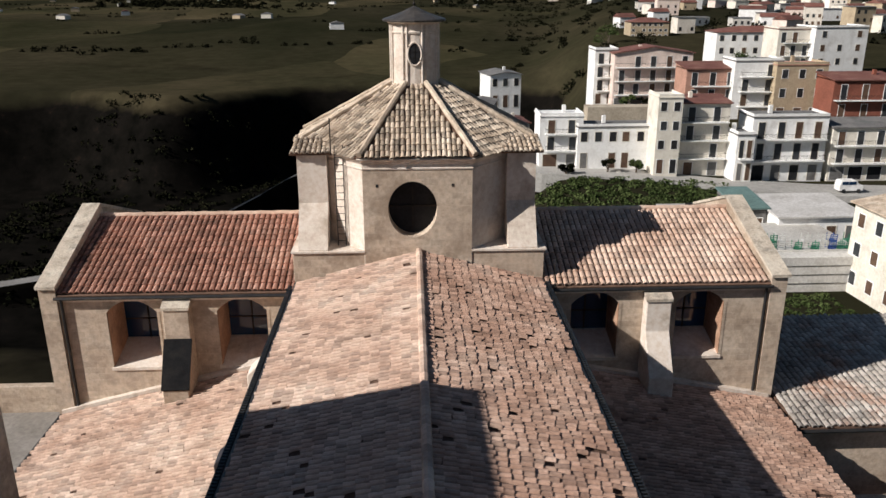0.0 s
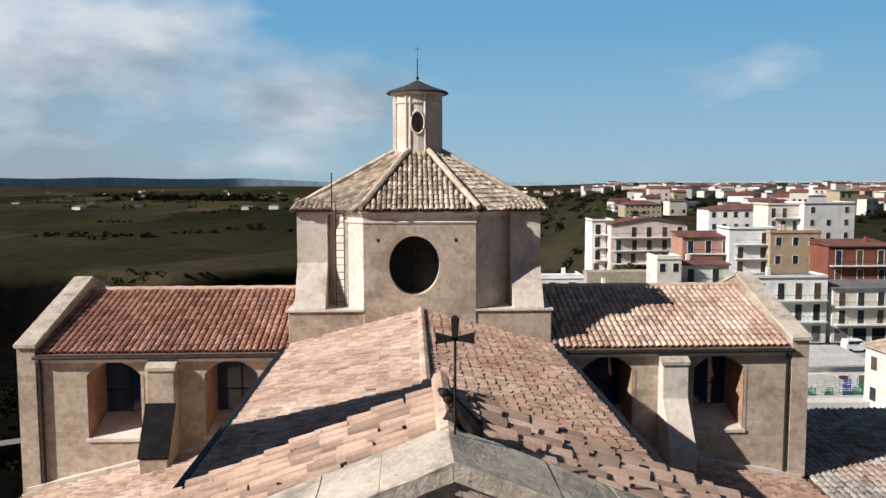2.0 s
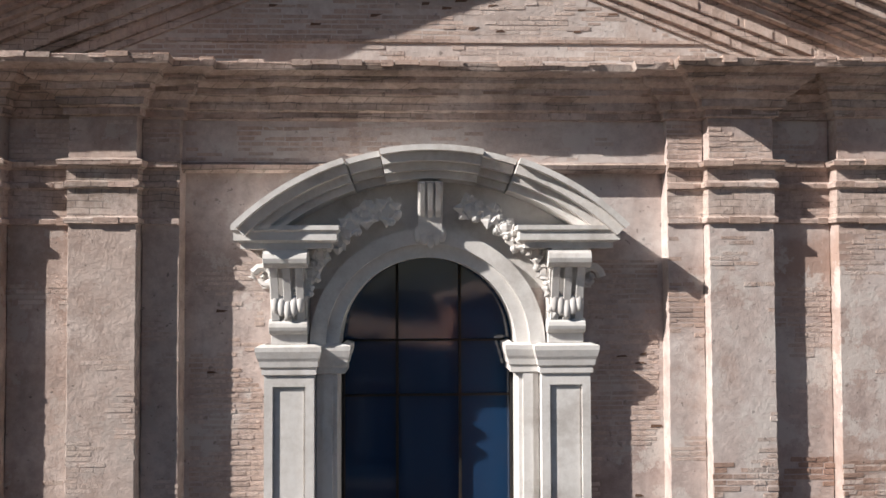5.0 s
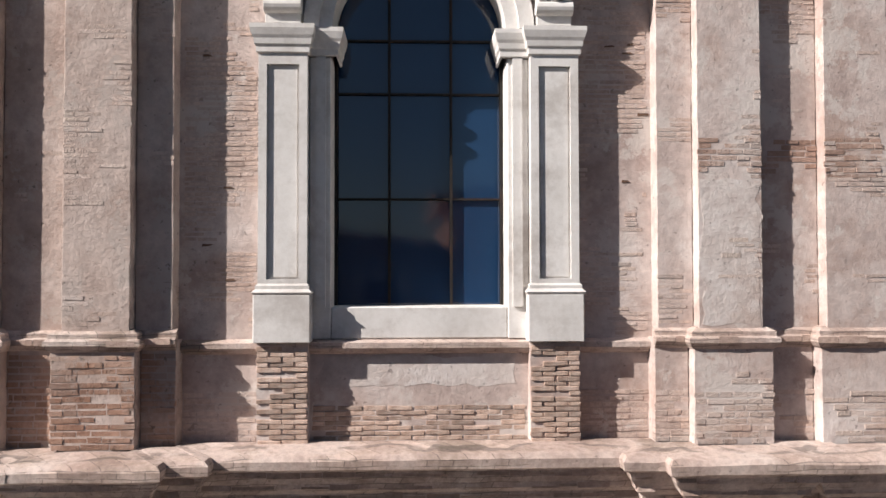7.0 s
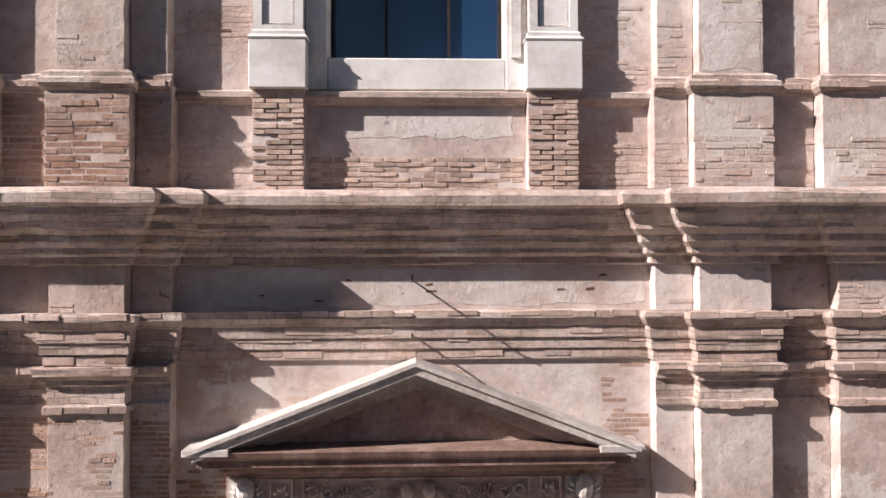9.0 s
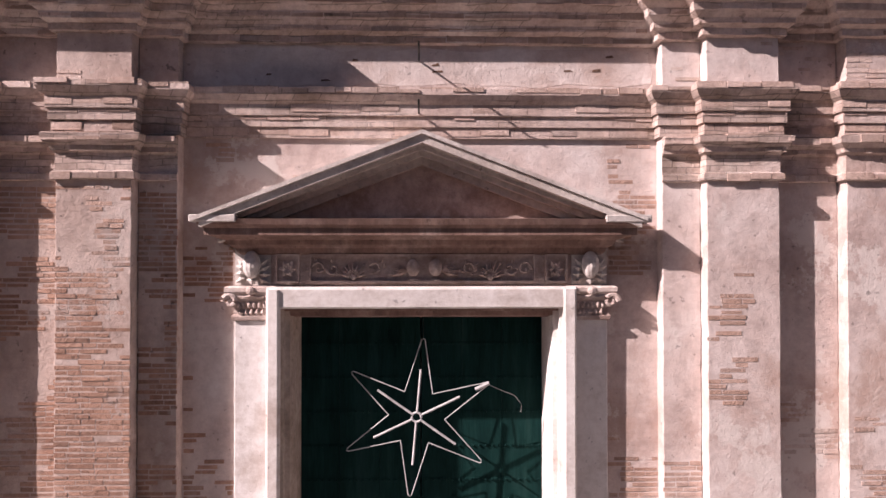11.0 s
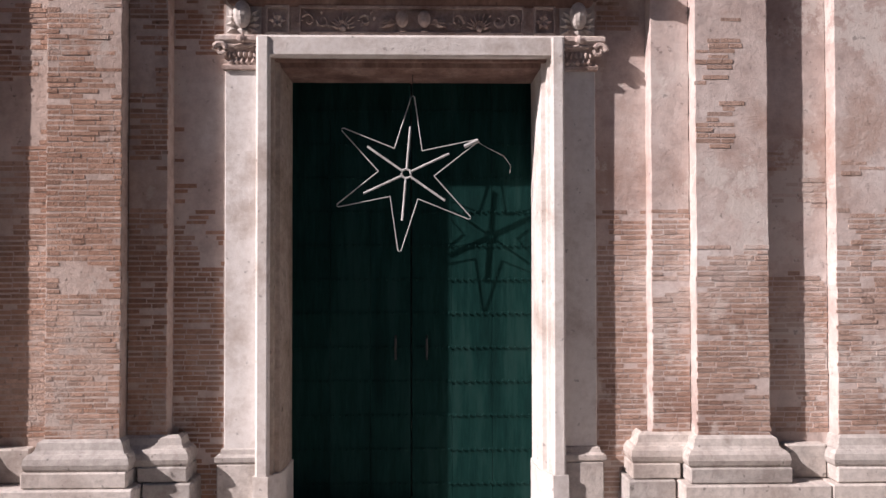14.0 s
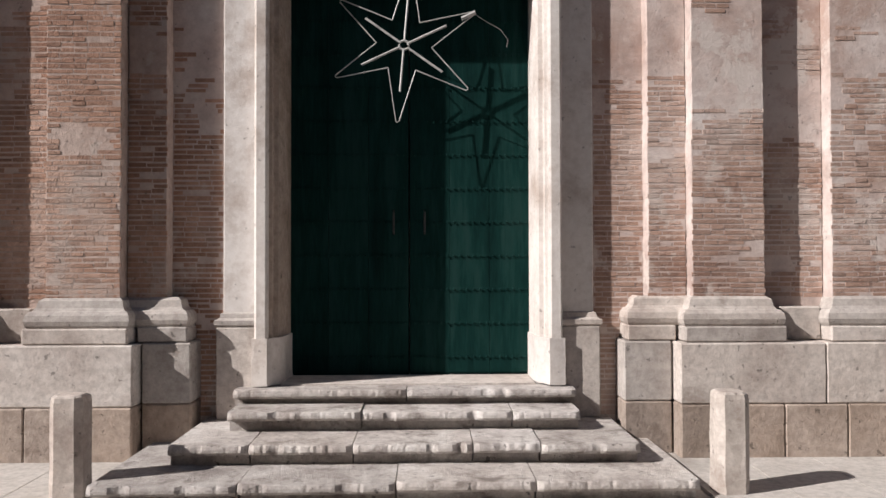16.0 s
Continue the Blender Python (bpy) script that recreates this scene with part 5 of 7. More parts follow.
# nave
nave = root("church_nave", "long nave with low pitched clay tile roof and dark gutters", "church nave")
NW, NZ, NE, NY0, NY1 = 4.9, 13.98, 12.72, 2.1, 21.9
NS = (NZ - NE) / NW
g = Geo().prism([(AX - NW + 0.25, 0), (AX + NW - 0.25, 0), (AX + NW - 0.25, NE - 0.1), (AX, NZ - 0.15), (AX - NW + 0.25, NE - 0.1)], NY0, NY1)
part("nave_wall", g, TUFA, nave)
for s in (-1, 1):
    g = Geo()
    slab(g, (AX, NY0, NZ), (AX, NY1, NZ), (AX + s * NW, NY1, NE), (AX + s * NW, NY0, NE), 0.15)
    part("roof_deck", g, TILE_BED, nave)
    g = Geo()
    tile_slope(g, (AX, NY0, NZ), (0, 1, 0), (s * NW, 0, NE - NZ), NY1 - NY0, math.hypot(NW, NZ - NE), 0.205, 0.31, 3 + s, jitter=0.7 if s < 0 else 0.8, gaps=0.022 if s < 0 else 0.03)
    # right slope faces away from the sun: its tile colour carries that shade
    part("roof_tiles", g, TILE_RED if s < 0 else TILE_MID, nave, "pale clay tiles" if s < 0 else "reddish clay tiles, toned darker for shade, with slipped pieces", kind="stuff")
    gx = AX + s * (NW + 0.06)
    part("gutter", Geo().sweep([(gx, NY0), (gx, NY1 + 0.2)] if s > 0 else [(gx, NY1 + 0.2), (gx, NY0)], [(-0.10, NE + 0.10), (-0.02, NE + 0.08), (0.0, NE - 0.10), (0.10, NE - 0.12), (0.20, NE - 0.06), (0.20, NE + 0.03), (0.16, NE + 0.03)]), METAL, nave, "dark metal gutter")
    g = Geo()
    for i in range(140):
        y = NY0 + 0.07 + i * 0.14
        g.box(*sorted((gx + s * 0.03, gx + s * 0.18)), y, y + 0.06, NE + 0.03, NE + 0.055)
    part("gutter_teeth", g, METAL, nave, kind="stuff")
for y0, z1 in ((11.3, 12.2), (16.0, 12.42)):
    part("nave_buttress", Geo().prism([(AX - 4.6, 9.6), (AX - 5.75, 9.3), (AX - 5.75, z1 - 0.55), (AX - 5.15, z1), (AX - 4.6, z1)], y0, y0 + 0.75), TUFA_PALE, nave, "small pale rendered buttress", bevel=0.03)
g = Geo()
for i in range(46):
    y = NY0 + i * 0.43
    g.tube([(AX, y, NZ + 0.05), (AX, y + 0.46, NZ + 0.085)], [0.115, 0.135], 8)
part("ridge_tiles", g, TILE_RED, nave, "row of clay ridge tiles")

# aisles on both sides
for s in (-1, 1):
    aisle = root("church_aisle", "wide low side aisle with lean-to clay tile roof", "church aisle", "side aisles")
    xi, xo, zi, zo = AX + s * 4.6, AX + s * 14.6, 9.75 if s < 0 else 9.3, 7.35
    part("aisle_wall", Geo().prism([(xi, 0), (xo - s * 0.3, 0), (xo - s * 0.3, zo - 0.2), (xi, zi - 0.2)], 0.3, 21.7), TUFA, aisle)
    g = Geo()
    slab(g, (xi, 0.3, zi), (xi, 21.7, zi), (xo, 21.7, zo), (xo, 0.3, zo), 0.15)
    part("roof_deck", g, TILE_BED, aisle)
    g = Geo()
    tile_slope(g, (xi, 8.6, zi), (0, 1, 0), (xo - xi, 0, zo - zi), 13.0, 10.3, 0.21, 0.33, 13 + s, jitter=1.0, gaps=0.008)
    # right aisle lies in nave shade, so it takes the darker tile
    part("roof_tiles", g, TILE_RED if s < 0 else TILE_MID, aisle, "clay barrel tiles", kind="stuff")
    part("eaves_gutter", Geo().tube([(xo + s * 0.1, 0.3, zo - 0.06), (xo + s * 0.1, 21.6, zo - 0.06)], 0.09, 8), METAL, aisle)
    part("flashing", Geo().prism([(xi, zi + 0.08), (xo, zo + 0.08), (xo, zo + 0.24), (xi, zi + 0.22)], 21.45, 21.72), TUFA_PALE, aisle, "pale render strip against the transept")

# transepts
for s in (-1, 1):
    tr = root("church_transept", "ochre masonry transept arm with tiled roof and arched windows", "church transept", "transept arms")
    Y0, Y1, YR = 21.7, 32.0, 26.9
    x0, x1 = AX + s * 5.2, AX + s * 14.15
    a, b = sorted((x0 - s * 1.2, x1))
    ZE, ZR = 12.55, 14.18
    # front wall with two deep arched windows
    cs = sorted((AX + s * 7.05, AX + s * 11.35))
    hw, zs, zspr = 0.98, 9.35, 11.75
    segs = [a, cs[0] - hw, cs[0] + hw, cs[1] - hw, cs[1] + hw, b]
    for k in (0, 2, 4):
        part("wall_panel", Geo().box(segs[k], segs[k + 1], Y0, Y0 + 2.0, 0, ZE - 0.05), TUFA, tr)
    for c in cs:
        part("window_apron", Geo().box(c - hw, c + hw, Y0, Y0 + 2.0, 0, zs), TUFA, tr)
        pr = [(c - hw + 2 * hw * i / 12, zspr + 0.52 * math.sin(math.pi * i / 12) ** 0.8) for i in range(13)]
        part("window_arch", Geo().prism([(c - hw, ZE - 0.05)] + pr + [(c + hw, ZE - 0.05)], Y0, Y0 + 2.0), TUFA, tr)
        part("window_sill", Geo().prism_x([(Y0 - 0.06, zs + 0.02), (Y0 + 1.9, zs + 0.55), (Y0 + 1.9, zs), (Y0 - 0.06, zs - 0.1)], c - hw - 0.08, c + hw + 0.08), TUFA_PALE, tr, "sloping pale sill")
        wd = part("transept_window", Geo().box(c - hw, c + hw, Y0 + 1.80, Y0 + 1.83, zs + 0.2, zspr + 0.52), GLASS, tr, "dark arched window pane")
        part("glazing_bar", Geo().box(c - 0.03, c + 0.03, Y0 + 1.76, Y0 + 1.80, zs + 0.3, zspr + 0.5).box(c - hw, c + hw, Y0 + 1.76, Y0 + 1.80, 10.7, 10.75), IRON, wd)
        for q in (-1, 1):
            part("window_reveal", Geo().box(*sorted((c + q * hw, c + q * (hw - 0.02))), Y0 + 0.03, Y0 + 1.80, zs + 0.02, zspr + 0.02), REVEAL, tr, "reddish rendered window reveal")
            part("window_surround", Geo().box(*sorted((c + q * hw, c + q * (hw + 0.1))), Y0 - 0.015, Y0 + 0.1, zs, zspr), TUFA, tr)
    part("body", Geo().prism_x([(Y0 + 1.98, 0), (Y1, 0), (Y1, ZE), (YR, ZR - 0.12), (Y0 + 1.98, ZE + 0.4)], a, b), TUFA, tr)
    g = Geo()
    slab(g, (a, Y0 - 0.15, ZE), (b, Y0 - 0.15, ZE), (b, YR, ZR), (a, YR, ZR), 0.12)
    slab(g, (a, Y1 + 0.15, ZE), (b, Y1 + 0.15, ZE), (b, YR, ZR), (a, YR, ZR), 0.12)
    part("roof_deck", g, TILE_BED, tr)
    g = Geo()
    run = Vector((0, Y0 - 0.2 - YR, ZE - ZR))
    tile_slope(g, (a, YR, ZR), (1, 0, 0), run, b - a - 0.1, run.length, 0.245, 0.42, 23 + s, jitter=0.28)
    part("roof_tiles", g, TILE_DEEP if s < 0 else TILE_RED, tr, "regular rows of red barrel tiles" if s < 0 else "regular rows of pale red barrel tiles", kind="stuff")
    part("ridge_tiles", Geo().tube([(a + (b - a) * i / 24, YR, ZR + 0.06 + 0.02 * (i % 2)) for i in range(25)], 0.12, 8), TILE_RED, tr)
    part("eaves_moulding", Geo().sweep([(a, Y0), (b, Y0)], [(0, ZE - 0.32), (0.04, ZE - 0.30), (0.06, ZE - 0.24), (0.14, ZE - 0.20), (0.14, ZE - 0.12), (0, ZE - 0.10)]), TUFA_PALE, tr)
    part("gutter", Geo().tube([(a, Y0 - 0.24, ZE - 0.08), (b, Y0 - 0.24, ZE - 0.08)], 0.07, 8), METAL, tr, "dark metal gutter")
    # raised end wall with sloped coping
    e0, e1 = sorted((AX + s * 14.1, AX + s * 14.75))
    part("end_wall", Geo().prism_x([(Y0 - 0.15, 0), (Y1, 0), (Y1, ZE + 0.3), (YR, ZR + 0.5), (Y0 - 0.15, ZE + 0.3)], e0, e1), TUFA, tr)
    part("end_coping", Geo().prism_x([(Y0 - 0.25, ZE + 0.30), (YR, ZR + 0.50), (Y1, ZE + 0.3), (Y1, ZE + 0.42), (YR, ZR + 0.64), (Y0 - 0.25, ZE + 0.42)], e0 - 0.06, e1 + 0.06), COPING, tr, "pale stone coping", wobble=0.01)
    part("downpipe", Geo().tube([(AX + s * 13.95, Y0 - 0.1, ZE - 0.1), (AX + s * 13.95, Y0 - 0.1, 7.6)], 0.06, 8), METAL, tr)
    # buttress between the windows
    bx = AX + s * 9.5
    part("buttress", Geo().prism_x([(Y0, 7.2), (Y0 - 1.55, 7.2), (Y0 - 1.55, 9.15), (Y0 - 0.55, 10.75), (Y0 - 0.5, 12.05), (Y0, 12.3)], bx - 0.5, bx + 0.5), TUFA if s < 0 else TUFA_PALE, tr, "stepped masonry buttress", bevel=0.03)
    # near-black sloped sheet, on the left buttress only
    if s < 0:
        part("buttress_cover", Geo().prism_x([(Y0 - 1.62, 9.16), (Y0 - 0.56, 10.84), (Y0 - 0.52, 10.78), (Y0 - 1.58, 9.1)], bx - 0.54, bx + 0.54), BLACK_SHEET, tr, "black sheet cover")
    part("buttress_cap", Geo().prism_x([(Y0 - 0.56, 12.02), (Y0, 12.28), (Y0, 12.40), (Y0 - 0.56, 12.14)], bx - 0.54, bx + 0.54), COPING, tr)

# ---- drum, dome roof and lantern ----
dome = root("church_dome", "octagonal drum with oculus, low tiled roof and round lantern", "church dome")
OX, OY = 0.0, 26.3
FY = 21.96


def octo(scale=1.0):
    """The drum's plan: wide front, splayed corners."""
    h, w = 2.10 * scale, 4.75 * scale
    d = (OY - FY) * scale
    return [(OX - h, OY - d), (OX + h, OY - d), (OX + w, OY - 1.45 * scale), (OX + w, OY + 1.45 * scale), (OX + h, OY + d), (OX - h, OY + d), (OX - w, OY + 1.45 * scale), (OX - w, OY - 1.45 * scale)]


DZ = 17.75
pl_ = octo()
# front face with round opening
OCX, OCZ, OR = -0.2, 15.72, 1.0
ring_n = 32
g = Geo()
circ = [(OCX + 0.95 * math.cos(2 * math.pi * i / ring_n), OCZ + 1.12 * math.sin(2 * math.pi * i / ring_n)) for i in range(ring_n)]


def square_pt(i):
    c, s_ = math.cos(2 * math.pi * i / ring_n), math.sin(2 * math.pi * i / ring_n)
    k = 1.35 / max(abs(c), abs(s_))
    return (OCX + k * c, OCZ + k * s_)


for i in range(ring_n):
    a, b = circ[i], circ[(i + 1) % ring_n]
    c, d = square_pt(i + 1), square_pt(i)
    g.prism([a, b, c, d], FY, FY + 0.7)
x0, x1 = OX - 2.1, OX + 2.1
g.box(x0, OCX - 1.35, FY, FY + 0.7, 12.0, DZ).box(OCX + 1.35, x1, FY, FY + 0.7, 12.0, DZ)
g.box(OCX - 1.35, OCX + 1.35, FY, FY + 0.7, 12.0, OCZ - 1.35).box(OCX - 1.35, OCX + 1.35, FY, FY + 0.7, OCZ + 1.35, DZ)
part("front_wall", g, TUFA, dome, "ochre masonry face with round opening")
# opaque dark sheet fills the opening in place of inner shade
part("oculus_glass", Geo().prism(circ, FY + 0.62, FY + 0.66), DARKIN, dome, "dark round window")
part("oculus_frame", Geo().box(OCX - 0.03, OCX + 0.03, FY + 0.57, FY + 0.62, OCZ - 1, OCZ + 1).box(OCX - 1, OCX + 1, FY + 0.57, FY + 0.62, OCZ - 0.03, OCZ + 0.03), IRON, dome)
# two flat dark chips drawn as shaded putlog holes
for x in (-1.55, 1.35):
    part("putlog_hole", Geo().box(OX + x - 0.05, OX + x + 0.05, FY - 0.012, FY + 0.02, 16.62, 16.74), DARKIN, dome)
part("drum_wall", Geo().add([(x, y, z) for z in (11.5, DZ) for x, y in [pl_[0], pl_[1]] and ([(pl_[1][0], pl_[1][1] + 0.02)] + pl_[2:] + [(pl_[0][0], pl_[0][1] + 0.02)])], [tuple(range(8)), tuple(range(15, 7, -1))] + [(i, (i + 1) % 8, 8 + (i + 1) % 8, 8 + i) for i in range(7)]), TUFA_PALE, dome, "pale rendered splayed drum walls")
# projecting corner buttresses with sloped feet
for s in (-1, 1):
    bx0, bx1 = sorted((OX + s * 3.55, OX + s * 4.70))
    part("corner_pier", Geo().box(bx0, bx1, 23.05, 25.2, 12.0, DZ), TUFA_PALE, dome, "projecting corner pier")
    part("pier_foot", Geo().prism_x([(23.05, 14.0), (22.02, 14.0), (22.02, 14.12), (23.05, 15.75)], bx0, bx1), TUFA_PALE, dome)
part("drum_base", Geo().prism([(AX - 4.95, 11.0), (AX + 4.95, 11.0), (AX + 4.95, 14.0), (AX - 4.95, 14.0)], 22.0, 30.5), TUFA, dome, "square masonry base of the drum", bevel=0.02)
part("base_coping", Geo().box(AX - 5.02, OX - 2.1, 21.93, 30.5, 14.0, 14.07).box(OX + 2.1, AX + 5.02, 21.93, 30.5, 14.0, 14.07), TUFA_PALE, dome)
part("drum_cornice", Geo().sweep(pl_, [(0, 17.30), (0.03, 17.31), (0.04, 17.36), (0.01, 17.39), (0.01, 17.52), (0.06, 17.56), (0.09, 17.62), (0.16, 17.68), (0.18, 17.74), (0, 17.8)], closed=True), TUFA_PALE, dome)
eav, apx = octo(1.045), octo(0.20)
ZEV, ZAP = 17.80, 20.05
g = Geo()
for i in range(8):
    j = (i + 1) % 8
    g.add([(*eav[i], ZEV), (*eav[j], ZEV), (*apx[j], ZAP), (*apx[i], ZAP)], [(0, 1, 2, 3)])
g.add([(*p, ZEV - 0.08) for p in eav], [tuple(range(8))])
part("roof_deck", g, TILE_BED, dome)
g = Geo()
hip = Geo()
for i in range(8):
    j = (i + 1) % 8
    e0, e1 = Vector((*eav[i], ZEV)), Vector((*eav[j], ZEV))
    t0, t1 = Vector((*apx[i], ZAP)), Vector((*apx[j], ZAP))
    A = (e1 - e0).normalized()
    foot = e0 + A * (t0 - e0).dot(A)
    height = (t0 - foot).length
    down = (foot - t0).normalized()
    w = (e1 - e0).length
    l0, l1 = (t0 - e0).dot(A), (t1 - e0).dot(A)
    top = t0 - A * l0
    if i in (0, 1, 7, 2, 6):
        tile_slope(g, top, A, down, w, height + 0.12, 0.195, 0.33, 70 + i, lambda d, h=height, a=l0: a * (1 - min(d, h) / h) + 0.1, lambda d, h=height, a=l1, ww=w: a + (ww - a) * min(d, h) / h - 0.1, jitter=0.7)
    n_ = 9
    hip.tube([t0 + (e0 - t0) * q / n_ + Vector((0, 0, 0.09 + 0.02 * (q % 2))) for q in range(n_ + 1)], 0.12, 7)
part("roof_tiles", g, TILE_OLD, dome, "weathered grey-ochre barrel tiles", kind="stuff")
part("hip_tiles", hip, TILE_OLD, dome)
# small roof wings over the corner piers
for s in (-1, 1):
    g = Geo()
    slab(g, (OX + s * 3.3, 22.85, 17.78), (OX + s * 4.95, 22.85, 17.78), (OX + s * 4.8, 24.4, 18.06), (OX + s * 3.1, 24.4, 18.12), 0.08)
    part("wing_deck", g, TILE_BED, dome)
    g = Geo()
    tile_slope(g, (min(OX + s * 3.2, OX + s * 4.9), 24.4, 18.12), (1, 0, 0), (0, -1.55, -0.34), 1.75, 1.68, 0.195, 0.33, 90 + s)
    part("wing_tiles", g, TILE_OLD, dome, kind="stuff")
LX, LY = -0.02, 26.4
part("lantern_body", Geo().lathe((LX, LY), [(1.12, 19.5), (1.12, 19.95), (1.06, 20.0), (1.02, 20.1), (1.0, 22.05), (1.05, 22.08), (1.06, 22.14), (1.02, 22.17), (1.02, 22.42), (1.08, 22.46), (1.18, 22.52), (1.2, 22.58), (0, 22.6)], 32), TUFA_PALE, dome, "round rendered lantern", smooth=False)
for k in range(8):
    a = radians(22.5 + 45 * k)
    for off in (-0.09, 0.09):
        part("lantern_pilaster", Geo().tube([(LX + 1.03 * math.cos(a + off), LY + 1.03 * math.sin(a + off), 20.0), (LX + 1.03 * math.cos(a + off), LY + 1.03 * math.sin(a + off), 22.42)], 0.06, 6), TUFA_PALE, dome)
ow = Geo()
pts = [(LX + 0.24 * math.cos(2 * math.pi * i / 20), 21.28 + 0.42 * math.sin(2 * math.pi * i / 20)) for i in range(20)]
ow.prism(pts, LY - 1.03, LY - 0.9)
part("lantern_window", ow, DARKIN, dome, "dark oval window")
part("lantern_window_bars", Geo().box(LX - 0.2, LX + 0.2, LY - 1.045, LY - 1.03, 21.1, 21.13).box(LX - 0.2, LX + 0.2, LY - 1.045, LY - 1.03, 21.35, 21.38).box(LX - 0.015, LX + 0.015, LY - 1.045, LY - 1.03, 20.9, 21.7), IRON, dome)
part("oval_surround", Geo().tube([(LX + 0.28 * math.cos(2 * math.pi * i / 24), LY - 1.02, 21.28 + 0.46 * math.sin(2 * math.pi * i / 24)) for i in range(25)], 0.05, 6), TUFA_PALE, dome)
part("lantern_cap", Geo().lathe((LX, LY), [(0, 23.12), (0.1, 23.08), (0.6, 22.85), (1.28, 22.62), (1.32, 22.58), (1.30, 22.52), (0, 22.5)], 16), LEAD, dome, "dark slate lantern cap")
part("finial", Geo().tube([(LX, LY, 23.05), (LX, LY, 24.0)], 0.025, 6).tube([(LX - 0.16, LY, 24.4), (LX + 0.16, LY, 24.4)], 0.008, 5).tube([(LX, LY, 24.0), (LX, LY, 24.55)], 0.008, 5).ball((LX, LY, 23.2), 0.07), IRON, dome, "thin iron finial")
# ladder on the drum
lad = root("wall_ladder", "rusty iron ladder fixed to the dome drum", "ladder", at=(-3.05, 22.5, 14.1))
for x in (-3.18, -2.86):
    part("rail", Geo().tube([(x, 22.62, 14.1), (x, 22.62, 17.9), (x, 22.75, 18.1)], 0.022, 5), IRON, lad)
for i in range(13):
    part("rung", Geo().tube([(-3.18, 22.62, 14.3 + i * 0.28), (-2.86, 22.62, 14.3 + i * 0.28)], 0.014, 5), IRON, lad)
thing("roof_mast", Geo().tube([(-3.3, 22.5, 17.8), (-3.3, 22.5, 19.2)], 0.025, 6), IRON, "thin iron mast at the dome eaves", "mast")
thing("lightning_rod", Geo().tube([(5.35, 21.4, 12.5), (5.35, 21.4, 13.9)], 0.02, 6), METAL, "thin metal rod standing at the transept eaves", "rod")

# ---- gable cross ----
cr = root("gable_cross", "black wrought iron cross with flared arms on the gable apex", "cross", at=(0.08, 0.55, 16.4))
CXX, CY = 0.09, 0.08
part("post", Geo().tube([(CXX, CY, 16.3), (CXX, CY, 17.58)], 0.015, 6), IRON, cr)
for s in (-1, 1):
    part("arm", Geo().prism([(CXX, 17.385), (CXX + s * 0.19, 17.355), (CXX + s * 0.18, 17.40), (CXX + s * 0.19, 17.465), (CXX, 17.415)], CY - 0.02, CY + 0.02), IRON, cr)
part("tip", Geo().prism([(CXX - 0.025, 17.39), (CXX + 0.025, 17.39), (CXX + 0.04, 17.60), (CXX, 17.63), (CXX - 0.04, 17.60)], CY - 0.02, CY + 0.02), IRON, cr)
orn = Geo()
orn.tube([(CXX + 0.22, 0.40, 16.20), (CXX + 0.19, 0.40, 16.44), (CXX + 0.09, 0.40, 16.58), (CXX - 0.01, 0.40, 16.70), (CXX - 0.09, 0.40, 16.80), (CXX - 0.15, 0.40, 16.83)], [0.12, 0.10, 0.085, 0.065, 0.05, 0.02], 8)
orn.tube([(CXX - 0.06, 0.40, 16.20), (CXX - 0.03, 0.40, 16.42), (CXX + 0.01, 0.40, 16.60)], [0.17, 0.12, 0.07], 8)
for k in range(5):
    orn.ball((CXX - 0.10 + 0.045 * k, 0.36, 16.80 - 0.055 * k), 0.05 + 0.008 * (k % 2), 7, 5, (1, 0.7, 0.8))
orn.tube([(CXX + 0.24 + 0.05 * (1 - t / 8) * math.cos(t), 0.40, 16.46 + 0.06 * (1 - t / 8) * math.sin(t)) for t in [i * 0.5 for i in range(13)]], 0.018, 6)
part("scroll_base", orn, IRON, cr, "dark scrolled base", wobble=0.01)

# ---- bell tower beside the nave, beyond the view, which shades its roof ----
bt = root("bell_tower", "plain square masonry bell tower beside the nave", "bell tower", at=(-11, 4, 0))
part("shaft", Geo().box(-13.4, -9.98, 1.75, 9.5, 0, 17.45), TUFA, bt)
part("belfry", Geo().add([(x, y, 17.4) for x, y in ((-13.4, 1.75), (-9.98, 1.75), (-9.98, 9.4), (-13.4, 9.35))] + [(x, y, 21.7) for x, y in ((-13.4, 2.35), (-9.73, 2.35), (-9.73, 7.0), (-13.4, 6.95))], [(0, 1, 5, 4), (1, 2, 6, 5), (2, 3, 7, 6), (3, 0, 4, 7), (4, 5, 6, 7), (3, 2, 1, 0)]), TUFA, bt)


# ---- ground, valley and distance ----
def smooth(a, b, v):
    t = min(1.0, max(0.0, (v - a) / (b - a)))
    return t * t * (3 - 2 * t)


def knots(v, pts):
    for (a, za), (b, zb) in zip(pts, pts[1:]):
        if v <= b:
            return za + (zb - za) * smooth(a, b, v)
    return pts[-1][1]


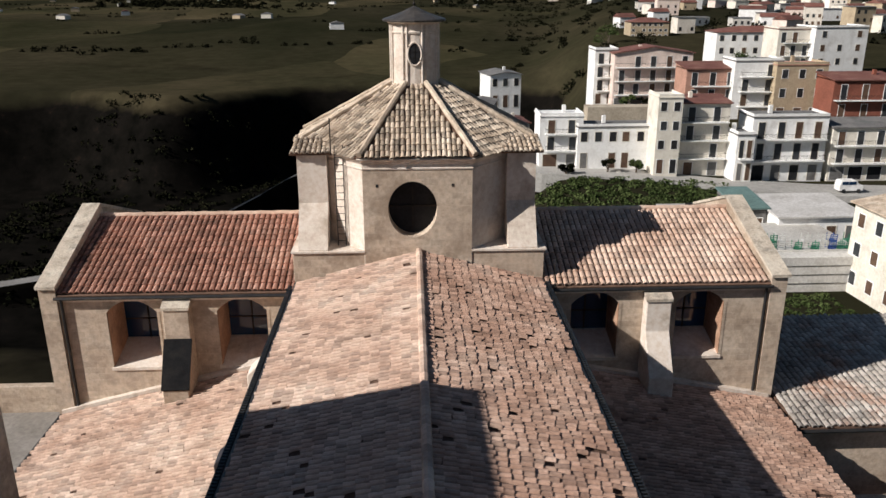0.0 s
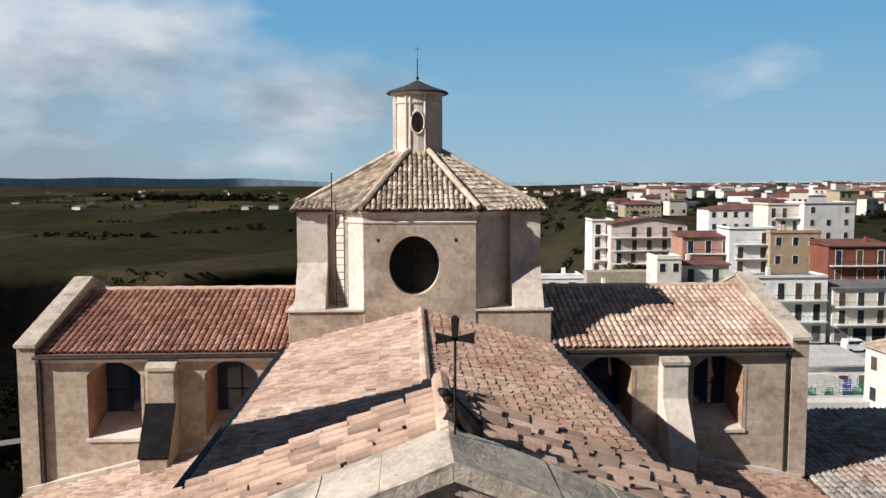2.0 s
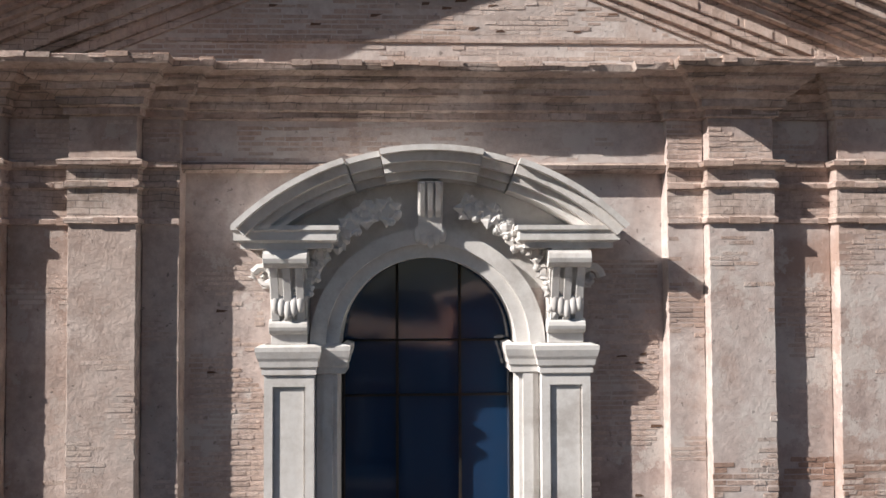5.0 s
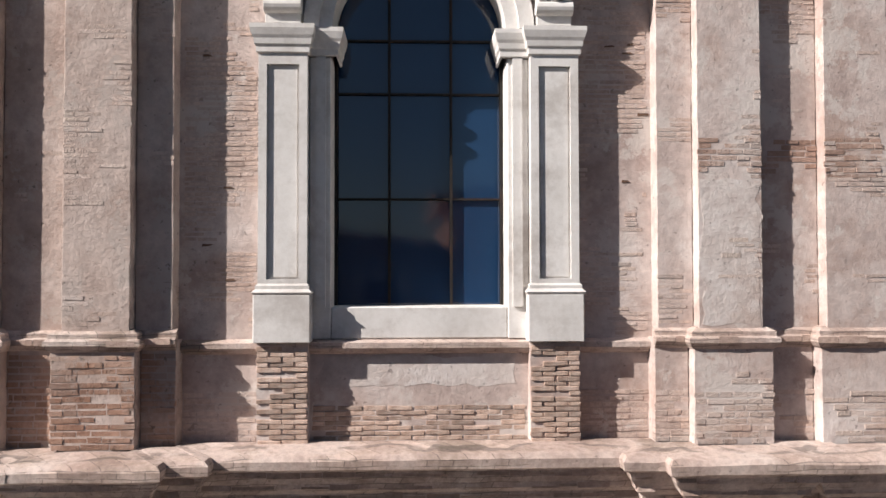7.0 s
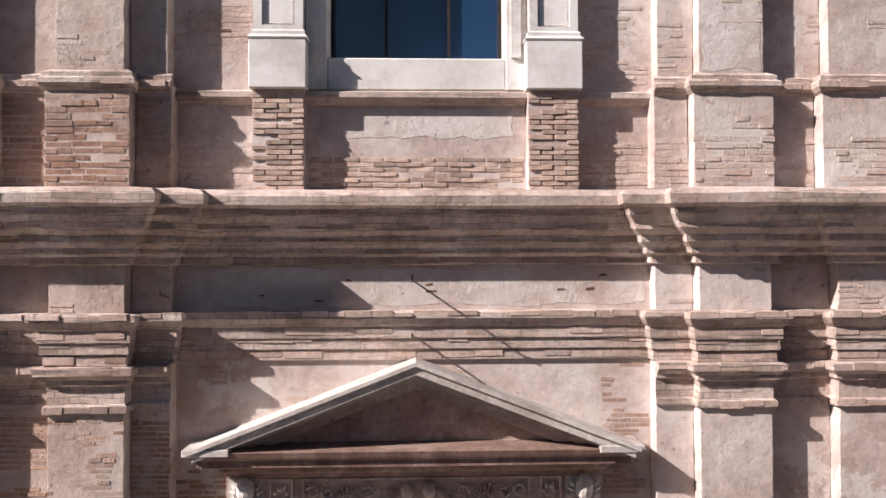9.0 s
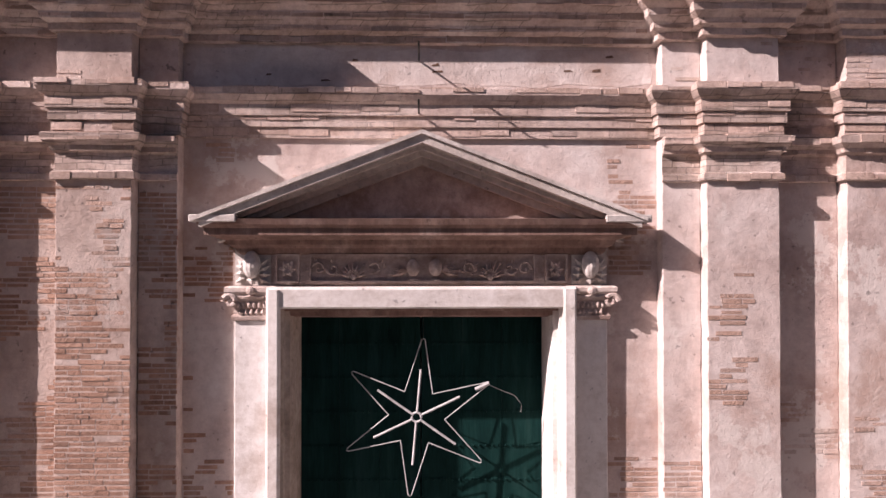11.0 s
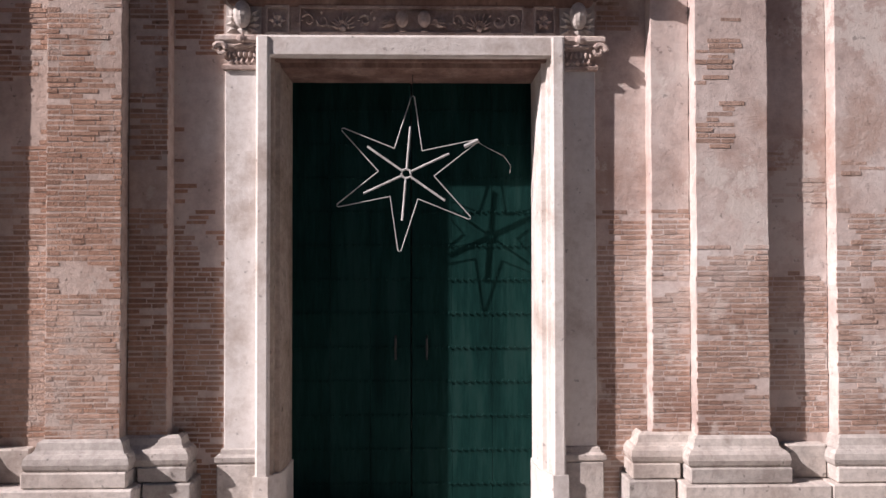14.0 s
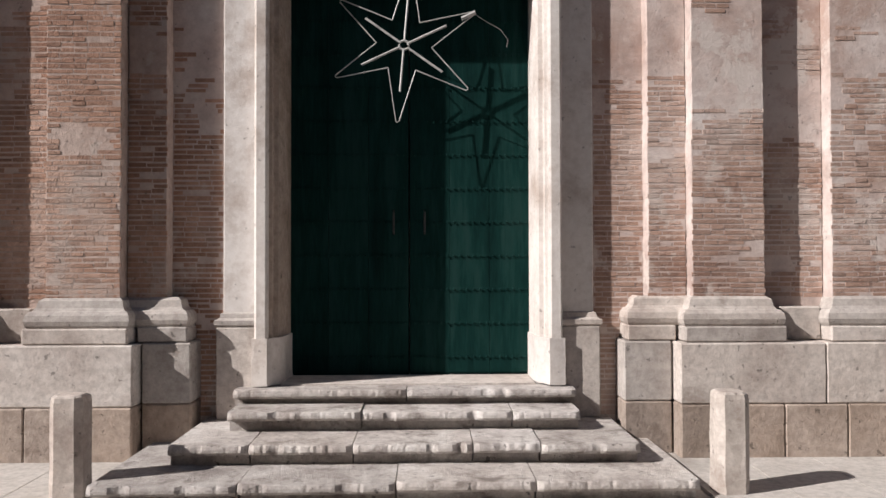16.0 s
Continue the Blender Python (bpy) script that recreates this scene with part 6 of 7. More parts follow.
def height(x, y):
    r = knots(y, [(-400, 0), (33, 0), (46, -7.5), (84, -8.0), (104, -9.2), (120, -7.5), (130, -7.2), (152, -2.5), (200, 0.5), (270, 5), (600, 7), (3000, 9), (4600, 0)])
    n = noise.noise((x * 0.006, y * 0.006, 2.0))
    edge = 262 + 55 * smooth(-95, -35, x) + 30 * noise.noise((x * 0.012, 3.0, 1.0)) + max(0, (-60 - x)) * 0.12
    l = knots(y, [(-400, 0), (34, -1), (52, -16), (100, -22), (150, -44), (edge - 22, -48), (edge + 8, -15), (edge + 250, -13), (900, -11), (3000, -4), (4600, -10)])
    l += n * 5 * smooth(60, 200, y) + 2.5 * noise.noise((x * 0.05, y * 0.05, 7.0)) * smooth(50, 90, y) * (1 - smooth(240, 300, y))
    r -= 1.3 * smooth(35, 70, x) * smooth(88, 100, y) * (1 - smooth(126, 140, y))
    t = smooth(-2, 26, x + 4 * n - 0.03 * max(0, y - 130))
    if y > 130:
        t = smooth(0, 1, (x - 0.18 * (y - 130) - 6) / (30 + 0.08 * (y - 130)))
    z = l + (r - l) * t
    if y < 33:
        z = z * smooth(16, 40, abs(x))
        if x < -16:
            z -= 14 * smooth(16, 40, -x) * smooth(5, 30, y)
    return z


def axis_steps(lo, hi, dense, fine, grow):
    out, v, st = [dense[0]], dense[0], fine
    while v < dense[1]:
        v += fine
        out.append(v)
    while v < hi:
        st *= grow
        v += st
        out.append(v)
    v, st = dense[0], fine
    while v > lo:
        st *= grow
        v -= st
        out.insert(0, v)
    return out


XS = axis_steps(-3600, 3600, (-150, 130), 3.5, 1.12)
YS = axis_steps(-600, 4600, (20, 330), 3.5, 1.12)
me = bpy.data.meshes.new("ground")
me.from_pydata([(x, y, height(x, y) - 0.03) for y in YS for x in XS], [], [(j * len(XS) + i, j * len(XS) + i + 1, (j + 1) * len(XS) + i + 1, (j + 1) * len(XS) + i) for j in range(len(YS) - 1) for i in range(len(XS) - 1)])
me.shade_smooth()
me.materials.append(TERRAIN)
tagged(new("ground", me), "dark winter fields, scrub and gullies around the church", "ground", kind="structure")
pv = root("pavement", "pale worn stone paving before the church", "pavement", kind="structure")
rnd = random.Random(77)
y = -1.75
while y > -9:
    x = -7.0 + rnd.uniform(-0.4, 0)
    d = rnd.uniform(0.55, 0.75)
    while x < 7:
        w = rnd.uniform(0.7, 1.3)
        if y > -4.0:
            part("paving_slab", Geo().box(x + 0.004, x + w - 0.004, y - d + 0.004, y - 0.004, -0.1, 0.012 + rnd.uniform(-0.004, 0.004)), PAVING, pv)
        x += w
    y -= d
part("paving_bed", Geo().box(-16, 16, -4.6, 0.3, -0.2, -0.012), PAVING, pv)
# unseen ground, made dark to keep bounced light off the church front
thing("street", Geo().box(-60, 60, -19, -4.6, -0.2, -0.02), surface("low_bounce_street", (0.045, 0.043, 0.042), (0.07, 0.067, 0.065), (0.10, 0.095, 0.09), 0.5, 9, 0.8, 0.4, 12), "unseen dark street added to cut bounced light", "street", kind="structure")
for s in (-1, 1):
    x = AX + s * 0.0
    for k in range(9):
        a, b = sorted((s * (2.25 + k * 0.62), s * (2.25 + (k + 1) * 0.62)))
        part("paving_slab", Geo().box(a + 0.004, b - 0.004, -1.74, -0.3, -0.1, 0.014), PAVING, pv)

cl = Geo()
seg = 40
for i in range(seg):
    a0, a1 = radians(-37 + 74 * i / seg), radians(-37 + 74 * (i + 1) / seg)
    cl.add([(4200 * math.sin(a0), 4200 * math.cos(a0), -60), (4200 * math.sin(a1), 4200 * math.cos(a1), -60), (4200 * math.sin(a1), 4200 * math.cos(a1), 2600), (4200 * math.sin(a0), 4200 * math.cos(a0), 2600)], [(0, 1, 2, 3)])
thing("backdrop", cl, sky_mat(), "blue winter sky with pale clouds", "sky", kind="structure")
# pale blue base colour carries the distance haze of these hills
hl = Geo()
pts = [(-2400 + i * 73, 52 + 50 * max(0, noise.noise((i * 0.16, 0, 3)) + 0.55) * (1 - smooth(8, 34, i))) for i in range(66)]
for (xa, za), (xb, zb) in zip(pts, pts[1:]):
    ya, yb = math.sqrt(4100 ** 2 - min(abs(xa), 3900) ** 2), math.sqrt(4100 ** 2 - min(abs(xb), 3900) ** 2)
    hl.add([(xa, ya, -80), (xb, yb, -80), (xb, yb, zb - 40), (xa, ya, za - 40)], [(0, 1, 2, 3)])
thing("far_hills", hl, surface("haze_tinted_hills", (0.32, 0.44, 0.55), (0.34, 0.46, 0.58), (0.36, 0.48, 0.60), 0.002, 0.02, 1.0, 0), "hills along the horizon, tinted blue for haze", "hills", kind="structure")


# ---- town ----
REDT = surface("town_roof_red", (0.10, 0.04, 0.032), (0.15, 0.065, 0.052), (0.22, 0.12, 0.095), 0.2, 3, 0.9, 0.4, 6, (0.16, 0.08, 0.06), 0.3, vary=0.25)
GREYT = surface("town_roof_grey", (0.10, 0.10, 0.10), (0.15, 0.145, 0.14), (0.21, 0.20, 0.19), 0.2, 3, 0.9, 0.3, 6, (0.08, 0.07, 0.065), 0.3)
PANE = surface("house_pane", (0.02, 0.022, 0.026), (0.035, 0.038, 0.042), (0.06, 0.065, 0.07), 0.3, 4, 0.3, 0, 8)
SHUT = surface("shutter_brown", (0.06, 0.035, 0.025), (0.10, 0.06, 0.04), (0.14, 0.09, 0.06), 0.5, 6, 0.7, 0, 8)
WPAINT, PINK, CREAM, TAN, BRICKW = paint(0.82, 0.81, 0.79), paint(0.70, 0.57, 0.50), paint(0.70, 0.65, 0.56), paint(0.40, 0.32, 0.22), paint(0.42, 0.24, 0.18)


def house(x0, x1, y, depth, z0, z1, wall, label, roof="flat", roof_mat=None, floors=3, cols=3, balcony=0, seed=0, yaw=0.0, group="town houses", doors=True, pitch=0.10, side=0):
    """A town house seen from its front: walls, roof, windows with frames and panes, balconies."""
    rnd = random.Random(seed * 13 + int(x0 * 7))
    w, h = x1 - x0, z1 - z0
    ho = new("house")
    ho.location, ho.rotation_euler = ((x0 + x1) / 2, y, z0), (0, 0, yaw)
    tagged(ho, label, "house", group)

    def hp(name, geo, mat, parent=None, label=""):
        ob = new(name, geo.mesh(name))
        ob.data.materials.append(mat)
        ob.parent = parent or ho
        return tagged(ob, label)

    a, b = -w / 2, w / 2
    hp("wall", Geo().box(a, b, 0, depth, -2.5, h), wall)
    if roof == "flat":
        hp("roof", Geo().box(a - 0.15, b + 0.15, -0.15, depth + 0.15, h, h + 0.18), roof_mat or GREYT)
        hp("parapet", Geo().box(a, b, 0, 0.2, h + 0.18, h + 0.6).box(a, a + 0.2, 0.2, depth, h + 0.18, h + 0.6).box(b - 0.2, b, 0.2, depth, h + 0.18, h + 0.6), wall)
    elif roof == "shed":
        hp("roof", Geo().prism_x([(-0.4, h - 0.1), (depth + 0.2, h + depth * pitch), (depth + 0.2, h + depth * pitch + 0.2), (-0.4, h + 0.1)], a - 0.3, b + 0.3), roof_mat or REDT)
        hp("gable_wall", Geo().prism_x([(0, h - 0.2), (depth, h - 0.2), (depth, h + depth * pitch)], a, b), wall)
    elif roof == "gable":
        r = w * 0.07
        hp("gable_wall", Geo().prism([(a, h - 0.05), (b, h - 0.05), (0, h + r)], 0, depth), wall)
        g_ = Geo()
        for s in (-1, 1):
            g_.prism([(0, h + r + 0.1), (s * (w / 2 + 0.4), h - 0.05), (s * (w / 2 + 0.4), h + 0.13), (0, h + r + 0.3)], -0.4, depth + 0.4)
        hp("roof", g_, roof_mat or REDT)
    else:
        r = min(w, depth) * 0.17
        hp("roof", Geo().add([(a - 0.4, -0.4, h), (b + 0.4, -0.4, h), (b + 0.4, depth + 0.4, h), (a - 0.4, depth + 0.4, h), (-w * 0.15, depth / 2, h + r), (w * 0.15, depth / 2, h + r)], [(0, 1, 5, 4), (1, 2, 5), (2, 3, 4, 5), (3, 0, 4), (3, 2, 1, 0)]), roof_mat or REDT)
    fh = h / floors
    for f in range(floors):
        for c in range(cols):
            if rnd.random() < 0.06:
                continue
            cx = a + w * (c + 0.5) / cols + rnd.uniform(-0.15, 0.15)
            ground = f == 0 and doors
            tall = balcony and f > 0
            ww = rnd.choice((1.5, 2.4)) if ground and w / cols > 3 else min(1.15, w / cols * 0.5)
            za = f * fh + (0.05 if ground or tall else fh * 0.32)
            zb = f * fh + fh * (0.76 if ground else 0.78)
            wn_ = hp("window", Geo().box(cx - ww / 2 - 0.1, cx + ww / 2 + 0.1, -0.05, 0.02, za - 0.04, za).box(cx - ww / 2 - 0.1, cx - ww / 2, -0.05, 0.02, za, zb + 0.08).box(cx + ww / 2, cx + ww / 2 + 0.1, -0.05, 0.02, za, zb + 0.08).box(cx - ww / 2, cx + ww / 2, -0.05, 0.02, zb, zb + 0.08), WPAINT if wall is not WPAINT else CREAM)
            mat = rnd.choice((PANE, PANE, SHUT, DARKIN)) if not ground else rnd.choice((SHUT, GREYT, DARKIN))
            hp("pane", Geo().box(cx - ww / 2, cx + ww / 2, -0.02, 0.02, za, zb), mat, wn_)
        if balcony and f > 0:
            ba, bb = (a + 0.3, b - 0.3) if balcony == 2 else (a + w * 0.12, a + w * 0.88)
            bl = hp("balcony", Geo().box(ba, bb, -1.15, 0, f * fh - 0.14, f * fh + 0.02), WPAINT)
            hp("balcony_rail", Geo().box(ba, bb, -1.14, -1.10, f * fh + 0.9, f * fh + 0.95).box(ba, ba + 0.04, -1.12, 0, f * fh + 0.9, f * fh + 0.95).box(bb - 0.04, bb, -1.12, 0, f * fh + 0.9, f * fh + 0.95), IRON, bl)
            g_ = Geo()
            for q in range(int((bb - ba) / 0.22)):
                g_.box(ba + q * 0.22, ba + q * 0.22 + 0.03, -1.13, -1.11, f * fh, f * fh + 0.9)
            hp("balustrade", g_, IRON, bl)
    for f in range(floors if side else 0):
        for c in range(side):
            cy, za = depth * (c + 0.5) / side, f * fh + fh * 0.28
            wn_ = hp("window", Geo().box(a - 0.05, a + 0.02, cy - 0.62, cy + 0.62, za - 0.1, za + 1.5), WPAINT)
            hp("pane", Geo().box(a - 0.065, a + 0.02, cy - 0.5, cy + 0.5, za, za + 1.4), rnd.choice((SHUT, PANE)), wn_)
    if rnd.random() < 0.6:
        cx, cy = rnd.uniform(a * 0.6, b * 0.6), depth * 0.6
        hp("chimney", Geo().box(cx - 0.3, cx + 0.3, cy - 0.3, cy + 0.3, h, h + 1.5), wall)
    return ho


house(44.0, 61.3, 165, 7, -2.5, 9.2, PINK, "pink rendered apartment block with long balconies", "gable", REDT, 4, 5, 2, 1, 0.03)
house(40.5, 45.5, 168, 7, -2.0, 9.6, WPAINT, "narrow white apartment block beside the pink one", "flat", GREYT, 4, 2, 1, 2)
house(55.6, 66.4, 152, 7, -3.0, 7.2, BRICKW, "bare brick house with glazed loggia and red roof", "shed", REDT, 3, 3, 1, 3)
house(64.6, 74.2, 150, 7, -3.0, 8.8, WPAINT, "white four-storey block of flats", "flat", GREYT, 4, 2, 1, 4, -0.02)
house(72.2, 82.6, 148, 7, -3.0, 8.2, TAN, "tan unpainted house with few windows", "flat", BRICKW, 3, 3, 0, 5)
house(79.9, 92.5, 140, 7, -5.0, 6.2, paint(0.21, 0.075, 0.05), "dark red house with deep terraces", "shed", REDT, 3, 3, 2, 6)
house(22.2, 29.8, 128, 6, -7.1, 1.8, WPAINT, "white flat-roofed house beside the street", "flat", WPAINT, 3, 2, 1, 7)
house(28.6, 43.2, 126.5, 6, -7.1, 0.1, WPAINT, "long low white house with grey flat roof", "flat", GREYT, 2, 6, 0, 8)
house(40.9, 45.0, 122, 6, -7.1, 5.7, CREAM, "narrow cream stair tower with strip windows", "flat", CREAM, 4, 2, 0, 9)
house(45.2, 53.9, 124, 6, -8.0, 4.5, CREAM, "cream four-storey house with balconies and red roof", "shed", REDT, 4, 2, 2, 10)
house(54.0, 57.0, 120, 6, -8.0, -0.3, WPAINT, "small white two-storey house", "flat", GREYT, 2, 2, 1, 11)
house(57.2, 70.2, 122, 6, -8.6, 2.3, WPAINT, "white three-storey house with garages", "flat", GREYT, 3, 4, 2, 12)
house(71.2, 84.5, 122, 6, -8.6, 0.5, CREAM, "cream house with covered balconies", "shed", GREYT, 3, 4, 2, 13)
house(102.5, 117, 195, 9, -1.0, 12.6, WPAINT, "tall white apartment building with blank side", "flat", GREYT, 4, 3, 0, 14, 0.1)
house(94.0, 105.5, 196.5, 9, -1.0, 12.2, CREAM, "cream apartment building with roof terrace", "flat", REDT, 4, 4, 1, 15)
house(84, 106, 212, 9, 0.5, 10.6, WPAINT, "broad white building with red hipped roof", "hip", REDT, 3, 7, 0, 16)
house(80, 94, 285, 9, 4.0, 9.8, TAN, "long pale building on the hillside", "hip", REDT, 3, 7, 0, 17)
house(43.6, 54.0, 81, 9, -7.8, -2.7, WPAINT, "white low workshop with pale grey sheet roof", "shed", paint(0.50, 0.48, 0.46), 1, 4, 0, 18, group="yard sheds", pitch=0.03)
house(39.8, 43.4, 84, 7, -7.8, -2.4, GREYT, "open shed with teal metal roof", "shed", paint(0.12, 0.19, 0.18), 1, 1, 0, 19, group="yard sheds")
house(47.0, 55.0, 62, 9, -7.6, 1.9, CREAM, "cream house with clay tile roof beside the yard", "gable", TILE_OLD, 3, 2, 1, 20, 0.05, side=3)
house(19.5, 27.5, 190, 9, -6.0, 2.0, WPAINT, "white farmhouse on the valley slope", "gable", GREYT, 2, 3, 0, 21, 0.2, "valley houses")
house(12.0, 19.0, 176, 8, -10.0, -3.0, paint(0.5, 0.48, 0.45), "grey shed in the valley", "gable", GREYT, 2, 3, 0, 22, -0.2, "valley houses")
house(15.0, 25.0, 158, 9, -12.0, -4.6, CREAM, "low house with red roof in the valley", "gable", REDT, 2, 3, 0, 23, 0.1, "valley houses")

# unseen houses across the street, added behind the eye to cut sky light
UMBER = paint(0.22, 0.165, 0.12)
for k, (x0, x1, hh, tone) in enumerate([(-34, -22, 10.5, UMBER), (-22, -11, 11.5, UMBER), (-11, 1, 10, UMBER), (1, 12, 11.5, BRICKW), (12, 24, 10.5, UMBER), (24, 36, 11, BRICKW)]):
    # pale tile roofs bounce sunlight up to the gable
    house(x0, x1 - 0.1, -14.6 - (k % 2) * 0.3, 9, 0.0, hh, tone, "unseen plain house added across the street to block sky light", "gable", TILE_RED, 3, 3, 1, 40 + k, math.pi, "houses across the street")

# far town: simple blocks with roofs and windows of their own
rnd = random.Random(21)
tones = [WPAINT, CREAM, PINK, paint(0.55, 0.52, 0.48), paint(0.66, 0.60, 0.52), TAN]
placed = 0
for k in range(295):
    y = 300 + 1500 * rnd.random() ** 1.25
    x = (0.26 - 0.20 * smooth(500, 1300, y) * rnd.random() + 0.50 * rnd.random()) * (y + 7) + rnd.uniform(-4, 4)
    if y < 300 and 68 < x < 120:
        continue
    w, d, hh = rnd.uniform(5, 10) * (1 + y / 1800), rnd.uniform(6, 10), rnd.uniform(3, 6.5) + (3 if rnd.random() < 0.12 else 0)
    z = height(x, y)
    ho = new("far_house")
    ho.location, ho.rotation_euler = (x, y, z), (0, 0, rnd.uniform(-0.6, 0.6))
    tone = rnd.choice(tones)
    tagged(ho, "distant pale town house with %s roof" % ("red tiled" if k % 2 else "flat grey"), "house", "far town houses")
    for nm, geo_, mt in (("wall", Geo().box(-w / 2, w / 2, -d / 2, d / 2, -2, hh), tone),
                         ("roof", Geo().add([(-w / 2 - 0.3, -d / 2 - 0.3, hh), (w / 2 + 0.3, -d / 2 - 0.3, hh), (w / 2 + 0.3, d / 2 + 0.3, hh), (-w / 2 - 0.3, d / 2 + 0.3, hh), (-w / 2 - 0.3, 0, hh + (1.6 if k % 2 else 0.3)), (w / 2 + 0.3, 0, hh + (1.6 if k % 2 else 0.3))], [(0, 1, 5, 4), (3, 4, 5, 2), (0, 4, 3), (1, 2, 5)]), REDT if k % 2 else GREYT)):
        ob = new(nm, geo_.mesh(nm))
        ob.data.materials.append(mt)
        ob.parent = ho
    if y < 520:
        for f in range(max(1, int(hh / 3))):
            for c in range(3):
                if rnd.random() < 0.8:
                    cx = -w / 2 + w * (c + 0.5) / 3
                    ob = new("window", Geo().box(cx - 0.55, cx + 0.55, -d / 2 - 0.04, -d / 2, f * 3 + 0.9, f * 3 + 2.3).mesh("window"))
                    ob.data.materials.append(rnd.choice((DARKIN, SHUT, PANE)))
                    ob.parent = ho
# farmhouses on the plateau
for k in range(34):
    y = 600 + 1700 * rnd.random()
    x = (-0.66 + 0.85 * rnd.random()) * y
    w, d, hh = rnd.uniform(5, 11), rnd.uniform(5, 9), rnd.uniform(2.5, 4.5)
    ho = new("farmhouse")
    ho.location, ho.rotation_euler = (x, y, height(x, y)), (0, 0, rnd.uniform(-0.5, 0.5))
    tagged(ho, "small white farm building among dark fields", "farmhouse", "farm buildings")
    for nm, geo_, mt in (("wall", Geo().box(-w / 2, w / 2, 0, d, -2, hh), rnd.choice((WPAINT, CREAM, TAN))), ("roof", Geo().prism([(-w / 2 - 0.4, hh), (w / 2 + 0.4, hh), (0, hh + 1.7)], -0.3, d + 0.3), rnd.choice((REDT, GREYT)))):
        ob = new(nm, geo_.mesh(nm))
        ob.data.materials.append(mt)
        ob.parent = ho

# street, yard walls, parked van
def street_z(x):
    return -7.0 - 1.7 * smooth(25, 72, x)


ground_road = Geo()
rp_ = [(8, 133), (22, 126.2), (36, 122.6), (52, 117.5), (68, 115), (84, 113), (104, 111)]
for (xa, ya), (xb, yb) in zip(rp_, rp_[1:]):
    ground_road.add([(xa, ya - 3.2, street_z(xa)), (xb, yb - 3.2, street_z(xb)), (xb, yb + 4.5, street_z(xb) + 0.05), (xa, ya + 4.5, street_z(xa) + 0.05), (xa, ya - 3.2, -10.4), (xb, yb - 3.2, -10.4)], [(0, 1, 2, 3), (0, 4, 5, 1)])
thing("road", ground_road, ASPHALT, "pale dusty street along the houses", "road", kind="structure")
thing("yard", Geo().box(36, 64, 72, 104, -8.2, -7.35), ASPHALT, "pale concrete yard beside the workshops", "yard", kind="structure")
lane, lane_bank = Geo(), Geo()
lp = [(x, y, max(-20.0, height(x, y) + 0.6) - 2.62) for x, y in ((-95, 100), (-64, 108), (-52, 114), (-44, 128), (-37.7, 147), (-33.5, 160), (-29.5, 175), (-24, 190))]
for (xa, ya, za), (xb, yb, zb) in zip(lp, lp[1:]):
    lane.add([(xa, ya - 1.3, za + 2.62), (xb, yb - 1.3, zb + 2.62), (xb + 0.6, yb + 1.3, zb + 2.8), (xa + 0.6, ya + 1.3, za + 2.8)], [(0, 1, 2, 3)])
    lane_bank.add([(xa, ya - 1.4, za + 2.55), (xb, yb - 1.4, zb + 2.55), (xb + 4, yb + 8, zb - 14), (xa + 4, ya + 8, za - 14), (xa - 3, ya - 9, za - 14), (xb - 3, yb - 9, zb - 14), (xa + 0.7, ya + 1.4, za + 2.7), (xb + 0.7, yb + 1.4, zb + 2.7)], [(0, 4, 5, 1), (0, 1, 7, 6), (6, 7, 2, 3)])
thing("lane", lane, paint(0.20, 0.19, 0.18), "pale country lane winding through the dark valley", "lane", kind="structure")
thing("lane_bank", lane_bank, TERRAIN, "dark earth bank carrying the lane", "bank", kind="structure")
thing("terrace_wall", Geo().box(33, 47, 139.5, 143, -5, 1.6), paint(0.42, 0.36, 0.28), "tan retaining wall below the pink block", "wall", kind="structure")
thing("side_yard", Geo().box(-42, -14.85, 6, 34.5, -1.5, 0.02), paint(0.24, 0.22, 0.20), "pale paved yard beside the aisle", "yard", kind="structure")
thing("yard_wall", Geo().box(-42, -14.9, 34.5, 35.0, -1.5, 1.7), TUFA, "stone yard wall beside the transept", "wall", kind="structure")
rw = root("retaining_wall", "pale concrete retaining wall below the yard", "wall", at=(42, 70, -6))
for k in range(4):
    part("wall_course", Geo().box(36 + k * 0.1, 48.5, 70 - k * 0.12, 71.5, -7.9 + k * 1.05, -6.9 + k * 1.05), paint(0.52, 0.50, 0.47), rw, bevel=0.04)
rnd = random.Random(4)
for k in range(11):
    cx = 37.5 + k * 0.95
    col = rnd.choice((paint(0.05, 0.20, 0.12), paint(0.55, 0.55, 0.53), paint(0.06, 0.22, 0.14), paint(0.6, 0.6, 0.58), paint(0.05, 0.10, 0.30)))
    ct = Geo()
    for lv in range(rnd.choice((1, 2, 2))):
        ct.box(cx, cx + 0.8, 72.0, 72.9, -3.7 + lv * 0.85, -3.62 + lv * 0.85)
        for px in (cx, cx + 0.74):
            ct.box(px, px + 0.06, 72.0, 72.06, -3.7 + lv * 0.85, -2.9 + lv * 0.85).box(px, px + 0.06, 72.84, 72.9, -3.7 + lv * 0.85, -2.9 + lv * 0.85)
        for q in range(4):
            ct.box(cx, cx + 0.8, 72.0, 72.04, -3.55 + q * 0.2 + lv * 0.85, -3.46 + q * 0.2 + lv * 0.85)
    thing("plastic_crate", ct, col, "stacked plastic harvest crates on the yard wall", "crate", "crates on the yard wall")
thing("yard_terrace", Geo().box(36, 48.5, 71.5, 82, -7.9, -3.71), paint(0.45, 0.43, 0.40), "concrete terrace behind the retaining wall", "terrace", kind="structure")
VX, VZ = -4.4, -0.35
van = root("parked_van", "small white van parked along the street", "van", at=(75 + VX, 114, -8.55))
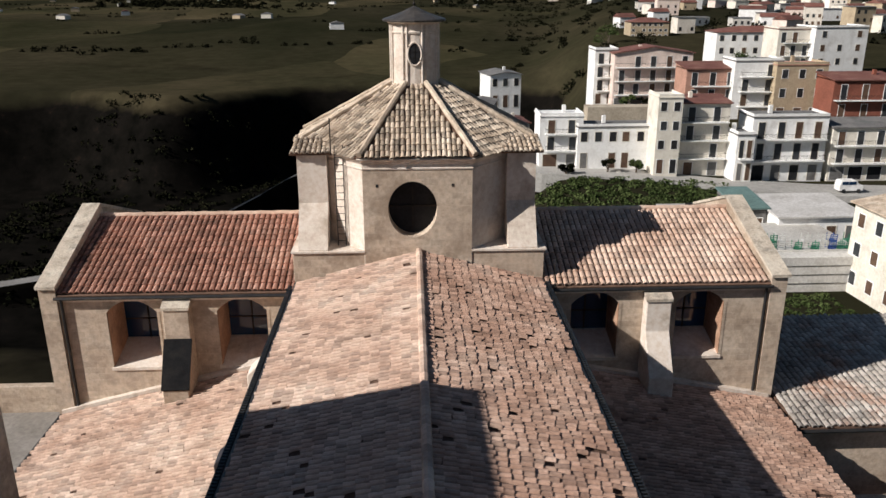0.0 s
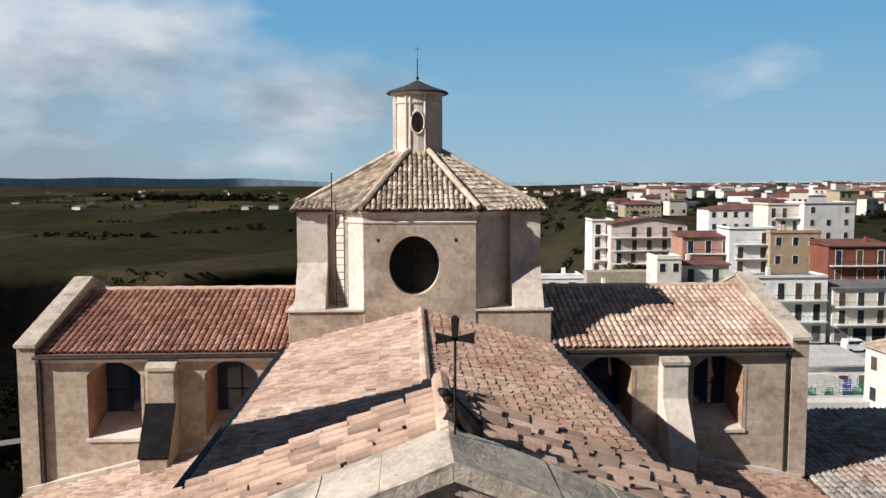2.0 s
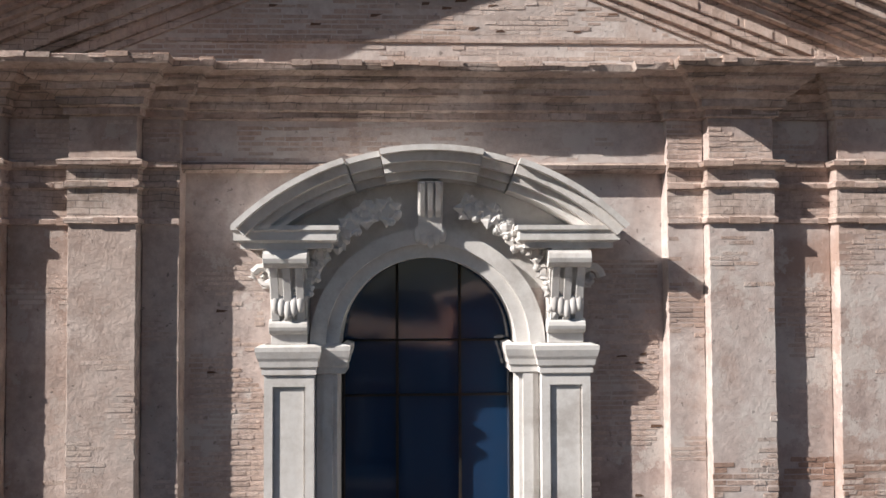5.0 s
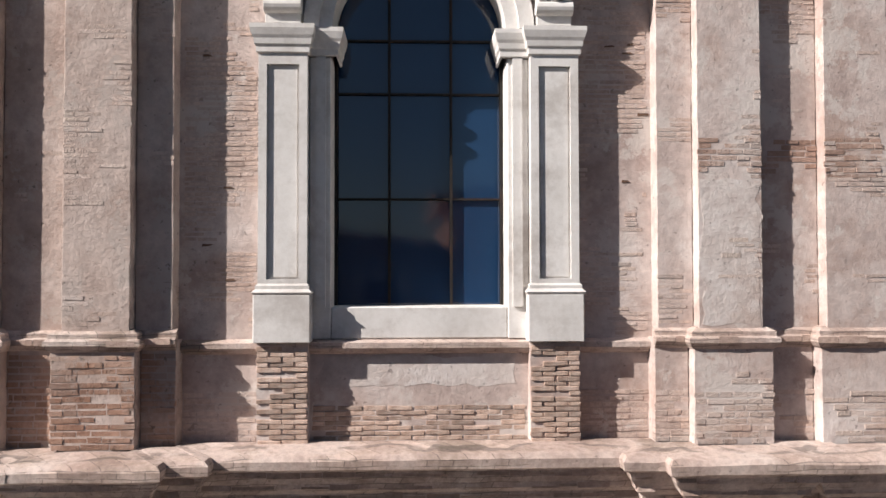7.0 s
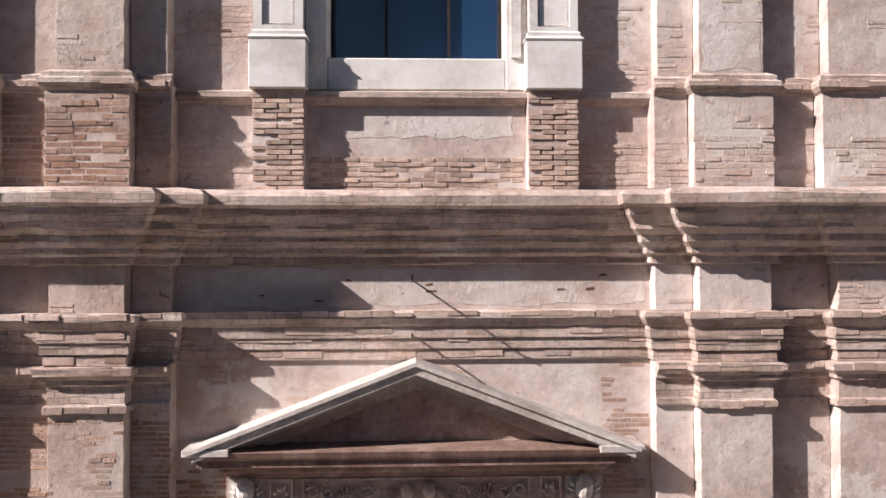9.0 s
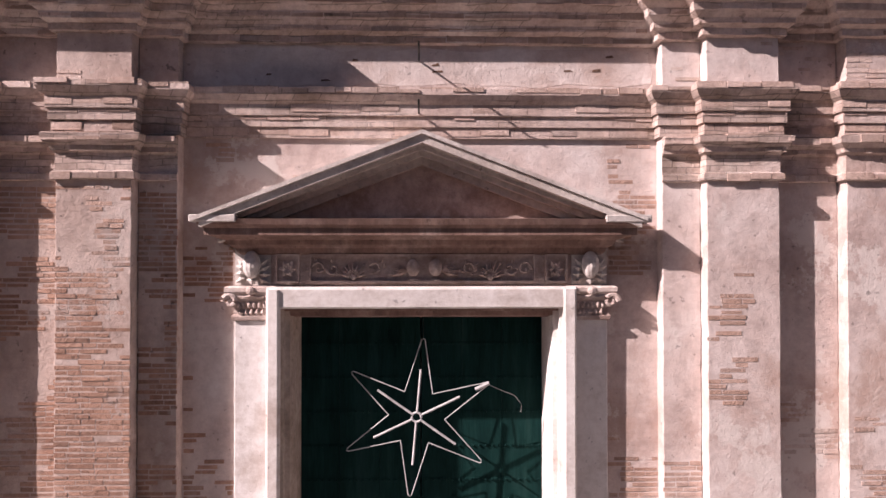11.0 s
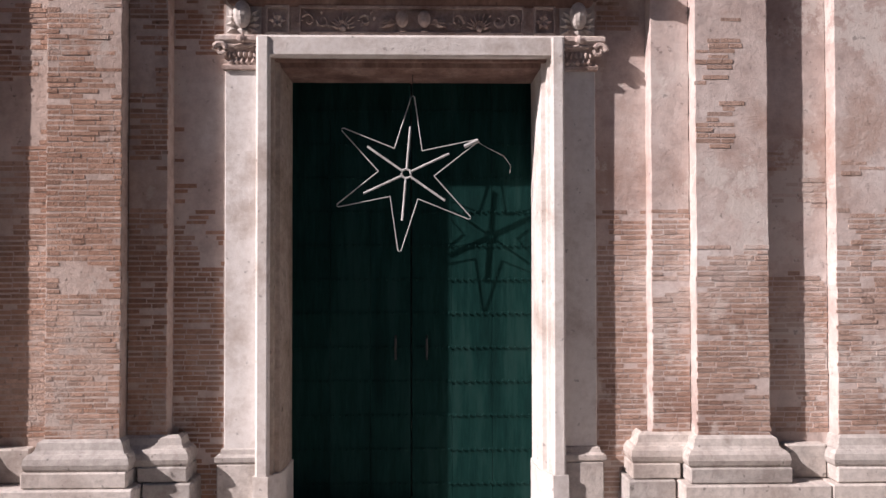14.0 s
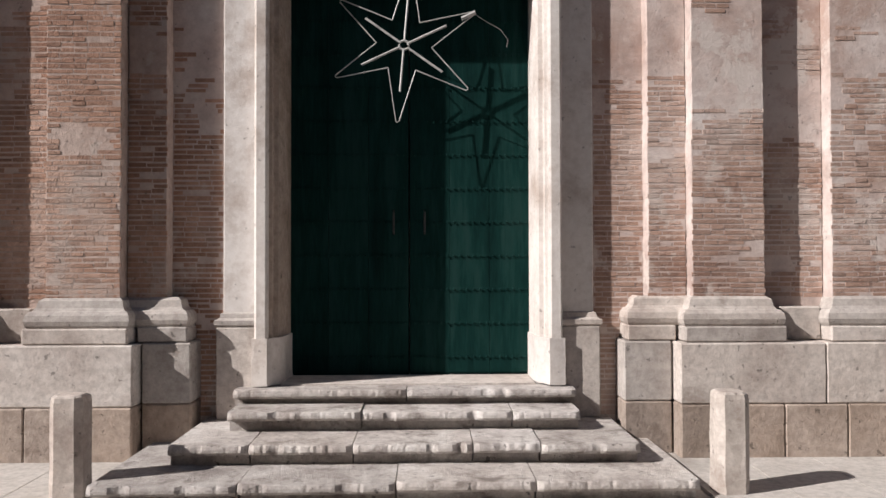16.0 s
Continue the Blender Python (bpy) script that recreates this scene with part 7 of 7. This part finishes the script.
part("body", Geo().prism([(x + VX, z + VZ) for x, z in ((73.2, -7.9), (77.2, -7.9), (77.2, -7.0), (76.5, -6.9), (76.0, -6.2), (73.4, -6.2), (73.2, -6.9))], 113.2, 114.9), WPAINT, van, bevel=0.08)
for a, b in ((73.6, 74.6), (74.7, 75.9)):
    part("side_window", Geo().box(a + VX, b + VX, 113.16, 113.2, -6.85 + VZ, -6.35 + VZ), GLASS, van)
for x in (73.95 + VX, 76.4 + VX):
    wh = part("wheel", Geo().add([(x + 0.32 * math.cos(2 * math.pi * i / 14), yy, -7.88 + VZ + 0.32 * math.sin(2 * math.pi * i / 14)) for yy in (113.12, 113.35) for i in range(14)], [tuple(range(14)), tuple(range(27, 13, -1))] + [(i, (i + 1) % 14, 14 + (i + 1) % 14, 14 + i) for i in range(14)]), METAL, van)

# neighbouring building with weathered tile roof
nb = root("side_building", "low building with weathered grey and red tile roof beside the transept", "building", at=(19, 26, 0))
part("wall", Geo().box(15.2, 30, 20.0, 28.2, -1, 7.0), TUFA, nb)
g = Geo()
slab(g, (14.95, 19.5, 7.15), (30, 19.5, 7.15), (30, 28.3, 8.05), (14.95, 28.3, 8.05), 0.15)
part("roof_deck", g, TILE_BED, nb)
g = Geo()
tile_slope(g, (15.0, 28.3, 8.07), (1, 0, 0), (0, -8.8, -0.9), 14.5, 9.0, 0.28, 0.42, 5, jitter=0.9)
part("roof_tiles", g, surface("lichen_tile", (0.26, 0.23, 0.21), (0.38, 0.35, 0.32), (0.47, 0.43, 0.39), 0.35, 5, 0.95, 0.4, 12, (0.34, 0.15, 0.08), 0.25, vary=0.35, spread=1), nb, "grey lichened tiles with red patches", kind="stuff")
part("gutter", Geo().tube([(14.95, 19.4, 7.05), (30, 19.4, 7.05)], 0.08, 8), METAL, nb)
part("front_wall", Geo().box(15.0, 30, 16.4, 17.8, -1, 5.2), TUFA, nb, "rough yellow stone wall", wobble=0.05)


# ---- plants ----
def bush(geo, c, r, rnd, n=60, leaf=0.35):
    for _ in range(n):
        d = Vector((rnd.gauss(0, 1), rnd.gauss(0, 1), rnd.gauss(0, 1))).normalized() * r * rnd.uniform(0.35, 1.0)
        p = Vector(c) + Vector((d.x, d.y, abs(d.z) * 0.8))
        a = Vector((rnd.gauss(0, 1), rnd.gauss(0, 1), rnd.gauss(0, 1))).normalized() * leaf * rnd.uniform(0.6, 1.3)
        b = a.orthogonal().normalized().lerp(Vector((rnd.gauss(0, 1), rnd.gauss(0, 1), rnd.gauss(0, 1))), 0.4).normalized() * leaf * rnd.uniform(0.4, 0.9)
        geo.add([p - a, p + b, p + a, p - b], [(0, 1, 2, 3)])


rnd = random.Random(31)
g = Geo()
for k in range(1500):
    x = rnd.uniform(-125, 30)
    y = rnd.uniform(95, 285)
    z = height(x, y)
    if z > -14.5:
        continue
    bush(g, (x, y, z), rnd.uniform(0.8, 3.0), rnd, 26, 0.55)
for k in range(90):
    y = rnd.uniform(430, 1500)
    x = rnd.uniform(-0.65, 0.25) * y
    lean = rnd.uniform(-0.25, 0.25)
    for q in range(rnd.choice((2, 5, 9))):
        xx, yy = x + q * rnd.uniform(5, 9), y + q * lean * 9
        bush(g, (xx, yy, height(xx, yy)), rnd.uniform(1.2, 3.4) * (1 + y / 2500), rnd, 26, 0.9)
for k in range(150):
    y = rnd.uniform(1150, 1500)
    x = rnd.choice((-0.33, -0.29, -0.26, -0.20, 0.10)) * y + rnd.gauss(0, 45)
    bush(g, (x, y, height(x, y)), rnd.uniform(5, 11), rnd, 60, 1.8)
for k in range(620):
    y = rnd.uniform(215, 1300)
    x = rnd.uniform(0.12, 0.72) * y
    if 60 < x < 122 and y < 300:
        continue
    bush(g, (x, y, height(x, y)), rnd.uniform(1.5, 3.6) * (1 + y / 1500), rnd, 34, 0.8)
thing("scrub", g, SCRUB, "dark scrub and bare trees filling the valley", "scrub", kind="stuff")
g = Geo()
for k in range(900):
    x = rnd.uniform(12, 52)
    y = rnd.uniform(97, 121) - 0.12 * (x - 30)
    if x > 35 and y < 104.5:
        continue
    bush(g, (x, y, height(x, y) - 0.2), rnd.uniform(0.4, 1.25), rnd, 36, 0.26)
for k in range(420):
    x, y = rnd.uniform(29, 44), rnd.uniform(48, 69.5)
    bush(g, (x, y, height(x, y) - 0.15), rnd.uniform(0.25, 0.7), rnd, 30, 0.16)
thing("green_bank", g, GREEN, "green weeds and bushes on the bank below the street", "bushes", kind="stuff")


def tree(x, y, hgt, spread, label, seed):
    rnd = random.Random(seed)
    z = height(x, y)
    t = root("tree", label, "tree", "town trees", at=(x, y, z))
    tk = Geo().tube([(x, y, z - 0.3), (x + 0.1, y, z + hgt * 0.3), (x - 0.05, y, z + hgt * 0.6)], [0.22, 0.16, 0.08], 7)
    cr_ = Geo()
    for k in range(9):
        a = rnd.uniform(0, 6.28)
        tip = (x + spread * 0.7 * math.cos(a), y + spread * 0.7 * math.sin(a), z + hgt * rnd.uniform(0.55, 0.95))
        tk.tube([(x, y, z + hgt * rnd.uniform(0.25, 0.5)), tip], [0.07, 0.02], 5)
        bush(cr_, (tip[0], tip[1], tip[2] - spread * 0.25), spread * 0.55, rnd, 60, 0.28)
    part("trunk", tk, BARK, t)
    part("crown", cr_, GREEN if seed % 2 else SCRUB, t)


for k, (x, y, hgt, sp) in enumerate([(33.5, 124, 2.6, 1.0), (38.5, 124, 2.2, 1.0), (26, 122.5, 2.4, 1.2), (46, 160, 3.5, 1.6), (50, 160, 3.0, 1.5), (88, 200, 6, 3), (70, 230, 8, 3), (60, 240, 9, 3.5), (57, 225, 7, 3), (66, 260, 8, 3), (95, 250, 8, 3), (110, 230, 7, 3), (84, 118, 3.5, 1.6), (40, 250, 9, 4), (34, 235, 8, 3.5)]):
    tree(x, y, hgt, sp, "dark evergreen tree among the houses" if k % 2 else "small leafy street tree", k)
